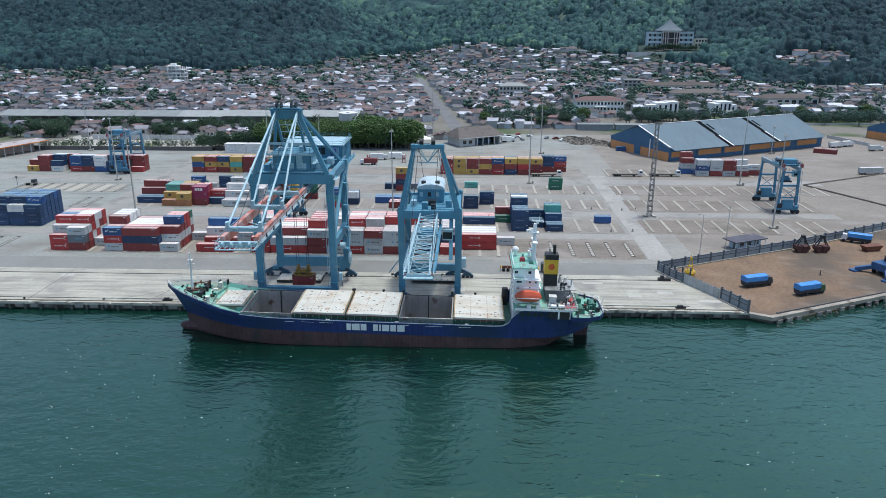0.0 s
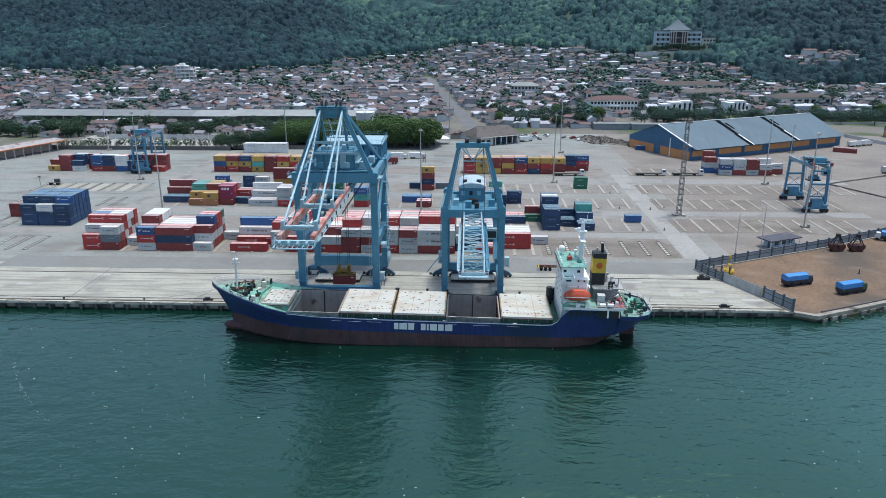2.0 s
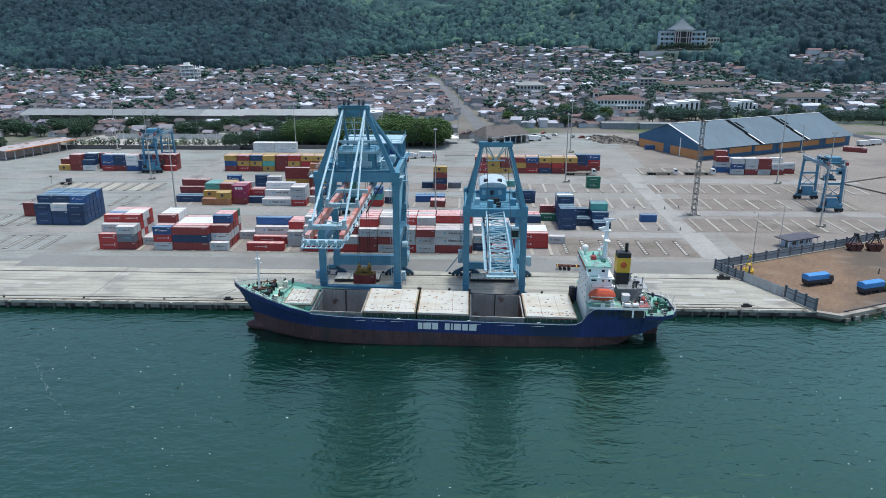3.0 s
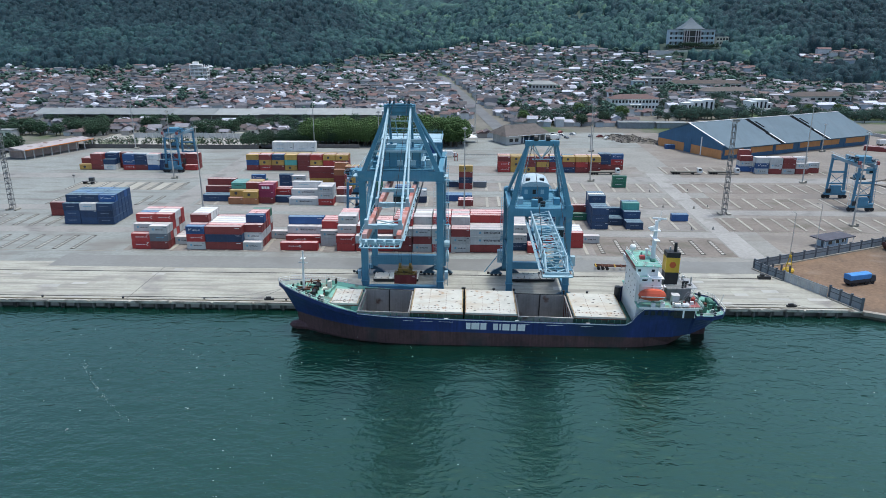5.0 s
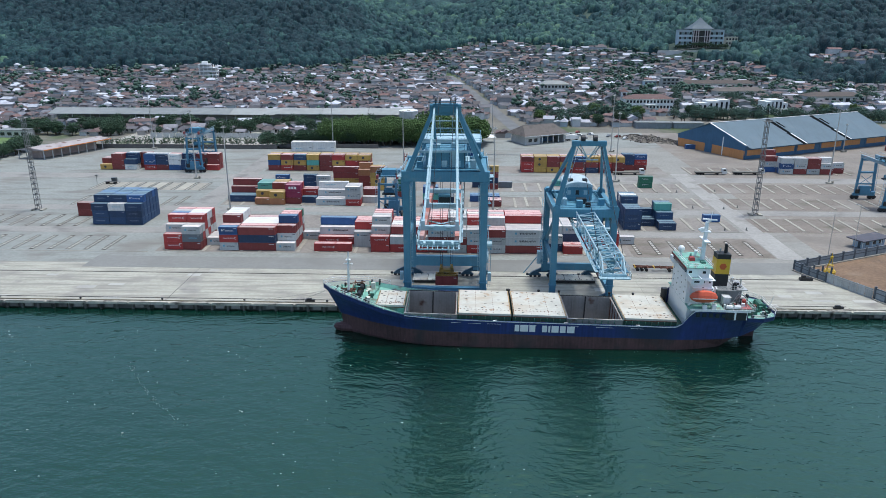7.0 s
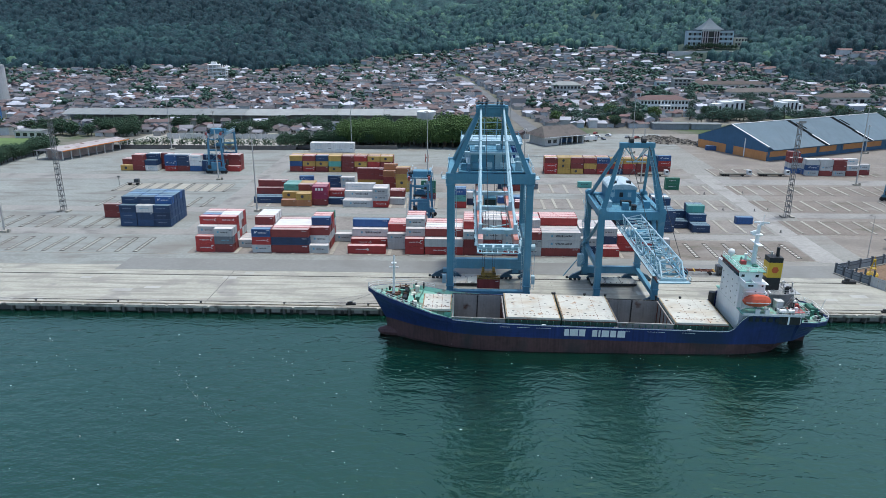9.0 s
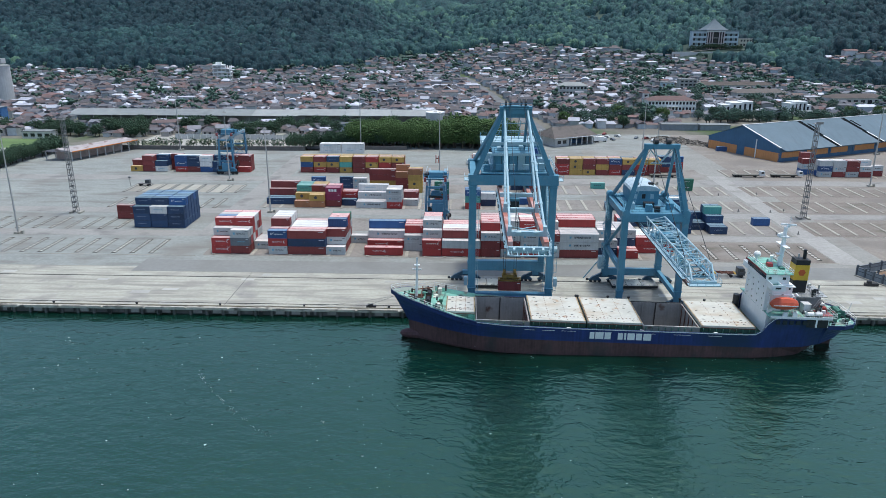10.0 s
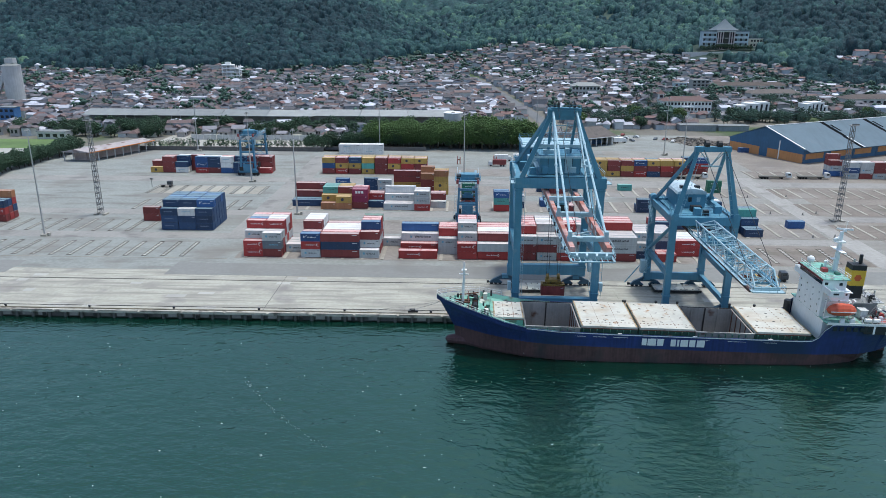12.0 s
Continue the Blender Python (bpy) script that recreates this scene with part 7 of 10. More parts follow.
    # funnel and aft house
    CASING = mat("sooty grey casing", (0.22, 0.23, 0.23), 0.7, var=0.2, scale=0.5, streak=0.15)
    part("engine_casing", Solid().box(43.0, -3.4, 9.3, 48.6, 4.5, 12.2), CASING, ship, "sooty grey engine casing")
    part("casing_roof", Solid().box(42.6, -4.3, 12.2, 47.0, 4.8, 12.4), CASING, ship)
    part("store_house", Solid().box(43.6, -6.2, 9.3, 45.2, -4.4, 11.3).box(43.5, -6.3, 11.3, 45.3, -4.3, 11.42), mat("stained white plate", (0.52, 0.53, 0.52), 0.6, var=0.2, scale=0.6, streak=0.2), ship, "small white store house")
    part("red_deck", Solid().box(46.6, -8.2, 9.3, 49.8, -4.6, 9.42), mat("red deck paint", (0.30, 0.075, 0.07), 0.6, var=0.2, scale=0.6), ship, "faded red deck area")
    for k, (x, y, h) in enumerate(((46.6, 1.5, 14.4), (47.4, -2.6, 13.6), (48.0, 2.4, 13.2), (46.4, -3.6, 14.0))):
        part("vent_pipe", Solid().tube((x, y, 12.0), (x, y, h), 0.24, n=7).tube((x, y, h), (x + 0.5, y - 0.3, h + 0.1), 0.3, n=7), STEEL_DARK if k % 2 else GALV, ship)
    for k in range(5):
        part("winch_gear", Solid().box(50.2 + 1.3 * k, -5.6 + 1.9 * (k % 3), 6.7, 50.8 + 1.3 * k, -4.8 + 1.9 * (k % 3), 7.9), (DECKGRN, STEEL_DARK, RUST)[k % 3], ship)
    part("bow_fender", Solid().tube((33.6, 7.4, 3.7), (33.6, 7.4, 8.2), 0.8, n=12), STEEL_DARK, ship, "black upright tank before the deckhouse")
    fn = part("funnel", Solid().box(42.5, -1.4, 12.4, 45.7, 1.4, 20.4), STEEL_DARK, ship, "black funnel with a yellow band")
    part("funnel_band", Solid().box(42.46, -1.45, 15.5, 45.74, 1.45, 19.2), FUNYEL, fn, "yellow funnel band")
    part("funnel_emblem", Solid().tube((44.1, -1.45, 17.4), (44.1, -1.52, 17.4), 0.85, n=6), mat("emblem red", (0.5, 0.10, 0.03), 0.5), fn, "six-sided red emblem")
    part("exhaust_pipe", Solid().tube((44.8, 0, 20.4), (44.7, 0, 22.6), 0.4, n=8), STEEL_DARK, fn)
    part("exhaust_pipe", Solid().tube((43.6, 0.4, 20.4), (43.6, 0.4, 21.4), 0.22, n=8), GALV, fn)
    part("vent_cowl", Solid().tube((47.2, -2, 9.3), (47.2, -2, 13.6), 0.5, n=8), GALV, ship)
    part("vent_cowl", Solid().tube((47.8, -5.6, 9.3), (47.8, -5.6, 11.2), 0.3, n=8).tube((47.8, -5.6, 11.2), (48.4, -5.8, 11.3), 0.36, n=8), GALV, ship)
    part("hose_reel", Solid().tube((48.9, -5.6, 10.0), (48.9, -3.8, 10.0), 0.6, n=12).box(48.5, -5.8, 9.3, 49.3, -5.6, 10.5).box(48.5, -3.8, 9.3, 49.3, -3.6, 10.5), mat("faded red gear", (0.35, 0.06, 0.05), 0.6), ship, "red deck gear near the stern")
    part("mooring_deck", Solid().prism([(48.9, -8.4), (53.0, -7.6), (55.9, -5.9), (56.9, -3.9), (56.9, 3.9), (55.9, 5.9), (53.0, 7.6), (48.9, 8.4)], 2, 6.4, 6.6), DECKMINT, ship, "mint green mooring deck")
    for x, y in ((51.5, -3.4), (51.5, 3.0), (54.8, 0)):
        part("mooring_winch", Solid().tube((x, y - 1.3, 7.6), (x, y + 1.3, 7.6), 0.75, n=10).box(x - 0.9, y - 1.6, 6.7, x + 0.9, y - 1.3, 8.2).box(x - 0.9, y + 1.3, 6.7, x + 0.9, y + 1.6, 8.2), DECKGRN, ship, "green mooring winch")
    for x, y in ((50.5, -7.2), (54.0, -6.0), (56.2, -2.5), (56.2, 2.5), (54.0, 6.0), (50.5, 7.2)):
        part("mooring_bitt", Solid().tube((x, y - 0.35, 6.7), (x, y - 0.35, 7.7), 0.24, n=7).tube((x, y + 0.35, 6.7), (x, y + 0.35, 7.7), 0.24, n=7), STEEL_DARK, ship)
    st = Solid()
    pts = [(49.0, -8.6), (53.0, -7.8), (56.0, -6.1), (57.1, -4.1), (57.1, 4.1), (56.0, 6.1), (53.0, 7.8), (49, 8.6)]
    for p, q in zip(pts, pts[1:]):
        for lv in (7.4, 7.9):
            st.beam((p[0], p[1], lv), (q[0], q[1], lv), 0.07)
        st.beam((q[0], q[1], 6.9), (q[0], q[1], 7.9), 0.08)
    part("stern_rail", st, WHITEP, ship)
    part("flagstaff", Solid().tube((57.0, 0, 6.6), (57.8, 0, 9.8), 0.06, n=5), WHITEP, ship)
    rl = Solid()
    for lv in (9.85, 10.35):
        rl.beam((43.0, -9.1, lv), (50.0, -9.1, lv), 0.06).beam((50.0, -9.1, lv), (50.0, 9.1, lv), 0.06)
    for i in range(8):
        rl.beam((43 + i, -9.1, 9.3), (43 + i, -9.1, 10.35), 0.06)
    part("deck_rail", rl, WHITEP, ship)
    part("aft_mast", Solid().tube((49.4, 0, 9.3), (49.4, 0, 14.0), 0.18, n=7).box(47.5, -3.5, 12.2, 50.0, 3.5, 12.35), GALV, ship)
    # crowded after deck: pipes, lockers, platforms and stairs
    AG = random.Random(31)
    for k in range(34):
        x, y = AG.uniform(43.2, 49.6), AG.choice((AG.uniform(-8.6, -4.2), AG.uniform(-4.0, 4.0)))
        z = 12.4 if 43.0 < x < 46.6 and -3.4 < y < 4.5 else (12.2 if y > -3.4 and x < 48.6 else 9.3)
        h = AG.uniform(0.6, 1.9)
        if 42.4 < x < 46.1 and -1.7 < y < 2.1 or 43.4 < x < 46.0 and -6.6 < y < -4.2:
            continue
        if k % 3 == 0:
            part("vent_head", Solid().tube((x, y, z), (x, y, z + h), 0.1, n=6).tube((x, y, z + h), (x, y, z + h + 0.3), 0.24, n=7), (WHITEP, GALV, STEEL_DARK)[k % 9 // 3], ship)
        elif k % 3 == 1:
            a = AG.uniform(0, 3.1)
            part("deck_pipe", Solid().tube((x, y, z + 0.25), (x + 1.2 * math.cos(a), y + 1.2 * math.sin(a), z + 0.25), 0.11, n=6).tube((x, y, z), (x, y, z + 0.9), 0.11, n=6), (GALV, STEEL_DARK)[k % 2], ship)
        else:
            part("deck_box", Solid().box(x, y, z, x + AG.uniform(0.4, 0.8), y + AG.uniform(0.3, 0.7), z + h * 0.5), (STEEL_DARK, WHITEP, DECKGRN, GALV)[k % 4], ship)
    pl = Solid()
    for lv in (12.95, 13.45):
        pl.beam((42.7, -4.2, lv), (48.5, -4.2, lv), 0.06).beam((48.5, -4.2, lv), (48.5, 4.4, lv), 0.06)
    for i in range(7):
        pl.beam((42.7 + 0.96 * i, -4.2, 12.3), (42.7 + 0.96 * i, -4.2, 13.45), 0.06)
    part("casing_rail", pl, GALV, ship)
    ds = Solid()
    ladder(ds, (46.4, -4.6, 9.3), (48.0, -4.6, 12.2), 0.6, 0.4)
    part("deck_stair", ds, GALV, ship)
    for k in range(12):
        x, y = AG.uniform(50.2, 55.6), AG.uniform(-5.0, 5.0)
        part("deck_gear", Solid().tube((x, y, 6.6), (x, y, 6.6 + AG.uniform(0.5, 1.4)), AG.uniform(0.15, 0.4), n=8).box(x - 0.4, y + 0.2, 6.6, x + 0.3, y + 0.9, 7.1), (DECKGRN, STEEL_DARK, GALV, DECKGRN)[k % 4], ship)
    return ship


build_ship()
for (x0, y0, z0), (x1, y1) in (((15, -57, 8.6), (-6, -43.2)), ((15.5, -56, 8.4), (-28, -43.2)), ((20, -51, 8.2), (39.3, -43.2)), ((123, -56, 6.0), (151.2, -43.2)), ((122, -52, 6.0), (128.8, -43.2))):
    s = Solid()
    n = 8
    pts = [(x0 + (x1 - x0) * i / n, y0 + (y1 - y0) * i / n, z0 + (0.4 - z0) * i / n - 1.6 * math.sin(math.pi * i / n)) for i in range(n + 1)]
    for p, q in zip(pts, pts[1:]):
        s.tube(p, q, 0.05, n=5)
    solo("mooring_line", s, CAPC, "pale mooring rope from ship to quay", "rope", "mooring lines")


# ---- quay cranes ----
RAIL_S, RAIL_L = -41.9, -21.6


BOGIE = mat("dark blue bogie steel", (0.035, 0.085, 0.125), 0.55, var=0.2, scale=0.8)


def bogie(x, y, parent, mat_):
    b = Solid().prism([(x - 3.4, 1.7), (x + 3.4, 1.7), (x + 0.9, 3.0), (x - 0.9, 3.0)], 1, y - 0.4, y + 0.4)
    o = part("bogie", b, BOGIE, parent, "dark blue wheel bogie on the rail")
    for k in (-2.6, 2.6):
        part("equaliser", Solid().prism([(x + k - 1.9, 0.7), (x + k + 1.9, 0.7), (x + k + 0.6, 1.9), (x + k - 0.6, 1.9)], 1, y - 0.45, y + 0.45), BOGIE, o)
        for d in (-1.2, 0.0, 1.2):
            part("rail_wheel", Solid().tube((x + k + d, y - 0.3, 0.6), (x + k + d, y + 0.3, 0.6), 0.5, n=10), STEEL_DARK, o)
    part("buffer", Solid().box(x - 5.2, y - 0.3, 0.6, x - 4.5, y + 0.3, 1.2), STEEL_DARK, o)
    part("bogie_cover", Solid().box(x - 0.9, y - 0.6, 2.2, x + 0.9, y + 0.6, 3.2), mat_, o)


def truss(s, y0, y1, xa, xb, z0, z1, n, r=0.16, r2=0.1):
    """A four-chord lattice boom along y."""
    for x in (xa, xb):
        for z in (z0, z1):
            s.tube((x, y0, z), (x, y1, z), r, n=6)
    for i in range(n):
        a, b = y0 + (y1 - y0) * i / n, y0 + (y1 - y0) * (i + 1) / n
        for x in (xa, xb):
            s.tube((x, a, z0 if i % 2 else z1), (x, b, z1 if i % 2 else z0), r2, n=5)
            s.tube((x, b, z0), (x, b, z1), r2, n=5)
        for z in (z0, z1):
            s.tube((xa if i % 2 else xb, a, z), (xb if i % 2 else xa, b, z), r2, n=5)
            s.tube((xa, b, z), (xb, b, z), r2, n=5)


BLUE_TANK = mat("deep blue tank paint", (0.02, 0.06, 0.20), 0.4, var=0.1)


def large_crane():
    c = thing("quay_crane", "large light blue ship-to-shore gantry crane with lowered red boom", "crane")
    xl, xr = 34.0, 54.0
    xm = (xl + xr) / 2
    top = 34.6
    for y in (RAIL_S, RAIL_L):
        for x in (xl, xr):
            part("leg", Solid().beam((x, y, 3.0), (x, y, top - 1.6), 1.75, 1.5), CRANE, c)
            bogie(x - 1.5, y, c, CRANE)
            part("leg_flange", Solid().box(x - 1.1, y - 1.0, 5.6, x + 1.1, y + 1.0, 5.85), CRANE, c)
            part("leg_flange", Solid().box(x - 1.1, y - 1.0, top - 2.2, x + 1.1, y + 1.0, top - 1.9), CRANE, c)
        low = 2.6 if y == RAIL_S else 3.4
        part("sill_beam", Solid().box(xl - 1.0, y - 0.8, low, xr + 1.0, y + 0.8, low + (1.7 if y == RAIL_S else 2.9)), CRANE, c)
        part("portal_beam", Solid().box(xl - 1.2, y - 0.85, top - 1.6, xr + 1.2, y + 0.85, top + 1.0), CRANE, c)
    for x in (xl, xr):
        part("side_beam", Solid().box(x - 0.7, RAIL_S + 0.85, top - 1.5, x + 0.7, RAIL_L - 0.85, top + 0.7), CRANE, c)
        part("tie_beam", Solid().box(x - 0.6, RAIL_S + 0.75, 15.0, x + 0.6, RAIL_L - 0.75, 17.1), CRANE, c)
        part("diagonal_brace", Solid().tube((x, RAIL_S + 0.8, 17.2), (x, RAIL_L - 0.8, top - 2.2), 0.55, n=10), CRANE, c)
        part("knee_brace", Solid().beam((x, RAIL_S, 12.4), (x, RAIL_S + 4.5, 15.3), 0.9, 0.7), CRANE, c)
        part("knee_brace", Solid().beam((x, RAIL_L, 12.4), (x, RAIL_L - 4.5, 15.3), 0.9, 0.7), CRANE, c)
    # A-frame
    ax = (41.1, 46.9)
    az, ay = 51.2, RAIL_S - 0.6
    for x0, x1 in ((xl + 0.6, ax[0]), (xr - 0.6, ax[1])):
        part("mast_leg", Solid().beam((x0, RAIL_S, top + 0.9), (x1, ay, az), 1.5, 1.2, 1.0, 0.9), CRANE, c)
        part("back_leg", Solid().beam((x1, ay + 0.6, az), (x0, RAIL_L - 1.0, top + 0.9), 0.8, 0.8), CRANE, c)
        part("mid_leg", Solid().beam((x1, ay + 0.4, az - 1.0), (x1 + (0.3 if x1 < xm else -0.3), RAIL_S + 8.5, top + 0.6), 0.6, 0.6), CRANE, c)
    hd = part("mast_head", Solid().box(ax[0] - 1.0, ay - 0.8, az - 0.6, ax[1] + 1.0, ay + 0.8, az + 1.2).box(ax[0] - 0.2, ay - 1.2, az + 1.2, ax[1] + 0.2, ay + 1.2, az + 1.35), CRANE, c)
    for x in (41.6, 42.7, 45.3, 46.4):
        part("sheave", Solid().tube((x - 0.18, ay, az + 2.0), (x + 0.18, ay, az + 2.0), 0.95, n=14), STEEL_DARK, hd, "dark rope sheave")
    s = Solid()
    railing(s, [(ax[0] - 0.9, ay - 1.3, az + 0.9), (ax[1] + 0.9, ay - 1.3, az + 0.9)])
    s.box(ax[0] - 1.0, ay - 1.4, az + 0.75, ax[1] + 1.0, ay + 1.4, az + 0.9)
    part("head_platform", s, CRANE, c)
    part("cross_tie", Solid().beam((37.8, RAIL_S - 0.3, 43.4), (50.2, RAIL_S - 0.3, 43.4), 0.6).beam((36.9, RAIL_S - 0.2, 40.6), (51.2, RAIL_S - 0.2, 40.6), 0.5), CRANE_LT, c)
    lat = Solid()
    for z, y in ((47.6, ay + 5.2), (45.4, ay + 7.6), (43.2, ay + 10.0)):
        lat.beam((ax[0] - 1.6, y, z), (ax[1] + 1.6, y, z), 0.22)
    for x in (42.4, 45.6):
        lat.beam((x, ay + 4.0, 48.6), (x, ay + 10.4, 42.8), 0.18)
    part("head_lattice", lat, CRANE_LT, c, "pale blue tie frame between the back legs")
    part("mast_gusset", Solid().prism([(ax[0] - 0.6, az - 0.6), (ax[1] + 0.6, az - 0.6), (ax[1] - 0.1, az - 1.5), (ax[0] + 0.1, az - 1.5)], 1, ay - 0.3, ay + 0.3), CRANE, c)
    for x0, x1 in ((xl + 0.6, ax[0]), (xr - 0.6, ax[1])):
        s = Solid()
        o = 1.0 if x0 < xm else -1.0
        ladder(s, (x0 + o, RAIL_S - 0.7, top + 1.2), (x1 + o * 0.4, ay - 0.9, az - 0.8), 0.6, 0.9)
        part("mast_ladder", s, CRANE_LT, c)
    # boom and girders
    for x in (40.8, 47.6):
        part("boom_girder", Solid().box(x - 0.45, -88.0, 30.6, x + 0.45, RAIL_S - 1.0, 32.4), CRANE_RED, c, "faded red boom girder")
        part("rear_girder", Solid().box(x - 0.45, RAIL_S - 1.0, 30.6, x + 0.45, -4.0, 32.4), CRANE_RED if x < 44 else CRANE, c)
        s = Solid()
        o = -0.8 if x < 44 else 0.8
        s.box(x + o - 0.35, -87.8, 31.0, x + o + 0.35, RAIL_S, 31.1)
        railing(s, [(x + o * 1.3, -87.8, 31.1), (x + o * 1.3, RAIL_S, 31.1)], step=3.5)
        part("boom_walkway", s, CRANE_LT, c)
        for y in (-77, -72, -67) if x > 44 else ():
            part("boom_lettering", Solid().box(x - 0.47, y, 31.1, x - 0.44, y + 2.2, 32.0), MARK_W, c)
    part("cable_tray", Solid().box(40.1, -88.0, 30.6, 40.3, RAIL_S, 31.3), CRANE_LT, c, "pale blue cable tray along the boom")
    for k in range(8):
        part("boom_lamp", Solid().box(39.6, -86 + 5.6 * k, 31.1, 39.85, -85.5 + 5.6 * k, 31.9), STEEL_DARK, c)
        part("boom_lamp", Solid().box(48.5, -84 + 5.6 * k, 31.1, 48.75, -83.5 + 5.6 * k, 31.9), STEEL_DARK, c)
    for y in (-72.0, -58.0):
        part("boom_lace", Solid().tube((41.2, y, 30.9), (47.2, y - 4.0, 30.9), 0.14, n=5), CRANE_LT, c)
        part("boom_lace", Solid().tube((47.2, y, 30.9), (41.2, y - 4.0, 30.9), 0.14, n=5), CRANE_LT, c)
    for y in (-66.0, -84.0, -52.0):
        part("boom_tie", Solid().box(40.3, y - 0.45, 32.4, 48.1, y + 0.45, 33.3), CRANE_LT, c)
        for x in (42.5, 45.9):
            part("sheave_block", Solid().tube((x - 0.5, y - 0.9, 33.3), (x + 0.5, y - 0.9, 33.3), 0.36, n=10), CRANE_LT, c)
    s = Solid()
    s.box(40.4, -88.8, 30.5, 48.0, -88.0, 31.5)
    s.box(40.4, -91.4, 30.55, 48.0, -91.1, 30.75).box(40.1, -91.1, 30.55, 40.5, -86.0, 30.75).box(47.9, -91.1, 30.55, 48.3, -86.0, 30.75)
    for k in range(7):
        s.box(40.9 + k, -91.1, 30.58, 41.05 + k, -88.8, 30.7)
    railing(s, [(40.1, -86.0, 30.7), (40.1, -90.6, 30.7), (41.0, -91.4, 30.7), (47.4, -91.4, 30.7), (48.3, -90.6, 30.7), (48.3, -86.0, 30.7)], step=1.2)
    for k in range(4):
        s.tube((41.2 + 1.8 * k, -89.6, 31.2), (41.6 + 1.8 * k, -89.6, 31.2), 0.55, n=10)
    part("boom_head", s, CRANE_LT, c, "light blue boom tip platform with sheaves")
    for k, (y, z) in enumerate(((-66.0, 33.4), (-84.0, 33.4))):
        for x1, x0 in ((41.3, 40.8), (46.8, 47.6)):
            part("forestay", Solid().tube((x1, ay - 0.5, az + 0.5), (x0, y, z), 0.25, n=8), CRANE_LT, c, "light blue tubular forestay")
            for f in (0.3, 0.55, 0.8):
                a, b = Vector((x1, ay - 0.5, az + 0.5)), Vector((x0, y, z))
                part("stay_collar", Solid().tube(a + (b - a) * f, a + (b - a) * (f + 0.02), 0.36, n=8), CRANE_LT, c)
            part("stay_link", Solid().beam((x0, y, 32.4), (x0, y - 0.2, 34.4), 0.7, 0.9), CRANE_LT, c)
    for x in (42.4, 46.0):
        part("rope", Solid().tube((x, ay, az + 1.8), (x, -83, 33.3), 0.06, n=4), STEEL_DARK, c)
        part("rope", Solid().tube((x, ay, az + 2.2), (x, -8, 39.2), 0.06, n=4), STEEL_DARK, c)
    # machinery house, electrical room on the portal deck
    h = part("machinery_house", Solid().box(36.6, -17.5, 33.4, 53.2, -2.5, 38.7), CRANE, c, "blue sheet-metal machinery house")
    part("house_roof", Solid().prism([(-18.0, 38.7), (-2.0, 38.7), (-2.0, 39.0), (-10, 39.6), (-18.0, 39.0)], 0, 36.2, 53.6), CRANE_LT, h)
    for k in range(4):
        part("house_vent", Solid().box(38.5 + 4 * k, -17.62, 36.2, 40.2 + 4 * k, -17.5, 38.2), CRANE_LT if k == 3 else STEEL_DARK, h)
    for k in range(9):
        part("wall_rib", Solid().box(37.4 + 1.9 * k, -17.66, 33.5, 37.55 + 1.9 * k, -17.5, 38.6), CRANE, h)
    for k in range(7):
        part("wall_rib", Solid().box(36.45, -16.8 + 2.2 * k, 33.5, 36.6, -16.65 + 2.2 * k, 38.6), CRANE, h)
        part("wall_rib", Solid().box(53.2, -16.8 + 2.2 * k, 33.5, 53.35, -16.65 + 2.2 * k, 38.6), CRANE, h)
    part("house_door", Solid().box(50.6, -17.7, 33.5, 51.7, -17.55, 35.7), CRANE_LT, h, "pale blue door")
    part("blue_tank", Solid().tube((51.2, -20.6, 34.0), (51.2, -20.6, 38.6), 0.9, n=12), BLUE_TANK, c, "dark blue upright tank")
    s = Solid()
    railing(s, [(36.4, -17.8, 39.0), (36.4, -2.2, 39.0), (53.4, -2.2, 39.0), (53.4, -17.8, 39.0), (36.4, -17.8, 39.0)])
    part("roof_rail", s, CRANE, h)
    s = Solid()
    railing(s, [(35.4, -2.2, 33.4), (35.4, -19.4, 33.4), (54.4, -19.4, 33.4), (54.4, -2.2, 33.4)])
    s.box(35.2, -19.6, 33.15, 54.6, -2.0, 33.4)
    part("house_platform", s, CRANE, c)
    for k, (x, w) in enumerate(((36.6, 1.6), (50.3, 1.5))):
        part("control_cabinet", Solid().box(x, -40.4, 35.6, x + w, -39.2, 37.6 + 0.5 * k), (CRANE, CRANE_LT)[k], c)
    e = part("electrical_room", Solid().box(39.0, -40.4, 36.1, 49.0, -32.0, 40.6).box(38.7, -40.7, 40.6, 49.3, -31.7, 40.8), CRANE, c, "blue electrical room on the portal deck")
    for k in range(5):
        part("room_panel", Solid().box(39.3 + 1.95 * k, -40.5, 36.4, 40.95 + 1.95 * k, -40.4, 40.2), CRANE_LT if k == 3 else CRANE, e)
        part("room_seam", Solid().box(40.98 + 1.95 * k, -40.47, 36.2, 41.06 + 1.95 * k, -40.4, 40.5), STEEL_DARK, e)
    for k in range(3):
        part("air_unit", Solid().box(39.6 + 3.4 * k, -41.3, 36.6, 41.0 + 3.4 * k, -40.5, 38.0), CRANE_LT if k else CRANE, e)
    part("roof_unit", Solid().box(40.0, -38.6, 40.8, 42.6, -36.4, 41.7).box(45.4, -38.0, 40.8, 46.6, -36.6, 42.0), CRANE_LT, e)
    deck = Solid()
    deck.box(36.0, -42.4, 35.75, 52.4, -31.0, 35.95)
    for x in (38.2, 44.0, 49.8):
        deck.box(x - 0.2, -41.0, 35.95, x + 0.2, -31.6, 36.1)
    railing(deck, [(36.0, -42.3, 35.95), (52.4, -42.3, 35.95)])
    part("room_deck", deck, CRANE, c)
    s = Solid()
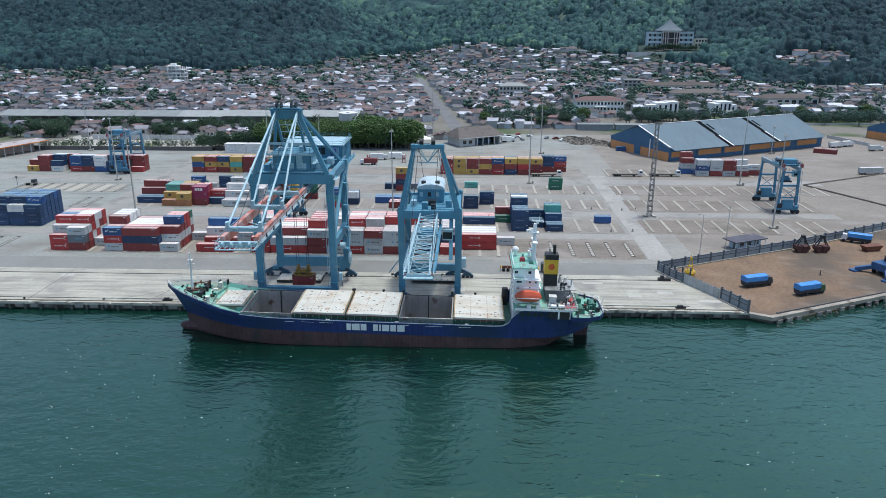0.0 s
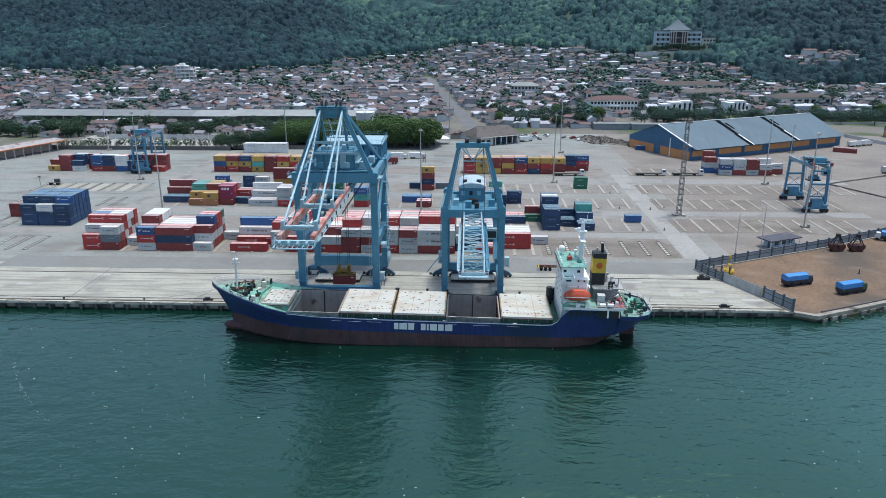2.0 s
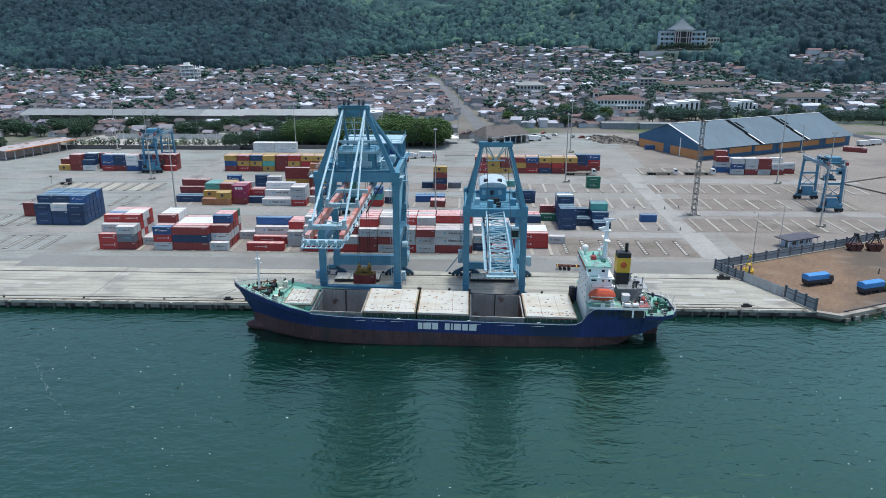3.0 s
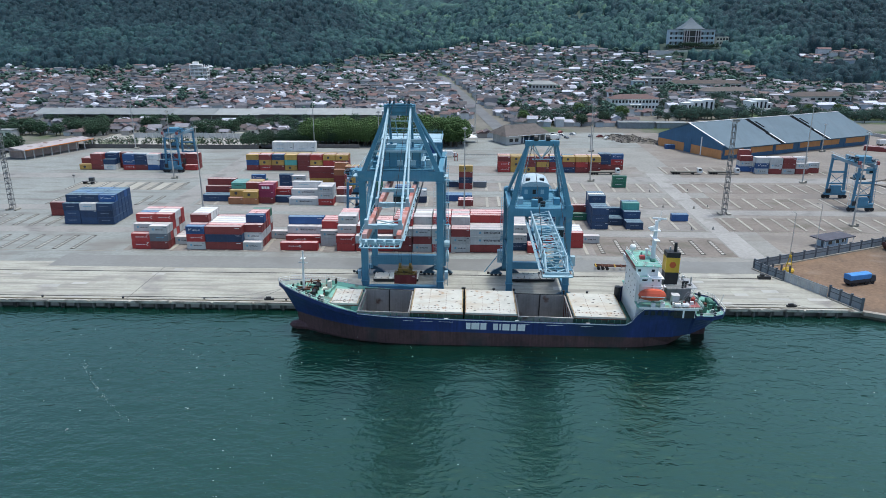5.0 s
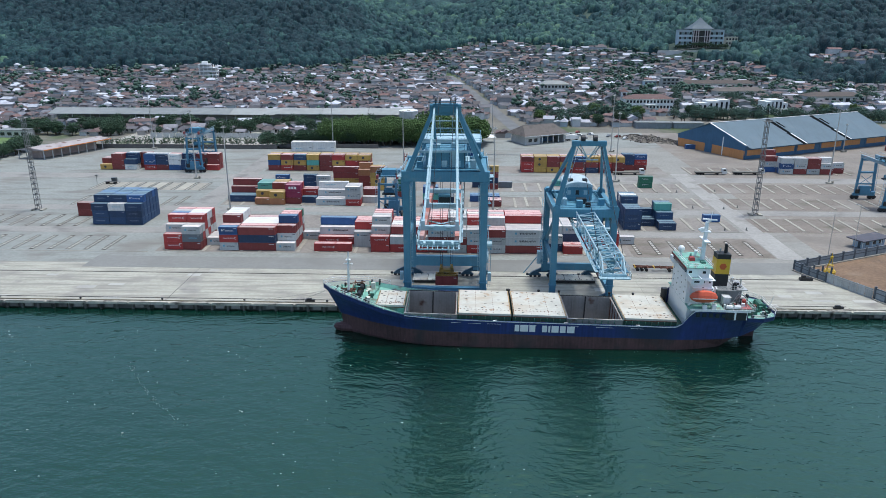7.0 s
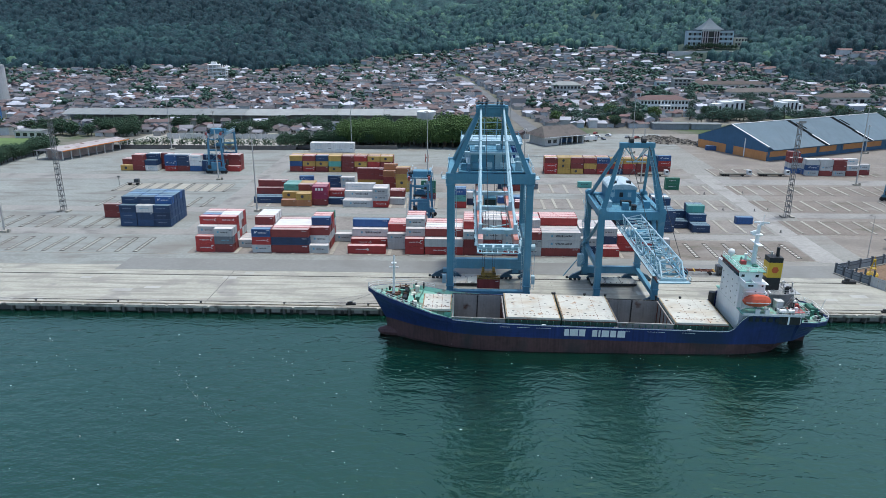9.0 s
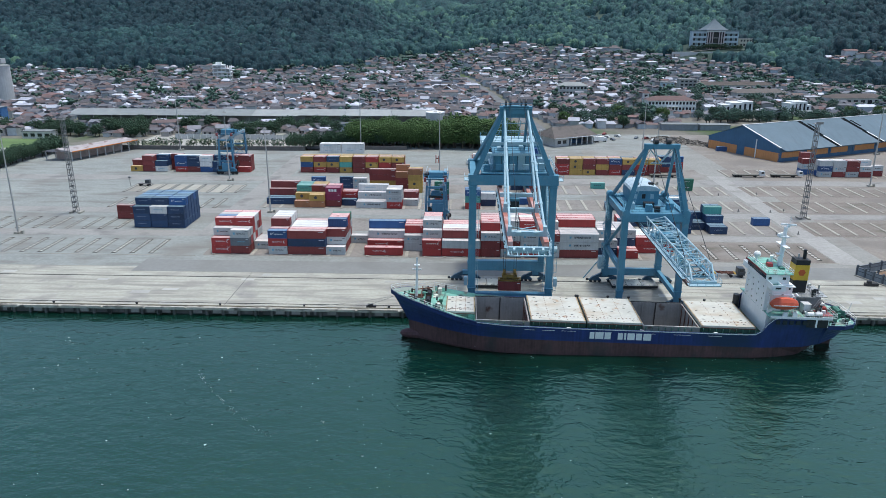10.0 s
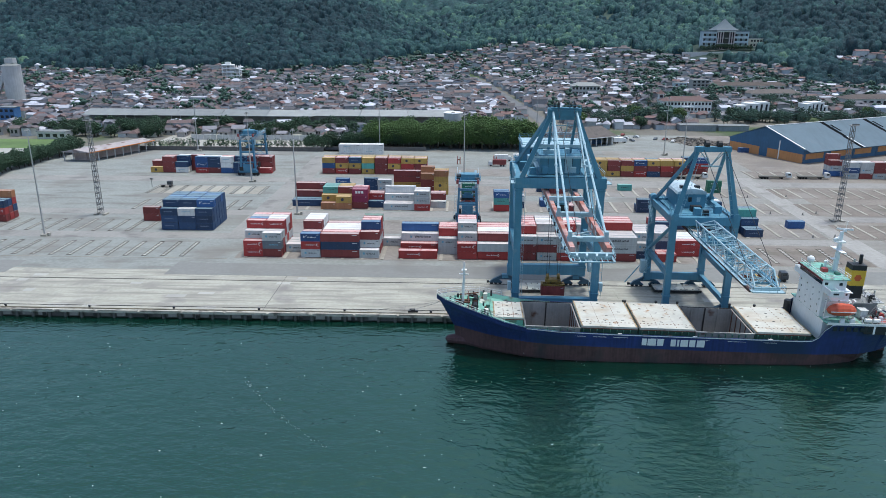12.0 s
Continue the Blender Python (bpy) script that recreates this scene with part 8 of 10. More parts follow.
    railing(s, [(39.2, -40.5, 40.8), (48.8, -40.5, 40.8), (48.8, -32.0, 40.8)])
    part("room_rail", s, CRANE, e)
    s = Solid()
    railing(s, [(36.2, -34.6, 35.4), (52.0, -34.6, 35.4)])
    railing(s, [(33.2, -41, 35.7), (33.2, -22, 35.7)])
    railing(s, [(54.9, -41, 35.7), (54.9, -22, 35.7)])
    part("portal_walkway", s, CRANE_LT, c)
    s = Solid()
    ladder(s, (55.6, RAIL_S + 1, 4), (55.6, RAIL_S + 1, 14))
    for k in range(4):
        z = 8 + 6.4 * k
        for (ya, za), (yb, zb) in (((RAIL_L - 1.4, z), (RAIL_L - 6.3, z + 3.2)), ((RAIL_L - 6.3, z + 3.2), (RAIL_L - 1.4, z + 6.4))):
            f = Solid()
            for x in (55.1, 55.8):
                f.beam((x, ya, za), (x, yb, zb), 0.07, 0.2).beam((x, ya, za + 1.0), (x, yb, zb + 1.0), 0.05)
            for i in range(10):
                t = (i + 0.5) / 10
                f.box(55.1, ya + (yb - ya) * t - 0.12, za + (zb - za) * t, 55.8, ya + (yb - ya) * t + 0.12, za + (zb - za) * t + 0.04)
            part("stair_flight", f, CRANE, c)
        part("stair_landing", Solid().box(54.8, RAIL_L - 7.6, z + 3.1, 56.2, RAIL_L - 6.3, z + 3.2), CRANE, c)
    part("leg_ladder", s, CRANE, c)
    part("cable_reel", Solid().tube((55.2, RAIL_L - 3.0, 7.0), (55.9, RAIL_L - 3.0, 7.0), 1.7, n=18).tube((55.0, RAIL_S + 5, 14.6), (56.4, RAIL_S + 5, 14.6), 0.9, n=12), CRANE_LT, c)
    # corner platforms, leg ladders and cable runs
    for x in (xl - 2.2, xr + 1.0):
        s = Solid().box(x, RAIL_S - 1.6, top - 0.3, x + 1.2, RAIL_S + 2.0, top - 0.15)
        railing(s, [(x, RAIL_S - 1.6, top - 0.15), (x, RAIL_S + 2.0, top - 0.15)], step=1.2)
        railing(s, [(x, RAIL_S - 1.6, top - 0.15), (x + 1.2, RAIL_S - 1.6, top - 0.15)], step=1.2)
        part("corner_platform", s, CRANE_LT, c)
        part("leg_cabinet", Solid().box(x + 0.2, RAIL_S - 0.4, 6.2, x + 1.1, RAIL_S + 0.8, 8.4), CRANE_LT, c)
    for x in (xl + 1.3, xr - 1.3):
        s = Solid()
        ladder(s, (x, RAIL_S - 0.85, 5.0), (x, RAIL_S - 0.85, top - 2.4), 0.5)
        part("front_ladder", s, CRANE_LT, c)
    for x in (38.4, 49.6):
        s = Solid().box(x - 0.5, RAIL_S + 1.0, 37.9, x + 0.5, -34.0, 38.0)
        railing(s, [(x, RAIL_S + 1.0, 38.0), (x, -34.0, 38.0)], step=1.5)
        part("upper_catwalk", s, CRANE_LT, c)
    for k, (x, y, w, d, h_) in enumerate(((37.4, -24.4, 2.0, 2.4, 2.0), (45.6, -24.2, 2.4, 1.8, 1.5), (51.0, -30.0, 1.6, 3.0, 1.8), (40.8, -20.6, 3.2, 1.4, 1.2))):
        part("deck_cabinet", Solid().box(x, y, 35.6, x + w, y + d, 35.6 + h_), (CRANE_LT, STEEL_DARK)[k % 2], c)
    for x in (42.9, 43.6, 44.4, 45.1):
        part("hoist_rope", Solid().tube((x, -36.6, 34.3), (x, -17.5, 36.5), 0.05, n=4), STEEL_DARK, c)
    # trolley, cab and hoist
    part("trolley", Solid().box(40.2, -39.8, 32.4, 48.2, -33.6, 33.2).box(41.4, -38.8, 33.2, 47.0, -34.6, 34.4), CRANE_RED, c, "red trolley on the girders")
    cb = part("driver_cab", Solid().box(42.4, -46.4, 27.6, 45.4, -43.6, 30.4), CRANE, c, "blue driver's cab")
    part("cab_window", Solid().box(42.55, -46.48, 28.0, 45.25, -46.38, 29.9).box(42.34, -46.2, 28.0, 42.42, -43.8, 29.9), GLASSDK, cb)
    part("festoon", Solid().box(48.6, -60, 29.4, 48.9, -8, 29.6), STEEL_DARK, c)
    return c


large_crane()
hung = container(41.2, -37.2, 2.9, 20, "D", 0.99)
hung["label"] = "maroon shipping container hanging from a yellow crane spreader"
OCHRE = mat("dirty ochre paint", (0.24, 0.15, 0.03), 0.6, var=0.25, scale=0.8, stain=(0.08, 0.06, 0.03), stain_scale=0.9, stain_at=0.55)
sp = thing("crane_spreader", "yellow lifting spreader and headblock on ropes over a container", "spreader")
s = Solid().box(41.2, -37.1, 5.52, 47.3, -36.6, 5.95).box(41.2, -35.35, 5.52, 47.3, -34.85, 5.95).box(41.2, -37.1, 5.6, 41.7, -34.85, 6.0).box(46.8, -37.1, 5.6, 47.3, -34.85, 6.0)
part("spreader_frame", s, OCHRE, sp)
s = Solid().box(42.2, -37.0, 6.6, 46.2, -35.0, 7.3).box(42.6, -36.6, 5.95, 43.4, -35.4, 6.6).box(45.0, -36.6, 5.95, 45.8, -35.4, 6.6)
for x in (42.8, 45.6):
    s.tube((x - 0.35, -36.0, 7.9), (x + 0.35, -36.0, 7.9), 0.75, n=12)
part("headblock", s, OCHRE, sp)
for x in (42.5, 43.1, 45.3, 45.9):
    part("hoist_rope", Solid().tube((x, -36.0, 7.9), (x, -36.4, 32.4), 0.05, n=4), STEEL_DARK, sp)


BROWNRAIL = mat("dark red-brown rail paint", (0.085, 0.035, 0.035), 0.65, var=0.25, scale=0.5)


def small_crane():
    c = thing("quay_crane", "smaller blue gantry crane with lattice boom lowered over the ship", "crane")
    xl, xr = 72.4, 87.4
    top = 25.4
    for y in (RAIL_S, RAIL_L):
        for x in (xl, xr):
            part("leg", Solid().beam((x, y, 2.6), (x, y, top - 1.4), 1.6, 1.3), CRANE, c)
            bogie(x, y, c, CRANE)
            part("leg_flange", Solid().box(x - 1.0, y - 0.85, 5.2, x + 1.0, y + 0.85, 5.45), CRANE, c)
        part("portal_beam", Solid().box(xl - 0.9, y - 0.75, top - 1.4, xr + 0.9, y + 0.75, top + 0.7), CRANE, c)
    part("sill_beam", Solid().box(xl - 0.9, RAIL_L - 0.6, 2.4, xr + 0.9, RAIL_L + 0.6, 4.4), CRANE, c)
    for x in (xl, xr):
        part("side_sill", Solid().box(x - 0.5, RAIL_S + 0.7, 2.9, x + 0.5, RAIL_L - 0.7, 4.2), CRANE, c) if x == xr else None
        part("side_beam", Solid().box(x - 0.6, RAIL_S + 0.75, top - 1.3, x + 0.6, RAIL_L - 0.75, top + 0.5), CRANE, c)
        part("tie_beam", Solid().box(x - 0.5, RAIL_S + 0.65, 10.2, x + 0.5, RAIL_L - 0.65, 11.6), CRANE, c)
        part("diagonal_brace", Solid().tube((x, RAIL_L - 0.6, 11.8), (x, RAIL_S + 0.6, top - 1.8), 0.45, n=8), CRANE, c)
        part("outrigger_stay", Solid().tube((x - 0.6, RAIL_L, 8.5), (x - 6.0, RAIL_L, 1.2), 0.14, n=6), CRANE, c) if x == xl else None
    ax = (76.2, 82.9)
    az, ay = 43.2, RAIL_S - 1.2
    for x0, x1 in ((xl + 0.2, ax[0]), (xr - 0.2, ax[1])):
        part("mast_leg", Solid().beam((x0, RAIL_S, top + 0.6), (x1, ay, az), 1.5, 1.3, 0.9, 0.8), CRANE, c)
        part("back_leg", Solid().beam((x1, ay + 0.5, az - 0.4), (x0, RAIL_L - 1.0, top + 0.5), 0.7, 0.7), CRANE, c)
        s = Solid()
        ladder(s, (x0 + (0.9 if x0 < 80 else -0.9), RAIL_S - 0.7, top + 1), (x1 + (0.3 if x0 < 80 else -0.3), ay - 0.7, az - 1))
        part("mast_ladder", s, CRANE_LT, c)
    for x in (xl, xr):
        for y in (RAIL_S, RAIL_L):
            part("portal_knuckle", Solid().tube((x, y - 1.0, top + 0.7), (x, y + 1.0, top + 0.7), 1.0, n=12), CRANE, c)
    for k, (x, y, w, d, h_) in enumerate(((77.8, -40.6, 1.6, 1.6, 2.2), (80.2, -40.2, 1.2, 1.4, 1.6), (74.6, -36.0, 1.4, 2.2, 1.5), (84.0, -37.0, 1.6, 1.6, 1.8), (78.6, -35.0, 2.6, 1.6, 1.4))):
        part("winch_cabinet", Solid().box(x, y, top + 0.2, x + w, y + d, top + 0.2 + h_), (CRANE, STEEL_DARK, CRANE_LT)[k % 3], c)
    s = Solid().box(73.4, -40.9, top + 0.1, 86.4, -33.4, top + 0.2)
    railing(s, [(73.4, -33.4, top + 0.2), (73.4, -40.9, top + 0.2), (86.4, -40.9, top + 0.2), (86.4, -33.4, top + 0.2)])
    part("portal_deck", s, CRANE, c)
    hd = part("mast_head", Solid().box(ax[0] - 0.9, ay - 0.6, az - 0.7, ax[1] + 0.9, ay + 0.6, az + 0.5), CRANE, c)
    for x in (78.0, 81.0):
        part("sheave", Solid().tube((x - 0.5, ay, az + 1.1), (x + 0.5, ay, az + 1.1), 0.85, n=12), STEEL_DARK, hd, "dark rope sheave")
    s = Solid()
    for x0, x1 in ((77.6, 76.6), (81.6, 82.5)):
        s.tube((79.6, ay + 0.5, az - 4.2), (x1, ay, az - 0.6), 0.14, n=5).tube((79.6, ay + 0.5, az - 4.2), (x0, ay - 0.3, az - 0.6), 0.12, n=5)
    s.tube((77.2, ay, az - 4.2), (82.0, ay, az - 4.2), 0.18, n=6)
    part("head_bracing", s, CRANE_LT, c)
    for x in (77.3, 82.3):
        part("backstay_rope", Solid().tube((x, ay, az), (x, -25, 31.4), 0.07, n=4), STEEL_DARK, c)
        part("boom_rope", Solid().tube((x, ay, az), (x, -77, 25.6), 0.07, n=4), STEEL_DARK, c)
    # lattice boom
    s = Solid()
    truss(s, RAIL_S - 0.8, -79.0, 77.5, 82.0, 22.4, 25.4, 11, 0.20, 0.11)
    for x in (77.5, 82.0):
        s.tube((x, -79.0, 25.4), (x, -82.2, 22.5), 0.2, n=6).tube((x, -79.0, 22.4), (x, -82.2, 22.4), 0.22, n=6)
        s.tube((x, -79.0, 25.4), (79.75, -79.0, 22.6), 0.12, n=5).tube((x, -79.0, 22.5), (79.75, -81.2, 22.5), 0.12, n=5)
    part("lattice_boom", s, CRANE_LT, c, "light blue lattice boom")
    for x in (76.9, 82.6):
        part("trolley_rail", Solid().box(x - 0.22, -81.6, 21.6, x + 0.22, -15.0, 22.2), BROWNRAIL, c, "dark red-brown trolley rail under the boom")
    for k in range(6):
        part("boom_frame", Solid().beam((76.6, -47.0 - 6.2 * k, 22.3), (82.9, -47.0 - 6.2 * k, 22.3), 0.3, 0.35), CRANE, c)
    part("boom_trolley", Solid().box(77.0, -52.4, 22.2, 82.5, -49.0, 22.9).box(78.2, -51.8, 22.9, 81.4, -49.6, 23.6), CRANE, c, "blue trolley on the small boom")
    s = Solid()
    truss(s, RAIL_S - 0.8, -14.0, 77.0, 82.5, 22.4, 24.2, 8, 0.22, 0.12)
    part("rear_girder", s, CRANE, c)
    s = Solid().box(76.6, -83.4, 22.1, 82.9, -81.8, 22.3)
    railing(s, [(76.6, -81.8, 22.3), (76.6, -83.4, 22.3), (82.9, -83.4, 22.3), (82.9, -81.8, 22.3)], step=1.4)
    s.box(77.2, -82.4, 22.3, 82.3, -82.0, 22.9)
    part("boom_tip", s, CRANE_LT, c)
    for x in (76.6, 82.9):
        s = Solid().box(x - 0.35, -79.6, 22.3, x + 0.35, RAIL_S, 22.4)
        railing(s, [(x + (-0.35 if x < 80 else 0.35), -79.6, 22.4), (x + (-0.35 if x < 80 else 0.35), RAIL_S, 22.4)], step=3.5)
        part("boom_walkway", s, CRANE_LT if x < 80 else CRANE, c)
    # machinery house with an arched roof
    h = part("machinery_house", Solid().box(76.0, -31.0, 25.6, 83.2, -20.5, 29.3), CRANE, c, "blue machinery house with arched roof")
    arc = [(79.6 + 3.9 * math.cos(a), 29.3 + 1.4 * math.sin(a)) for a in [i * math.pi / 8 for i in range(9)]]
    part("arched_roof", Solid().prism(arc, 1, -31.4, -20.1), mat("bleached blue paint", (0.42, 0.52, 0.57), 0.6, var=0.15, scale=0.5, stain=(0.30, 0.40, 0.46), stain_scale=0.6, stain_at=0.55), h, "pale arched roof")
    for k in range(3):
        part("house_window", Solid().box(76.6 + 2.2 * k, -31.08, 27.2, 77.5 + 2.2 * k, -31.0, 28.4), CRANE_LT if k != 1 else STEEL_DARK, h)
    for x in (77.0, 80.8):
        part("roof_vent", Solid().box(x, -29.5, 30.2, x + 1.2, -28.2, 31.1), STEEL_DARK, h)
    s = Solid()
    railing(s, [(74.0, -18.5, 25.6), (74.0, -32.6, 25.6), (85.0, -32.6, 25.6), (85.0, -18.5, 25.6)])
    s.box(73.8, -32.8, 25.35, 85.2, -18.3, 25.55)
    part("house_platform", s, CRANE, c)
    cb = part("driver_cab", Solid().box(83.4, -44.6, 18.8, 86.0, -42.6, 21.6), CRANE_LT, c, "light blue driver's cab")
    part("cab_window", Solid().box(83.5, -44.68, 19.2, 85.9, -44.58, 21.0), GLASSDK, cb)
    part("boom_hinge", Solid().beam((85.6, RAIL_S + 0.6, top - 1.2), (85.6, -46.5, 14.0), 1.0, 0.8), CRANE, c)
    part("control_box", Solid().box(88.4, RAIL_S - 0.5, 10.5, 89.6, RAIL_S + 1.0, 13.0), CRANE_LT, c)
    part("control_box", Solid().box(xl - 2.4, RAIL_L - 2.6, 5.0, xl - 0.8, RAIL_L - 0.8, 8.6), CRANE_LT, c)
    for k in range(3):
        z = 4.5 + 6.6 * k
        for (ya, za), (yb, zb) in (((RAIL_L - 1, z), (RAIL_L - 6.6, z + 3.3)), ((RAIL_L - 6.6, z + 3.3), (RAIL_L - 1, z + 6.6))):
            f = Solid()
            for x in (xl - 1.7, xl - 1.1):
                f.beam((x, ya, za), (x, yb, zb), 0.07, 0.2).beam((x, ya, za + 1.0), (x, yb, zb + 1.0), 0.05)
            for i in range(10):
                t = (i + 0.5) / 10
                f.box(xl - 1.7, ya + (yb - ya) * t - 0.12, za + (zb - za) * t, xl - 1.1, ya + (yb - ya) * t + 0.12, za + (zb - za) * t + 0.04)
            part("stair_flight", f, CRANE, c)
    return c


small_crane()


PANELG = mat("stained grey panel", (0.52, 0.54, 0.49), 0.7, var=0.18, scale=0.3, stain=(0.17, 0.17, 0.15), stain_scale=0.4, stain_at=0.52)


def ground_cover(x, y, w, d, label):
    o = thing("hatch_cover", label, "hatch cover", pose(x, y, 0.03), "landed hatch covers")
    for k in range(4):
        part("block", Solid().box(0.6 + (w - 1.9) * k / 3, 0.3, 0, 1.3 + (w - 1.9) * k / 3, d - 0.3, 0.32), BEAMC, o)
    part("frame", Solid().box(0, 0, 0.32, w, d, 0.95), STEEL_DARK, o, "dark rusty side plates")
    for k in range(3):
        part("panel", Solid().box(0.1 + w * k / 3, 0.1, 0.95, w * (k + 1) / 3 - 0.08, d - 0.1, 1.04), PANELG if k == 1 else HATCH, o, "stained pale panel")
    for k in range(8):
        part("socket", Solid().box(0.5 + (w - 1.3) * k / 7, 0.4, 1.04, 0.8 + (w - 1.3) * k / 7, 0.7, 1.14), STEEL_DARK, o)
        part("socket", Solid().box(0.5 + (w - 1.3) * k / 7, d - 0.8, 1.04, 0.8 + (w - 1.3) * k / 7, d - 0.5, 1.14), STEEL_DARK, o)


ground_cover(34.2, -28.2, 13.0, 5.6, "landed pontoon hatch cover with stained pale panels under the crane")
ground_cover(73.7, -27.0, 12.8, 5.4, "landed pontoon hatch cover with stained pale panels on blocks")


# ---- yard gantries ----
RTG_GIRDER = mat("worn pale gantry girder", (0.22, 0.33, 0.40), 0.6, var=0.18, scale=0.5, stain=(0.34, 0.24, 0.22), stain_scale=0.5, stain_at=0.55)
RED_CAP = mat("dull red cap", (0.24, 0.06, 0.06), 0.6, var=0.2)
def yard_gantry(x, y, span, base=8.2, h=17.4):
    """A rubber-tyred gantry astride a block; it spans along y."""
    g = thing("yard_gantry", "blue rubber-tyred gantry crane astride container stacks", "gantry crane", pose(x, y, 0), "yard gantry cranes")
    for yy in (0.0, span):
        part("sill", Solid().box(-0.4, yy - 0.5, 1.5, base + 0.4, yy + 0.5, 2.5), RTGBLUE, g)
        for k in (-0.3, 1.4, base - 1.4, base + 0.3):
            part("wheel", Solid().tube((k, yy - 0.4, 0.85), (k, yy + 0.4, 0.85), 0.85, n=14), BLACK, g, "black tyre")
        for k in (0.6, base - 0.6):
            part("leg", Solid().beam((k, yy, 2.5), (k + (0.6 if k < 2 else -0.6), yy, h), 0.9, 0.75), RTGBLUE, g)
        part("engine_box", Solid().box(2.0, yy - 1.1, 2.5, base - 2.0, yy + 0.7, 5.6), RTGBLUE, g)
        part("leg_brace", Solid().beam((1.1, yy, h - 0.8), (base - 1.1, yy, h - 0.8), 0.5, 0.6), RTGBLUE, g)
    for k in (1.2, base - 1.2):
        part("girder", Solid().box(k - 0.4, -0.9, h, k + 0.4, span + 0.9, h + 1.3), RTG_GIRDER, g, "pale worn gantry girder")
    part("trolley", Solid().box(0.4, 2.4, h + 1.3, base - 0.4, 8.0, h + 1.8), RTGBLUE, g)
    part("machinery_box", Solid().box(1.8, 2.8, h + 1.8, base - 1.4, 6.4, h + 3.8), CRANE, g, "blue machinery box with ribbed sides")
    for a, b, d in ((1.4, 7.0, 1.2), (base - 2.2, 7.2, 0.9), (base - 1.6, 3.0, 1.6)):
        part("hoist_drum", Solid().tube((a, b, h + 2.3), (a + d, b, h + 2.3), 0.5, n=10), STEEL_DARK, g, "dark hoist drum")
    for a in (0.3, base - 0.3):
        part("trolley_rail", Solid().box(a - 0.05, -0.9, h + 2.3, a + 0.05, span + 0.9, h + 2.4), CRANE_LT, g)
    cb = part("cab", Solid().box(base - 2.6, 1.2, h - 2.8, base - 0.6, 3.2, h - 0.3), CRANE_LT, g, "pale driver's cab")
    part("cab_window", Solid().box(base - 2.5, 1.12, h - 2.3, base - 0.7, 1.2, h - 0.8), GLASSDK, cb)
    part("spreader", Solid().box(1.6, 4.0, h - 5.6, base - 1.6, 6.4, h - 5.1), STEEL_DARK, g, "dark spreader on ropes")
    for a, b in ((2.4, 4.4), (base - 2.4, 6.0)):
        part("rope", Solid().tube((a, b, h - 5.1), (a, b, h + 1.4), 0.06, n=4), STEEL_DARK, g)
    s = Solid()
    ladder(s, (-0.5, 0.5, 2.5), (0.2, 0.5, h))
    railing(s, [(0.2, -0.8, h + 1.3), (base - 0.2, -0.8, h + 1.3)])
    part("access_ladder", s, CRANE_LT, g)
    for yy in (0.0, span):
        part("leg_tie", Solid().tube((1.2, yy, 6.0), (base - 1.2, yy, 10.5), 0.12, n=5), RTGBLUE, g)
        part("leg_tie", Solid().tube((base - 1.2, yy, 6.0), (1.2, yy, 10.5), 0.12, n=5), RTGBLUE, g)
    for k in (0.2, base - 1.0):
        part("red_cap", Solid().box(k, -1.0, h + 1.3, k + 0.8, 0.2, h + 2.6), RED_CAP, g, "dull red end cap on the girder")
    for yy in (0.0, span):
        part("portal_tie", Solid().box(0.9, yy - 0.35, 11.0, base - 0.9, yy + 0.35, 11.7), RTGBLUE, g)
        part("portal_tie", Solid().box(0.9, yy - 0.3, 6.2, base - 0.9, yy + 0.3, 6.7), RTGBLUE, g)
        part("power_pack", Solid().box(0.3, yy - 1.0, 2.5, 1.9, yy + 0.6, 4.2), STEEL_DARK, g, "dark power pack on the sill")
        part("fuel_tank", Solid().tube((base - 1.8, yy - 0.9, 3.1), (base - 0.1, yy - 0.9, 3.1), 0.5, n=10), RTGBLUE, g)
        st = Solid()
        ladder(st, (base + 0.1, yy - 0.6, 2.5), (base - 0.5, yy - 0.6, h), 0.6, 0.8)
        part("leg_ladder", st, RTGBLUE, g)
    s = Solid()
    s.box(-0.3, 1.6, h + 1.8, base + 0.3, 8.8, h + 1.9)
    railing(s, [(-0.3, 1.6, h + 1.9), (base + 0.3, 1.6, h + 1.9), (base + 0.3, 8.8, h + 1.9), (-0.3, 8.8, h + 1.9), (-0.3, 1.6, h + 1.9)], 1.1, 1.6)
    part("trolley_walkway", s, RTGBLUE, g)
    for a, b, w, d, t in ((0.2, 2.0, 1.2, 1.6, 1.7), (base - 1.2, 5.0, 1.0, 2.4, 1.5), (0.4, 6.6, 1.6, 1.4, 1.1), (3.0, 6.8, 2.4, 1.2, 1.6)):
        part("trolley_cabinet", Solid().box(a, b, h + 1.9, a + w, b + d, h + 1.9 + t), STEEL_DARK if a < 1 else RTGBLUE, g)
    part("head_block", Solid().box(2.2, 4.4, h - 4.9, base - 2.2, 6.0, h - 3.9).box(2.8, 4.8, h - 3.9, base - 2.8, 5.6, h - 3.2), RTGBLUE, g, "blue head block above the spreader")
    part("cable_reel", Solid().tube((base + 0.3, 3.0, 5.0), (base + 0.75, 3.0, 5.0), 1.5, n=16), STEEL_DARK, g, "dark cable reel")
    part("reel_arm", Solid().beam((base - 0.4, 0.2, 4.2), (base + 0.4, 3.0, 5.0), 0.25), RTGBLUE, g)
    part("warning_band", Solid().box(0.9, -0.95, h + 0.1, 1.3, -0.9, h + 1.2), CRANE_RED, g)
    return g


yard_gantry(212.3, 58.2, 21.6)
yard_gantry(-87.6, 122.4, 21.6)
yard_gantry(17.5, 26.2, 21.6)


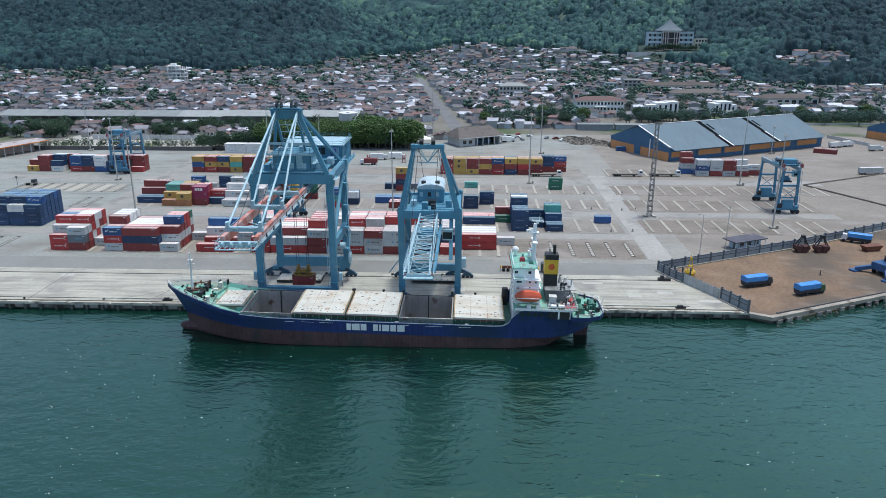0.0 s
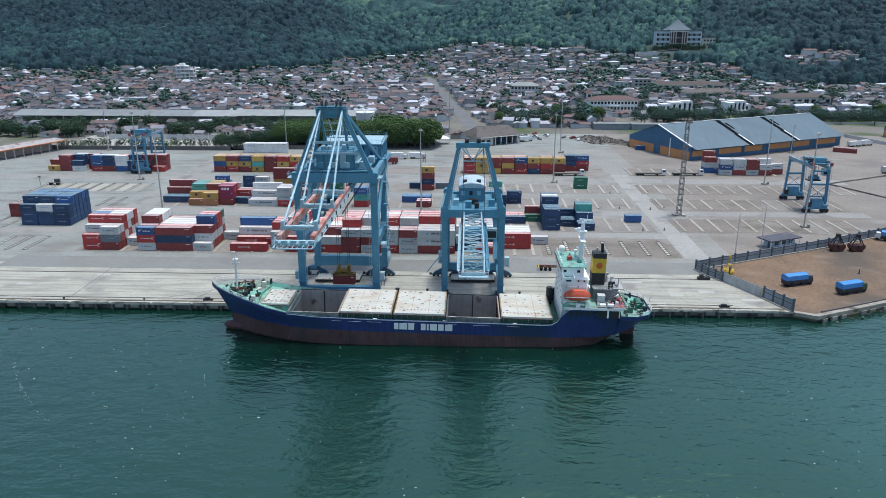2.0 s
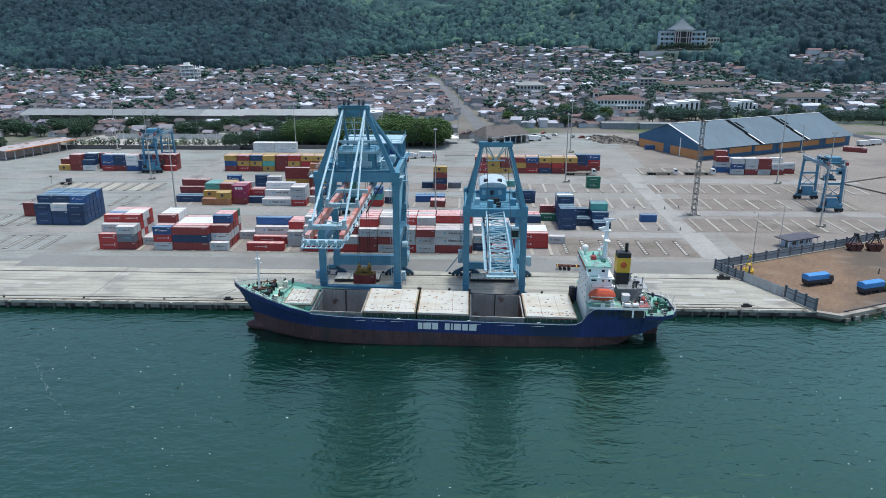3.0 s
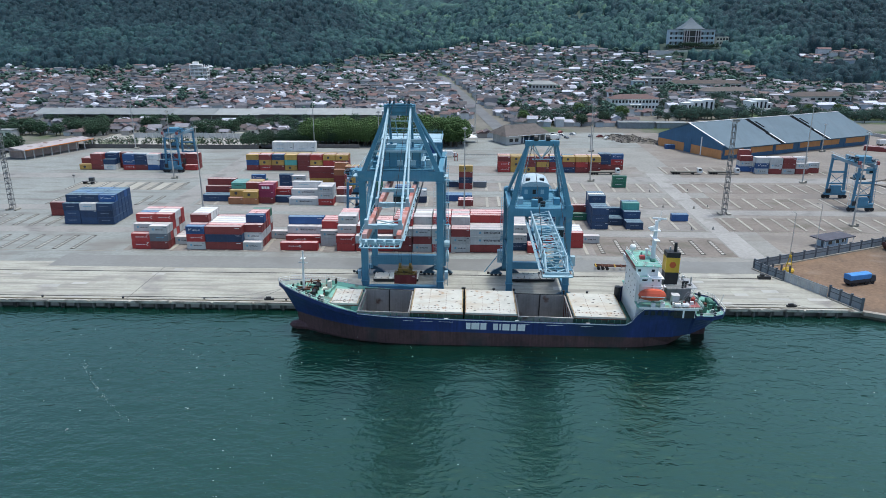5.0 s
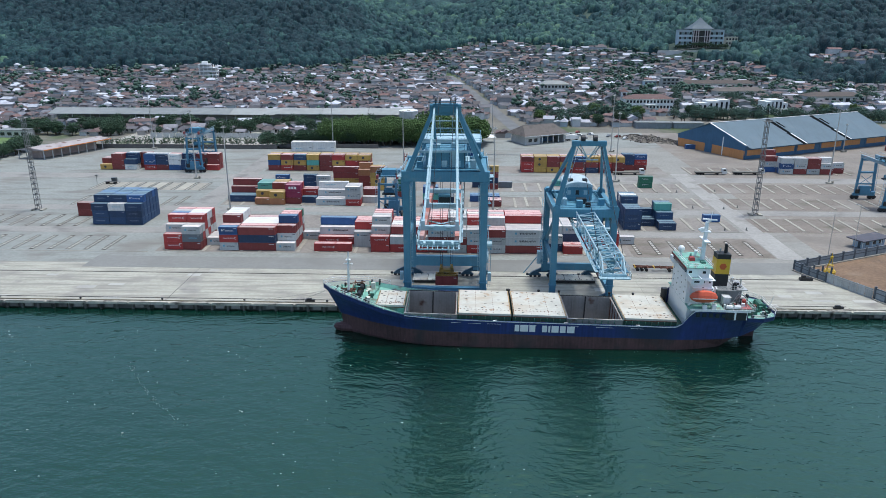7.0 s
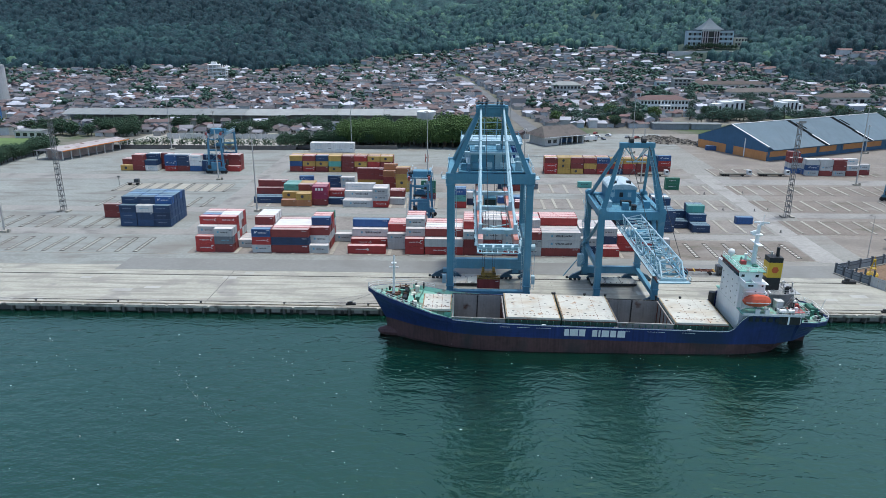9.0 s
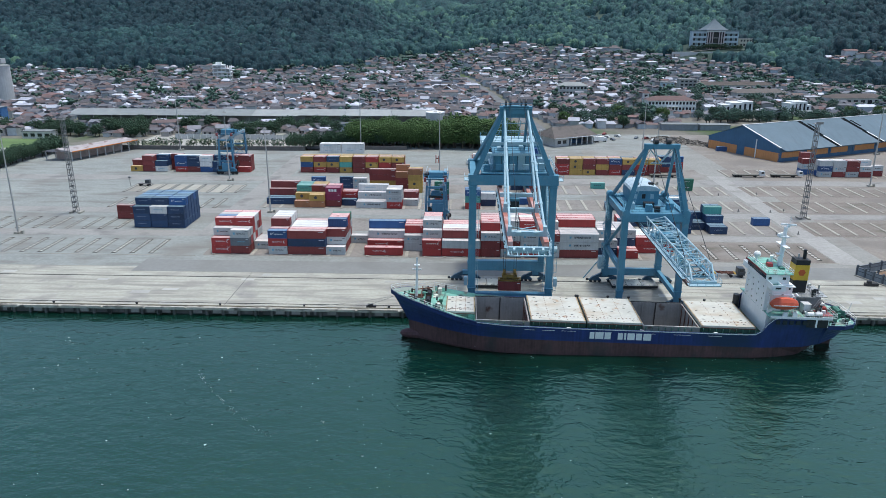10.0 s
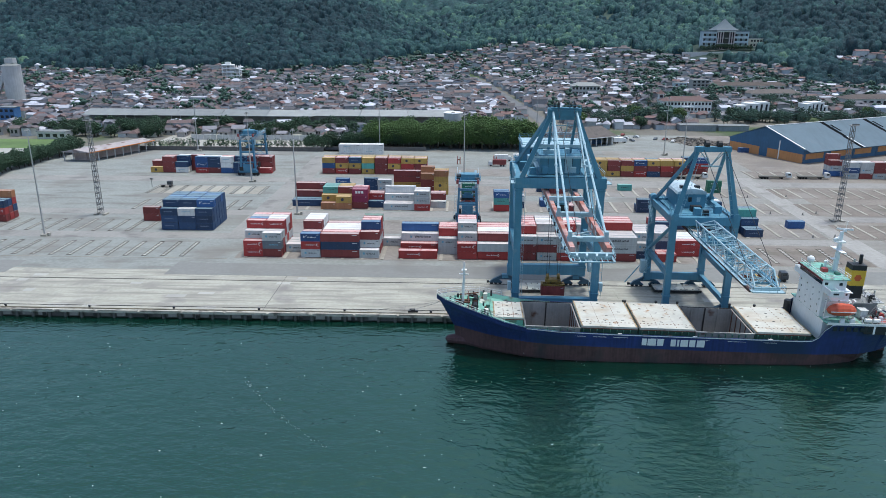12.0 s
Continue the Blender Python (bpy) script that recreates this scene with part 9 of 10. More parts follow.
# ---- poles, towers, fence ----
def light_pole(x, y, h=33.0):
    p = thing("floodlight_pole", "tall grey tapered floodlight pole on a concrete footing", "light pole", pose(x, y, 0), "floodlight poles")
    part("pole", Solid().tube((0, 0, 0.6), (0, 0, h), 0.34, 0.13, 10), GALV, p)
    part("footing", Solid().box(-1.0, -1.0, 0, 1.0, 1.0, 0.7).box(1.2, -0.5, 0, 2.0, 0.3, 1.2), BEAMC, p, "pale concrete footing")
    part("lamp_ring", Solid().tube((0, 0, h - 0.2), (0, 0, h), 0.5, n=10), LAMP, p)
    for k in range(6):
        a = k * math.pi / 3
        part("floodlight", Solid().beam((0.5 * math.cos(a), 0.5 * math.sin(a), h - 0.4), (0.95 * math.cos(a), 0.95 * math.sin(a), h - 0.6), 0.4, 0.25), LAMP, p)


for x, y, h in ((-78, 108.3, 32), (20, 109.5, 32), (118.4, 108.9, 32), (216, 108.8, 35.5), (-125, 19.7, 37), (-44, 52, 33), (60, 53, 33), (202.5, 35.9, 35),
                (-131.5, 187, 32), (-29, 197, 32), (66, 252, 34), (54.5, 203, 13), (263, 192, 16), (131, 187, 32)):
    light_pole(x, y, h)


def lattice_tower(x, y, h, w0=1.6, w1=1.15):
    t = thing("lattice_tower", "slender grey steel lattice tower with floodlights", "tower", pose(x, y, 0), "lattice towers")
    n = 17
    for sx, sy in ((-1, -1), (1, -1), (1, 1), (-1, 1)):
        part("leg", Solid().beam((sx * w0 / 2, sy * w0 / 2, 0), (sx * w1 / 2, sy * w1 / 2, h), 0.17), STEEL_GREY, t)
    for i in range(n):
        z0, z1 = h * i / n, h * (i + 1) / n
        a, b = (w0 + (w1 - w0) * i / n) / 2, (w0 + (w1 - w0) * (i + 1) / n) / 2
        c0 = [(-a, -a, z0), (a, -a, z0), (a, a, z0), (-a, a, z0)]
        c1 = [(-b, -b, z1), (b, -b, z1), (b, b, z1), (-b, b, z1)]
        for k in range(4):
            part("crossbar", Solid().beam(c1[k], c1[(k + 1) % 4], 0.2, 0.3), STEEL_GREY, t)
            if k % 2 == i % 2:
                part("bracing", Solid().beam(c0[k], c1[(k + 1) % 4], 0.1), STEEL_GREY, t)
    part("platform", Solid().box(-1.4, -1.4, h, 1.4, 1.4, h + 0.12).box(-1.3, -1.45, h + 0.2, 1.3, -1.3, h + 0.8), STEEL_GREY, t)
    part("base", Solid().box(-2.2, -1.6, 0, -1.2, 1.6, 0.6), BEAMC, t)
    part("base", Solid().box(1.2, -1.6, 0, 2.4, 1.6, 0.5), BEAMC, t)


STEEL_GREY = mat("weathered grey steel", (0.22, 0.215, 0.205), 0.6, 0.2, var=0.15, scale=1.0)
lattice_tower(161, 51.5, 36.0)
lattice_tower(-119.3, 48.5, 36.0)


FENCE_ENDS = set()


def fence_line(points, bays, label, h=3.6, gap=()):
    f = thing("boundary_fence", label, "fence")
    done = FENCE_ENDS
    for (x0, y0), (x1, y1), n in zip(points, points[1:], bays):
        d = Vector((x1 - x0, y1 - y0, 0)).normalized()
        for i in range(n + 1):
            x, y = x0 + (x1 - x0) * i / n, y0 + (y1 - y0) * i / n
            if i or (x0, y0) not in done:
                part("post", Solid().beam((x, y, 0), (x, y, h + 0.5), 0.55, 0.45), WALLFENCE_DK, f)
            if i < n:
                a, b = Vector((x, y, 0)) + d * 0.3, Vector((x0 + (x1 - x0) * (i + 1) / n, y0 + (y1 - y0) * (i + 1) / n, 0)) - d * 0.3
                part("panel", Solid().beam(a + Vector((0, 0, h / 2 + 0.1)), b + Vector((0, 0, h / 2 + 0.1)), 0.15, h), WALLFENCE, f)
                part("panel_rail", Solid().beam(a + Vector((0, -0.02, h * 0.62)), b + Vector((0, -0.02, h * 0.62)), 0.24, 0.25).beam(a + Vector((0, -0.02, h * 0.97)), b + Vector((0, -0.02, h * 0.97)), 0.24, 0.25), WALLFENCE_DK, f)
        part("base_kerb", Solid().beam((x0 + d.y * 0.6, y0 - d.x * 0.6, 0.17), (x1 + d.y * 0.6, y1 - d.x * 0.6, 0.17), 0.5, 0.35), BEAMC, f, "pale concrete base kerb")
        done.update(((x0, y0), (x1, y1)))
    return f


WALLFENCE_DK = mat("fence post", (0.095, 0.11, 0.125), 0.7, var=0.2, scale=0.6)
fence_line([(148.6, -12.8), (200.2, 12.2), (246, 37.5), (300, 64)], (11, 10, 11), "grey-blue panelled fence with dark posts between the yards", 2.8)
fence_line([(148.6, -12.8), (150.7, -18.0), (153.4, -22.8)], (2, 2), "grey-blue panelled fence with dark posts between the yards", 2.6)
fence_line([(160.2, -36.0), (164.2, -45.4)], (3,), "grey-blue panelled fence with dark posts between the yards", 3.2)
SHEET = mat("galvanised sheet", (0.36, 0.39, 0.41), 0.5, 0.3, var=0.14, scale=0.5, streak=0.15, rand=0.1)
mesh_f = thing("sheet_fence", "silver galvanised sheet fence panels beside the quay", "fence")
for i in range(6):
    k = i / 6
    a, b = (153.5 + 6.4 * k, -22.9 - 12.9 * k), (153.5 + 6.4 * (k + 1 / 6) - 0.05, -22.9 - 12.9 * (k + 1 / 6) + 0.1)
    part("sheet_panel", Solid().beam((*a, 1.45), (*b, 1.45), 0.08, 2.9), SHEET, mesh_f)
    part("sheet_rail", Solid().beam((*a, 2.4), (*b, 2.4), 0.16, 0.14), GALV, mesh_f)
for dx in range(4):
    part("prop", Solid().beam((150.6 + 2.0 * dx, -15.4 - 1.2 * dx, 0), (150.6 + 2.0 * dx, -15.4 - 1.2 * dx, 3.2), 0.4), WALLFENCE_DK, mesh_f)
hut = thing("guard_hut", "low pale blue hut with a flat dark roof", "hut", pose(178.9, 6.8, 0, 0, 0, 25))
part("wall", Solid().box(2.4, 1.6, 0, 12.6, 5.4, 3.0), mat("pale blue wall", (0.42, 0.52, 0.60), 0.8, var=0.1, scale=0.3, streak=0.15), hut)
part("roof", Solid().box(0, 0, 3.0, 13.9, 6.4, 3.25).box(0.3, 0.3, 2.8, 13.6, 6.1, 3.0), mat("dark slate-blue roof", (0.075, 0.075, 0.095), 0.7, var=0.2, scale=0.5, stain=(0.16, 0.13, 0.12), stain_scale=0.5, stain_at=0.6), hut)
for x in (0.4, 5.0, 9.2, 13.4):
    part("post", Solid().box(x - 0.08, 0.3, 0, x + 0.08, 0.46, 2.8), WHITEP, hut)
for k in range(3):
    part("window", Solid().box(3.4 + 3.2 * k, 1.52, 1.1, 5.0 + 3.2 * k, 1.62, 2.2), GLASSDK, hut)
part("door", Solid().box(2.32, 2.6, 0, 2.42, 3.5, 2.1), WALLFENCE_DK, hut)
for x, y, h in ((165.5, 1.5, 14.0), (174.1, 3.1, 16.4)):
    o = thing("lamp_post", "thin grey steel lamp post beside the fence", "lamp post", pose(x, y, 0), "thin lamp posts")
    part("post", Solid().tube((0, 0, 0), (0, 0, h), 0.13, 0.09, n=6), GALV, o)
    part("arm", Solid().tube((0, 0, h), (-1.2, 0.3, h + 0.25), 0.06, n=5), GALV, o)
    part("lamp_head", Solid().box(-1.7, 0.15, h + 0.15, -1.1, 0.45, h + 0.3), LAMP, o)


# ---- vehicles and gear ----
def tarp_truck(x, y, turn, label, cab_mat, size=1.0):
    t = thing("truck", label, "truck", pose(x, y, 0.03, 0, 0, turn) @ Matrix.Diagonal((size, size, size, 1)), "tipper trucks")
    part("chassis", Solid().box(0, -1.0, 0.7, 9.2, 1.0, 1.1), TRUCKDK, t)
    part("cargo_body", Solid().prism([(-1.2, 1.1), (1.2, 1.1), (1.25, 2.7), (-1.25, 2.7)], 0, 0, 7.2), TRUCKDK, t, "dark steel cargo body")
    arch = [(-1.3, 1.9), (1.3, 1.9), (1.28, 3.25), (0.9, 3.42), (0, 3.55), (-0.9, 3.42), (-1.28, 3.25)]
    part("tarpaulin", Solid().prism(arch, 0, -0.05, 7.25), TARP, t, "bright blue tarpaulin cover")
    cb = part("cab", Solid().prism([(7.5, 0.8), (9.2, 0.8), (9.2, 1.7), (8.8, 2.7), (7.5, 2.7)], 1, -1.1, 1.1), cab_mat, t)
    part("windscreen", Solid().add([(9.23, -0.95, 1.72), (9.23, 0.95, 1.72), (8.86, 0.95, 2.58), (8.86, -0.95, 2.58)], [(0, 1, 2, 3)]), GLASSDK, cb)
    for xx in (1.2, 2.5, 5.9, 8.3):
        for yy in (-1.0, 1.0):
            part("wheel", Solid().tube((xx, yy - 0.18, 0.52), (xx, yy + 0.18, 0.52), 0.52, n=12), BLACK, t)
    return t


CAB_W, CAB_B, CAB_G = mat("white cab paint", (0.6, 0.61, 0.6), 0.4, var=0.05), mat("dark cab paint", (0.04, 0.05, 0.06), 0.4, var=0.05), mat("green cab paint", (0.04, 0.10, 0.05), 0.4, var=0.05)
tarp_truck(169.6, -26.4, 18, "truck with bright blue tarpaulin over its load", CAB_B)
tarp_truck(182.2, -32.5, 21, "truck with bright blue tarpaulin over its load", CAB_G)
tarp_truck(228.6, 17.4, 152, "truck with bright blue tarpaulin over its load", CAB_W)


def flatbed(x, y, turn, label):
    t = thing("flatbed_trailer", label, "trailer", pose(x, y, 0.03, 0, 0, turn), "flatbed trailers")
    part("bed", Solid().box(0, -1.2, 1.1, 12.4, 1.2, 1.4).box(0, -0.5, 0.7, 12.4, 0.5, 1.1), mat("dusty trailer steel", (0.16, 0.155, 0.13), 0.8, var=0.2) if "flat_steel" not in bpy.data.materials else None, t)
    for xx in (1.2, 2.5, 3.8, 10.6):
        for yy in (-1.0, 1.0):
            part("wheel", Solid().tube((xx, yy - 0.2, 0.5), (xx, yy + 0.2, 0.5), 0.5, n=10), BLACK, t)
    part("cab", Solid().prism([(12.8, 0.7), (15.0, 0.7), (15.0, 1.9), (14.6, 3.0), (12.8, 3.0)], 1, -1.15, 1.15), CAB_W, t, "white tractor cab")
    part("cab_window", Solid().box(13.2, -1.2, 1.9, 14.5, 1.2, 2.7), GLASSDK, t)
    return t


flatbed(160.5, 127.2, 0, "empty flatbed trailer truck with white cab")
flatbed(178.8, 127.8, 0, "empty flatbed trailer truck with white cab")
flatbed(120.5, 125.2, 1, "empty flatbed trailer truck with white cab")
skel = thing("skeletal_trailer", "rusty skeletal container trailer with dark tractor on the quay lane", "trailer", pose(100.0, -14.4, 0.04, 0, 0, -4), "flatbed trailers")
for y in (-0.55, 0.55):
    part("frame_rail", Solid().box(0, y - 0.1, 1.0, 12.0, y + 0.1, 1.35), RUST, skel)
for k in range(7):
    part("cross_member", Solid().box(0.2 + 1.9 * k, -1.2, 1.05, 0.55 + 1.9 * k, 1.2, 1.3), (RUST, YELLOW)[k % 3 == 0], skel)
part("tractor_cab", Solid().prism([(12.4, 0.7), (14.6, 0.7), (14.6, 1.8), (14.2, 2.9), (12.4, 2.9)], 1, -1.15, 1.15), CAB_B, skel, "dark tractor cab")
part("cab_window", Solid().box(12.9, -1.18, 1.9, 14.0, 1.18, 2.6), GLASSDK, skel)
for xx in (1.2, 2.5, 3.8, 10.6, 13.6):
    for yy in (-1.0, 1.0):
        part("wheel", Solid().tube((xx, yy - 0.2, 0.5), (xx, yy + 0.2, 0.5), 0.5, n=10), BLACK, skel)


def buoy():
    b = thing("navigation_buoy", "yellow navigation buoy standing ashore", "buoy", pose(157.0, -17.2, 0.03))
    part("float", Solid().tube((0, 0, 0), (0, 0, 1.3), 1.2, 1.7, 14).tube((0, 0, 1.3), (0, 0, 1.8), 1.7, 1.4, 14), YELLOW, b)
    for k in range(4):
        a = k * math.pi / 2 + 0.4
        part("strut", Solid().tube((1.2 * math.cos(a), 1.2 * math.sin(a), 1.8), (0.35 * math.cos(a), 0.35 * math.sin(a), 5.2), 0.09, n=6), YELLOW, b)
    part("lantern", Solid().tube((0, 0, 5.2), (0, 0, 6.0), 0.4, n=8).tube((0, 0, 6.0), (0, 0, 7.0), 0.08, n=6), YELLOW, b)
    part("brace", Solid().tube((0, 0, 3.2), (0, 0, 3.3), 0.85, n=10), YELLOW, b)


buoy()
solo("lot_post", Solid().tube((0, 0, 0), (0, 0, 1.5), 0.16, 0.13, 8).tube((0, 0, 0), (0, 0, 0.15), 0.4, n=8), STEEL_DARK, "short dark steel post standing on the dirt lot", "post", m=pose(196.8, -14.9, 0.03))


GRABRUST = mat("dark rusty grab steel", (0.075, 0.03, 0.024), 0.8, var=0.3, scale=0.8)


def clam_grab(x, y):
    g = thing("clamshell_grab", "rusty clamshell cargo grab resting on the dirt", "grab", pose(x, y, 0.03), "cargo grabs")
    for s in (-1, 1):
        part("jaw", Solid().prism([(0.05 * s, 0.2), (1.4 * s, 0.0), (2.4 * s, 1.4), (2.2 * s, 2.4), (0.2 * s, 2.2)], 1, -1.3, 1.3), GRABRUST, g)
        part("arm", Solid().beam((1.9 * s, -0.9, 2.2), (0.3 * s, -0.3, 5.2), 0.28).beam((1.9 * s, 0.9, 2.2), (0.3 * s, 0.3, 5.2), 0.28), STEEL_DARK, g)
    part("head", Solid().box(-0.6, -0.6, 4.9, 0.6, 0.6, 5.8), STEEL_DARK, g)


clam_grab(200.9, 8.0)
clam_grab(207.3, 8.0)
BLUE_DK = mat("dark machine blue", (0.03, 0.085, 0.20), 0.5, var=0.2, scale=0.5, streak=0.1)
hop = thing("mobile_crane", "dark blue mobile harbour crane base on outriggers", "crane", pose(219.5, -11.6, 0.03, 0, 0, 25))
part("chassis", Solid().box(-6, -2.4, 1.4, 8, 2.4, 3.6), BLUE_DK, hop)
for sx in (-1, 1):
    for sy in (-1, 1):
        part("outrigger", Solid().beam((sx * 5.0, sy * 2.0, 2.0), (sx * 8.6, sy * 5.4, 0.7), 1.3, 1.1), BLUE_DK, hop)
        part("outrigger_foot", Solid().box(sx * 8.6 - 1.5, sy * 5.4 - 1.1, 0.0, sx * 8.6 + 1.5, sy * 5.4 + 1.1, 0.5), BLUE_DK, hop)
part("turntable", Solid().tube((0, 0, 3.6), (0, 0, 5.0), 2.3, n=18), STEEL_DARK, hop)
part("tower", Solid().beam((0, 0, 5.0), (0.4, 0.2, 15.0), 3.4, 3.2, 2.4, 2.4), CRANE, hop, "blue tower column")
part("engine_house", Solid().box(1.6, -2.6, 5.0, 7.6, 2.6, 8.6), BLUE_DK, hop)
for k in range(5):
    for yy in (-2.1, 2.1):
        part("wheel", Solid().tube((-4.6 + 2.5 * k, yy - 0.3, 0.75), (-4.6 + 2.5 * k, yy + 0.3, 0.75), 0.75, n=12), BLACK, hop)
skip = thing("rusty_skip", "rusty steel skip beside the parked truck", "skip", pose(225, 10.4, 0.03, 0, 0, 14))
part("tub", Solid().loft([[(sx * w, sy * d, z) for sx, sy in ((-1, -1), (1, -1), (1, 1), (-1, 1))] for w, d, z in ((2.4, 1.0, 0), (3.4, 1.5, 1.9))]), RUST, skip)


def hopper_frame(x, y, h=4.2):
    o = thing("red_frame", "weathered red steel frame standing in the yard", "frame", pose(x, y, 0), "red frames")
    part("upright", Solid().box(-0.9, -0.6, 0, -0.4, 0.6, h), CRANE_RED, o)
    part("upright", Solid().box(0.5, -0.6, 0, 1.0, 0.6, h * 0.9), CRANE_RED, o)
    part("cross_member", Solid().box(-0.9, -0.5, h * 0.5, 1.0, 0.5, h * 0.62), RUST, o)


hopper_frame(17.0, 156)
hopper_frame(36.0, 158)
hopper_frame(55.0, 157.6)
hopper_frame(-20.0, 165, 3)


def box_truck(x, y, turn, body, label):
    t = thing("lorry", label, "truck", pose(x, y, 0, 0, 0, turn), "parked lorries")
    part("cargo_box", Solid().box(0, -1.2, 1.0, 7.0, 1.2, 3.4), body, t)
    part("cab", Solid().prism([(7.2, 0.6), (9.2, 0.6), (9.2, 1.7), (8.8, 2.6), (7.2, 2.6)], 1, -1.1, 1.1), CAB_W, t)
    part("windscreen", Solid().add([(9.23, -0.95, 1.7), (9.23, 0.95, 1.7), (8.86, 0.95, 2.5), (8.86, -0.95, 2.5)], [(0, 1, 2, 3)]), GLASSDK, t)
    for xx in (1.4, 2.8, 7.9):
        for yy in (-1.0, 1.0):
            part("wheel", Solid().tube((xx, yy - 0.2, 0.5), (xx, yy + 0.2, 0.5), 0.5, n=10), BLACK, t)


def car(x, y, turn, paint_mat, label):
    t = thing("car", label, "car", pose(x, y, 0, 0, 0, turn), "parked cars")
    part("body", Solid().prism([(0, 0.35), (4.3, 0.35), (4.3, 0.85), (3.3, 1.0), (2.7, 1.5), (1.0, 1.5), (0.4, 1.0), (0, 0.95)], 1, -0.85, 0.85), paint_mat, t)
    part("windows", Solid().prism([(3.15, 1.02), (2.65, 1.42), (1.05, 1.42), (0.55, 1.02)], 1, -0.87, 0.87), GLASSDK, t)
    for xx in (0.8, 3.4):
        for yy in (-0.8, 0.8):
            part("wheel", Solid().tube((xx, yy - 0.1, 0.32), (xx, yy + 0.1, 0.32), 0.32, n=10), BLACK, t)


box_truck(36.0, 166, 0, CMATS["W"], "white box lorry parked before the grove")
box_truck(46.0, 168, 0, CMATS["W"], "white box lorry parked before the grove")
box_truck(110, 226, 20, CMATS["W"], "white lorry beside the gate shed")
box_truck(306, 214, 20, CMATS["W"], "white lorry parked by the warehouse end")
box_truck(315, 218, 22, CMATS["W"], "white lorry parked by the warehouse end")
box_truck(324, 204, 10, CMATS["G"], "grey lorry parked beside the railing")
for k in (0, 1):
    low = container(289.0, 197.0, 0.02, 40, "D", 0.99)
    low.matrix_basis = pose(289.0 + 1.3 * k, 197.0 + 2.4 * k, 0.02, 0, 0, -28)
    low["label"] = "maroon long container lying beside the warehouse end"
for x, y in ((284.5, 135.0),):
    trailer = container(x, y, 0.9, 40, "G", 0.99)
    trailer.matrix_basis = pose(x, y, 0.9, 0, 0, 8)
    trailer["label"] = "light grey long container on a low trailer"
    bed = thing("container_trailer", "dark low trailer under a grey container", "trailer", pose(x, y, 0, 0, 0, 8), "container trailers")
    part("bed", Solid().box(0, 0.2, 0.7, 12.2, 2.2, 0.9), TRUCKDK, bed)
    for xx in (1.2, 2.6, 9.6):
        for yy in (0.2, 2.2):
            part("wheel", Solid().tube((xx, yy - 0.2, 0.45), (xx, yy + 0.2, 0.45), 0.45, n=10), BLACK, bed)
BARRIER = Solid().prism([(-0.3, 0), (0.3, 0), (0.18, 0.3), (0.14, 0.6), (-0.14, 0.6), (-0.18, 0.3)], 0, 0, 2.45).mesh("barrier")
BARRIER.materials.append(mat("brown-grey barrier", (0.15, 0.13, 0.11), 0.9, var=0.25, rand=0.2))
for (x0, y0), (x1, y1) in (((245.6, 109.7), (266, 65.0)), ((245.6, 109.7), (264.6, 119.6)), ((264.6, 119.6), (305.0, 141.5))):
    n = int(math.hypot(x1 - x0, y1 - y0) / 2.5)
    for i in range(n):
        solo("road_barrier", BARRIER, None, "low dark concrete road barrier block in a row", "barrier", "road barriers",
             m=pose(x0 + (x1 - x0) * i / n, y0 + (y1 - y0) * i / n, 0.0, 0, 0, math.degrees(math.atan2(y1 - y0, x1 - x0))))
for (x0, y0), (x1, y1) in (((322.8, 253.0), (333.1, 221.7)), ((318, 308.5), (470, 312.0))):
    solo("boundary_wall", Solid().beam((x0, y0, 1.0), (x1, y1, 1.0), 0.4, 2.0), GREYWALL, "pale low boundary wall of the rear yard", "wall", kind="structure")
VR = random.Random(14)
for i in range(16):
    car(96 + VR.uniform(0, 60), 232 + VR.uniform(0, 24), VR.uniform(0, 360), VR.choice((CAB_W, CAB_B, CMATS["S"], CMATS["D"])), "small parked car near the gate")
box_truck(41.5, 151.5, 180, CMATS["D"], "maroon lorry crossing the yard")
gantry_trailer = thing("access_steps", "small grey mobile access platform with light mast", "platform", pose(-115.5, 96, 0))
part("deck", Solid().box(0, -1, 1.0, 5.5, 1, 1.3), STEEL_GREY, gantry_trailer)
part("cabinet", Solid().box(3.2, -0.8, 1.3, 5.2, 0.8, 2.8), CAB_B, gantry_trailer)
part("post", Solid().tube((-4, 0, 0), (-4, 0, 4.0), 0.12, n=6).box(-4.6, -0.2, 3.4, -3.4, 0.2, 4.1), STEEL_GREY, gantry_trailer)
for xx in (1, 4.4):
    part("wheel", Solid().tube((xx, -1.1, 0.5), (xx, 1.1, 0.5), 0.5, n=10), BLACK, gantry_trailer)

# scrap and rubble beside the warehouse
SR = random.Random(31)
MOUNDS = ((154, 238, 5, 2.4), (163, 231, 6, 2.8), (171, 223, 5, 2.2), (159, 224, 4, 1.6), (178, 217, 4, 1.8))


def mound(x, y):
    """Height of the rubble beside the warehouse."""
    h = sum(a * math.exp(-((x - cx) ** 2 + (y - cy) ** 2) / (r * r)) for cx, cy, r, a in MOUNDS)
    return max(h * (1.0 + 0.6 * noise.noise((x * 0.5, y * 0.5, 2.0))) - 0.15, -0.1)


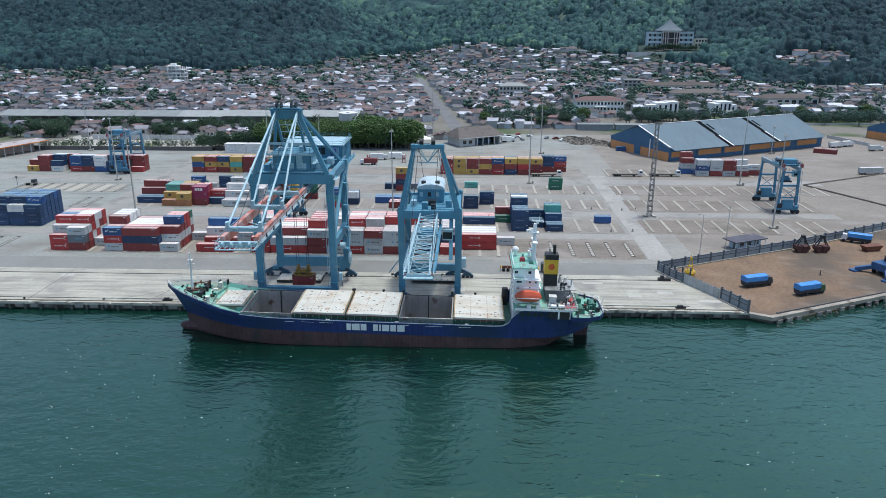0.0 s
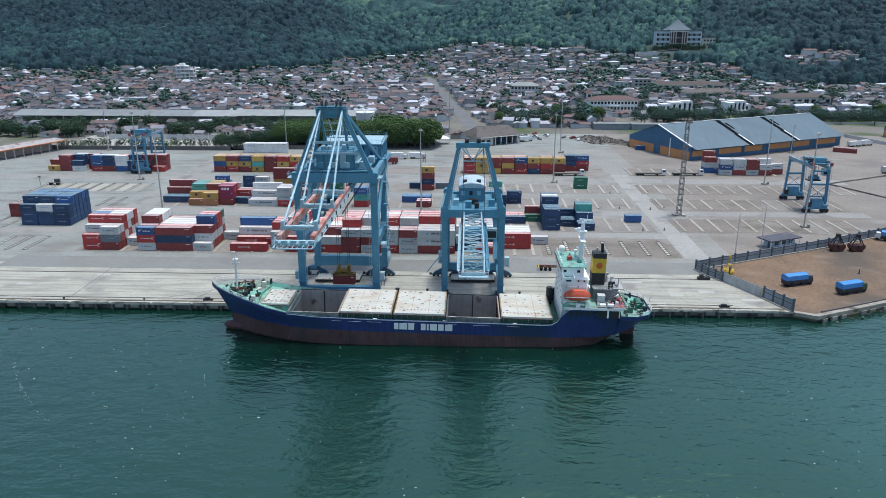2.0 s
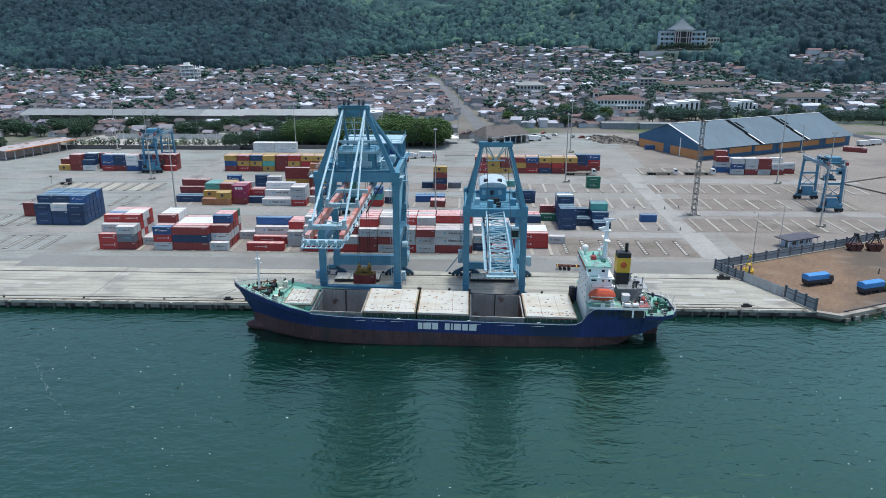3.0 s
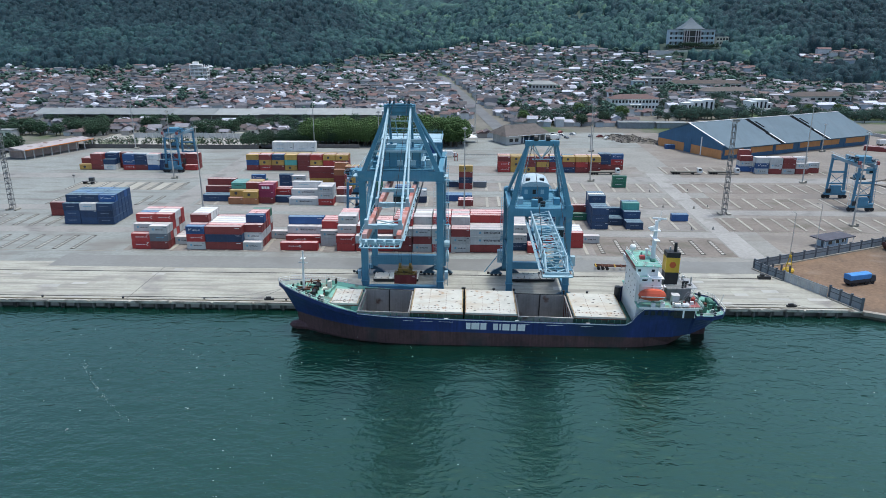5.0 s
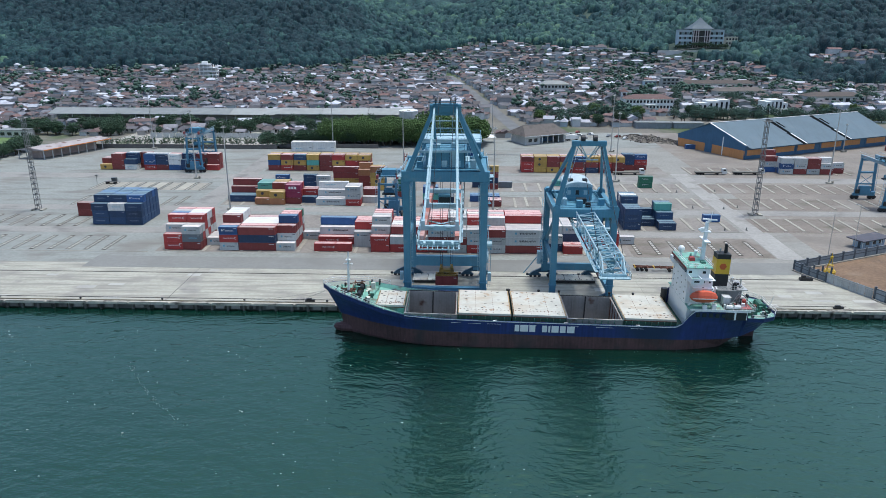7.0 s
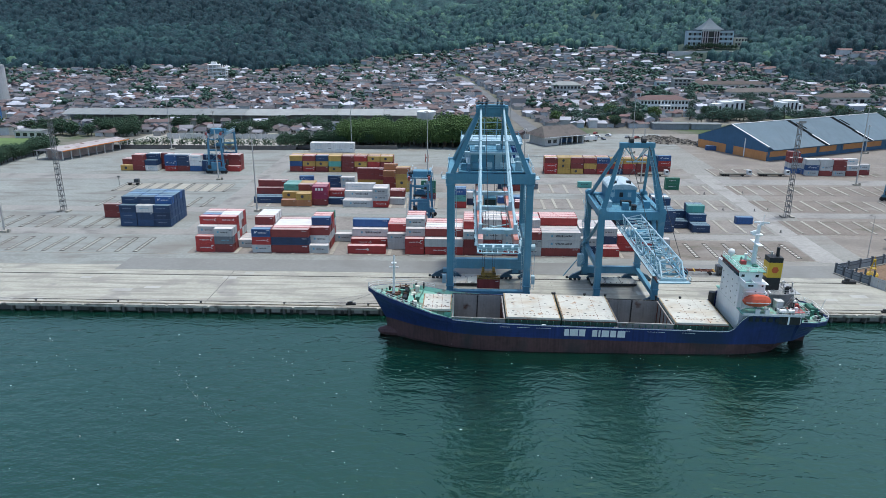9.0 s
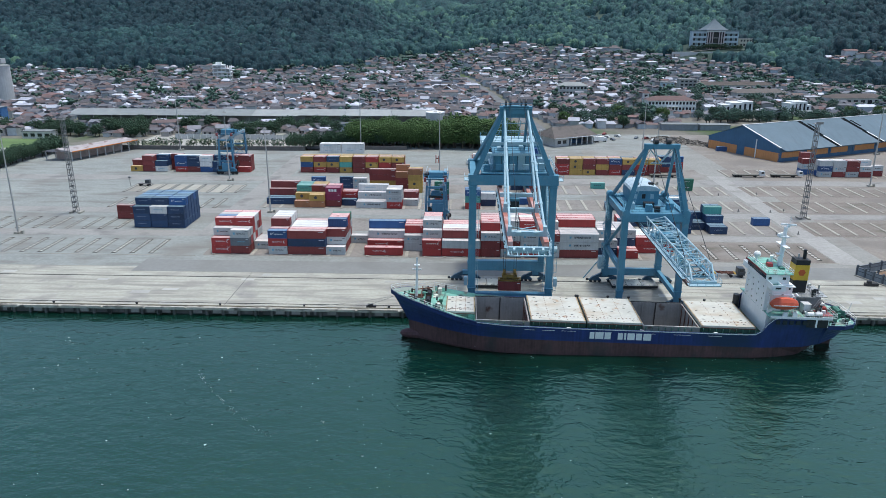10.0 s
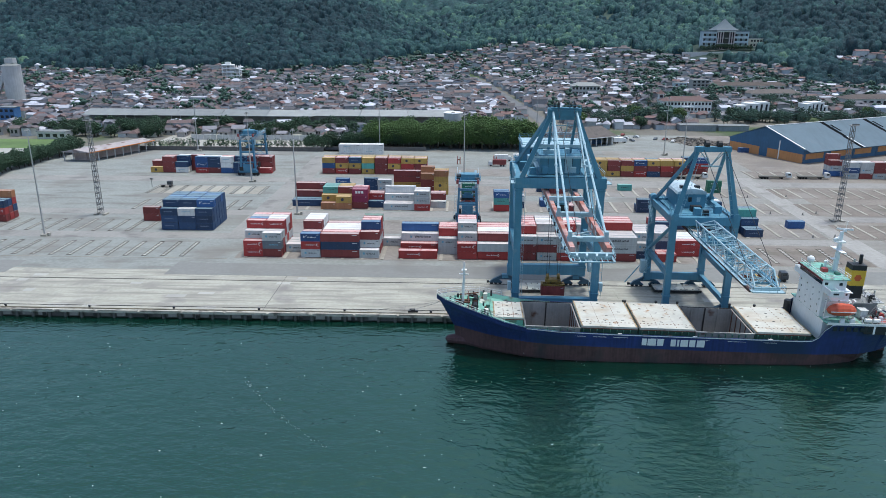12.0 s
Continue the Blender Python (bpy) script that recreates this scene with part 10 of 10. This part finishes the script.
rubble = sheet([146 + 1.2 * i for i in range(34)], [206 + 1.2 * i for i in range(38)], mound, "rubble_mound")
solo("rubble_mound", rubble, mat("grey-brown rubble", (0.17, 0.155, 0.13), 0.95, var=0.35, scale=0.6, bump=0.6, bscale=1.2, stain=(0.08, 0.075, 0.065), stain_scale=0.5, stain_at=0.5), "low mounds of grey-brown rubble beside the warehouse", "rubble", kind="stuff")
heap = Solid()
for i in range(300):
    cx, cy, q, a = SR.choice(MOUNDS)
    x, y = SR.gauss(cx, q * 0.75), SR.gauss(cy, q * 0.75)
    if x + y * 0.4 > 274:
        continue
    r = SR.uniform(0.25, 0.8)
    x1, y1 = x + SR.uniform(-2.4, 2.4), y + SR.uniform(-1.6, 1.6)
    heap.beam((x, y, max(mound(x, y), 0) + r * 0.3), (x1, y1, max(mound(x1, y1), 0) + r * SR.uniform(0.3, 0.9)), r, r * 0.6)
solo("scrap_heap", heap, mat("scrap mix", (0.13, 0.115, 0.10), 0.85, var=0.3, scale=0.5, island=0.5), "heaps of grey-brown scrap and timber", "scrap", kind="stuff")
blue_skip = container(176.2, 198.0, 0.02, 20, "B", 0.99)

# low barrier posts and cones on the yard
for x, y in ((158, 62), (158, 90), (150, 30), (142, 29), (152, 60), (140, 61), (141, 88), (226, 31), (231, 88)):
    s = Solid().tube((0, 0, 0), (0, 0, 1.1), 0.35, 0.12, 8).box(-0.45, -0.45, 0, 0.45, 0.45, 0.12)
    solo("marker_post", s, STEEL_GREY, "short dark marker post at a stacking row", "post", "marker posts", m=pose(x, y, 0.02))
for i in range(14):  # railing along the north road
    solo("guard_rail", Solid().beam((60 + i * 5.2, 172, 0.7), (65 + i * 5.2, 172, 0.7), 0.1, 0.35).beam((60.2 + i * 5.2, 172, 0), (60.2 + i * 5.2, 172, 0.9), 0.15), GALV, "low grey guard rail along the road", "guard rail", "guard rail bays")
# fender frames and hose boxes lying on the quay edge
for x in (6.5, 146.0):
    o = solo("mooring_gear", Solid().box(0, 0, 0, 2.6, 0.8, 0.5).box(0.4, 0.1, 0.5, 1.8, 0.7, 0.9), STEEL_DARK, "dark mooring gear lying on the quay edge", "mooring gear", "mooring gear", m=pose(x, -43.6, 0.02, 0, 0, 6))
s = Solid().box(0, -0.6, 0, 3.6, 0.6, 0.8).box(0.6, -0.5, 0.8, 1.6, 0.5, 1.5)
solo("rail_stop", s, STEEL_DARK, "dark crane rail end stop", "rail stop", m=pose(146.5, -21.6, 0.03))


# ---- foam and painted sun glints on the water ----
FOAM_GLINT = mat("foam", (0.54, 0.60, 0.58), 0.7, var=0.1)
fr = random.Random(41)


def fleck(s, x, y, r):
    n = 6
    pts = [(x + r * fr.uniform(0.5, 1.2) * math.cos(a), y + 0.5 * r * fr.uniform(0.4, 1.2) * math.sin(a)) for a in [2 * math.pi * i / n for i in range(n)]]
    s.add([(px_, py_, WATER_Z + 0.05) for px_, py_ in pts] + [(x, y, WATER_Z + 0.11)], [(i, (i + 1) % n, n) for i in range(n)])


s = Solid()
# scattered pale flecks, foam as well as painted glints
for i in range(520):
    x, y = fr.uniform(-120, 230), fr.uniform(-185, -49)
    if noise.noise((x * 0.03, y * 0.03, 1.0)) < -0.05 or (8 < x < 128 and y > -68):
        continue
    fleck(s, x, y, 0.10 + 0.22 * fr.random() ** 2)
for i in range(640):  # finer pale flecks as painted sun glints, off the ship and the lot
    x, y = fr.gauss(85, 60), fr.uniform(-190, -66)
    if noise.noise((x * 0.04, y * 0.05, 6.0)) > -0.12:
        fleck(s, x, y, 0.06 + 0.13 * fr.random() ** 2)
for i in range(70):
    t = fr.random()
    fleck(s, -26.3 + 15.8 * t + 6.8 * t * t + fr.uniform(-0.4, 0.4), -76.7 + -25.9 * t + fr.uniform(-0.5, 0.5), 0.05 + 0.08 * fr.random())
solo("foam_flecks", s.mesh("foam_flecks", fix=False), FOAM_GLINT, "small white flecks of foam and painted sun glints on the water", "foam", kind="stuff")
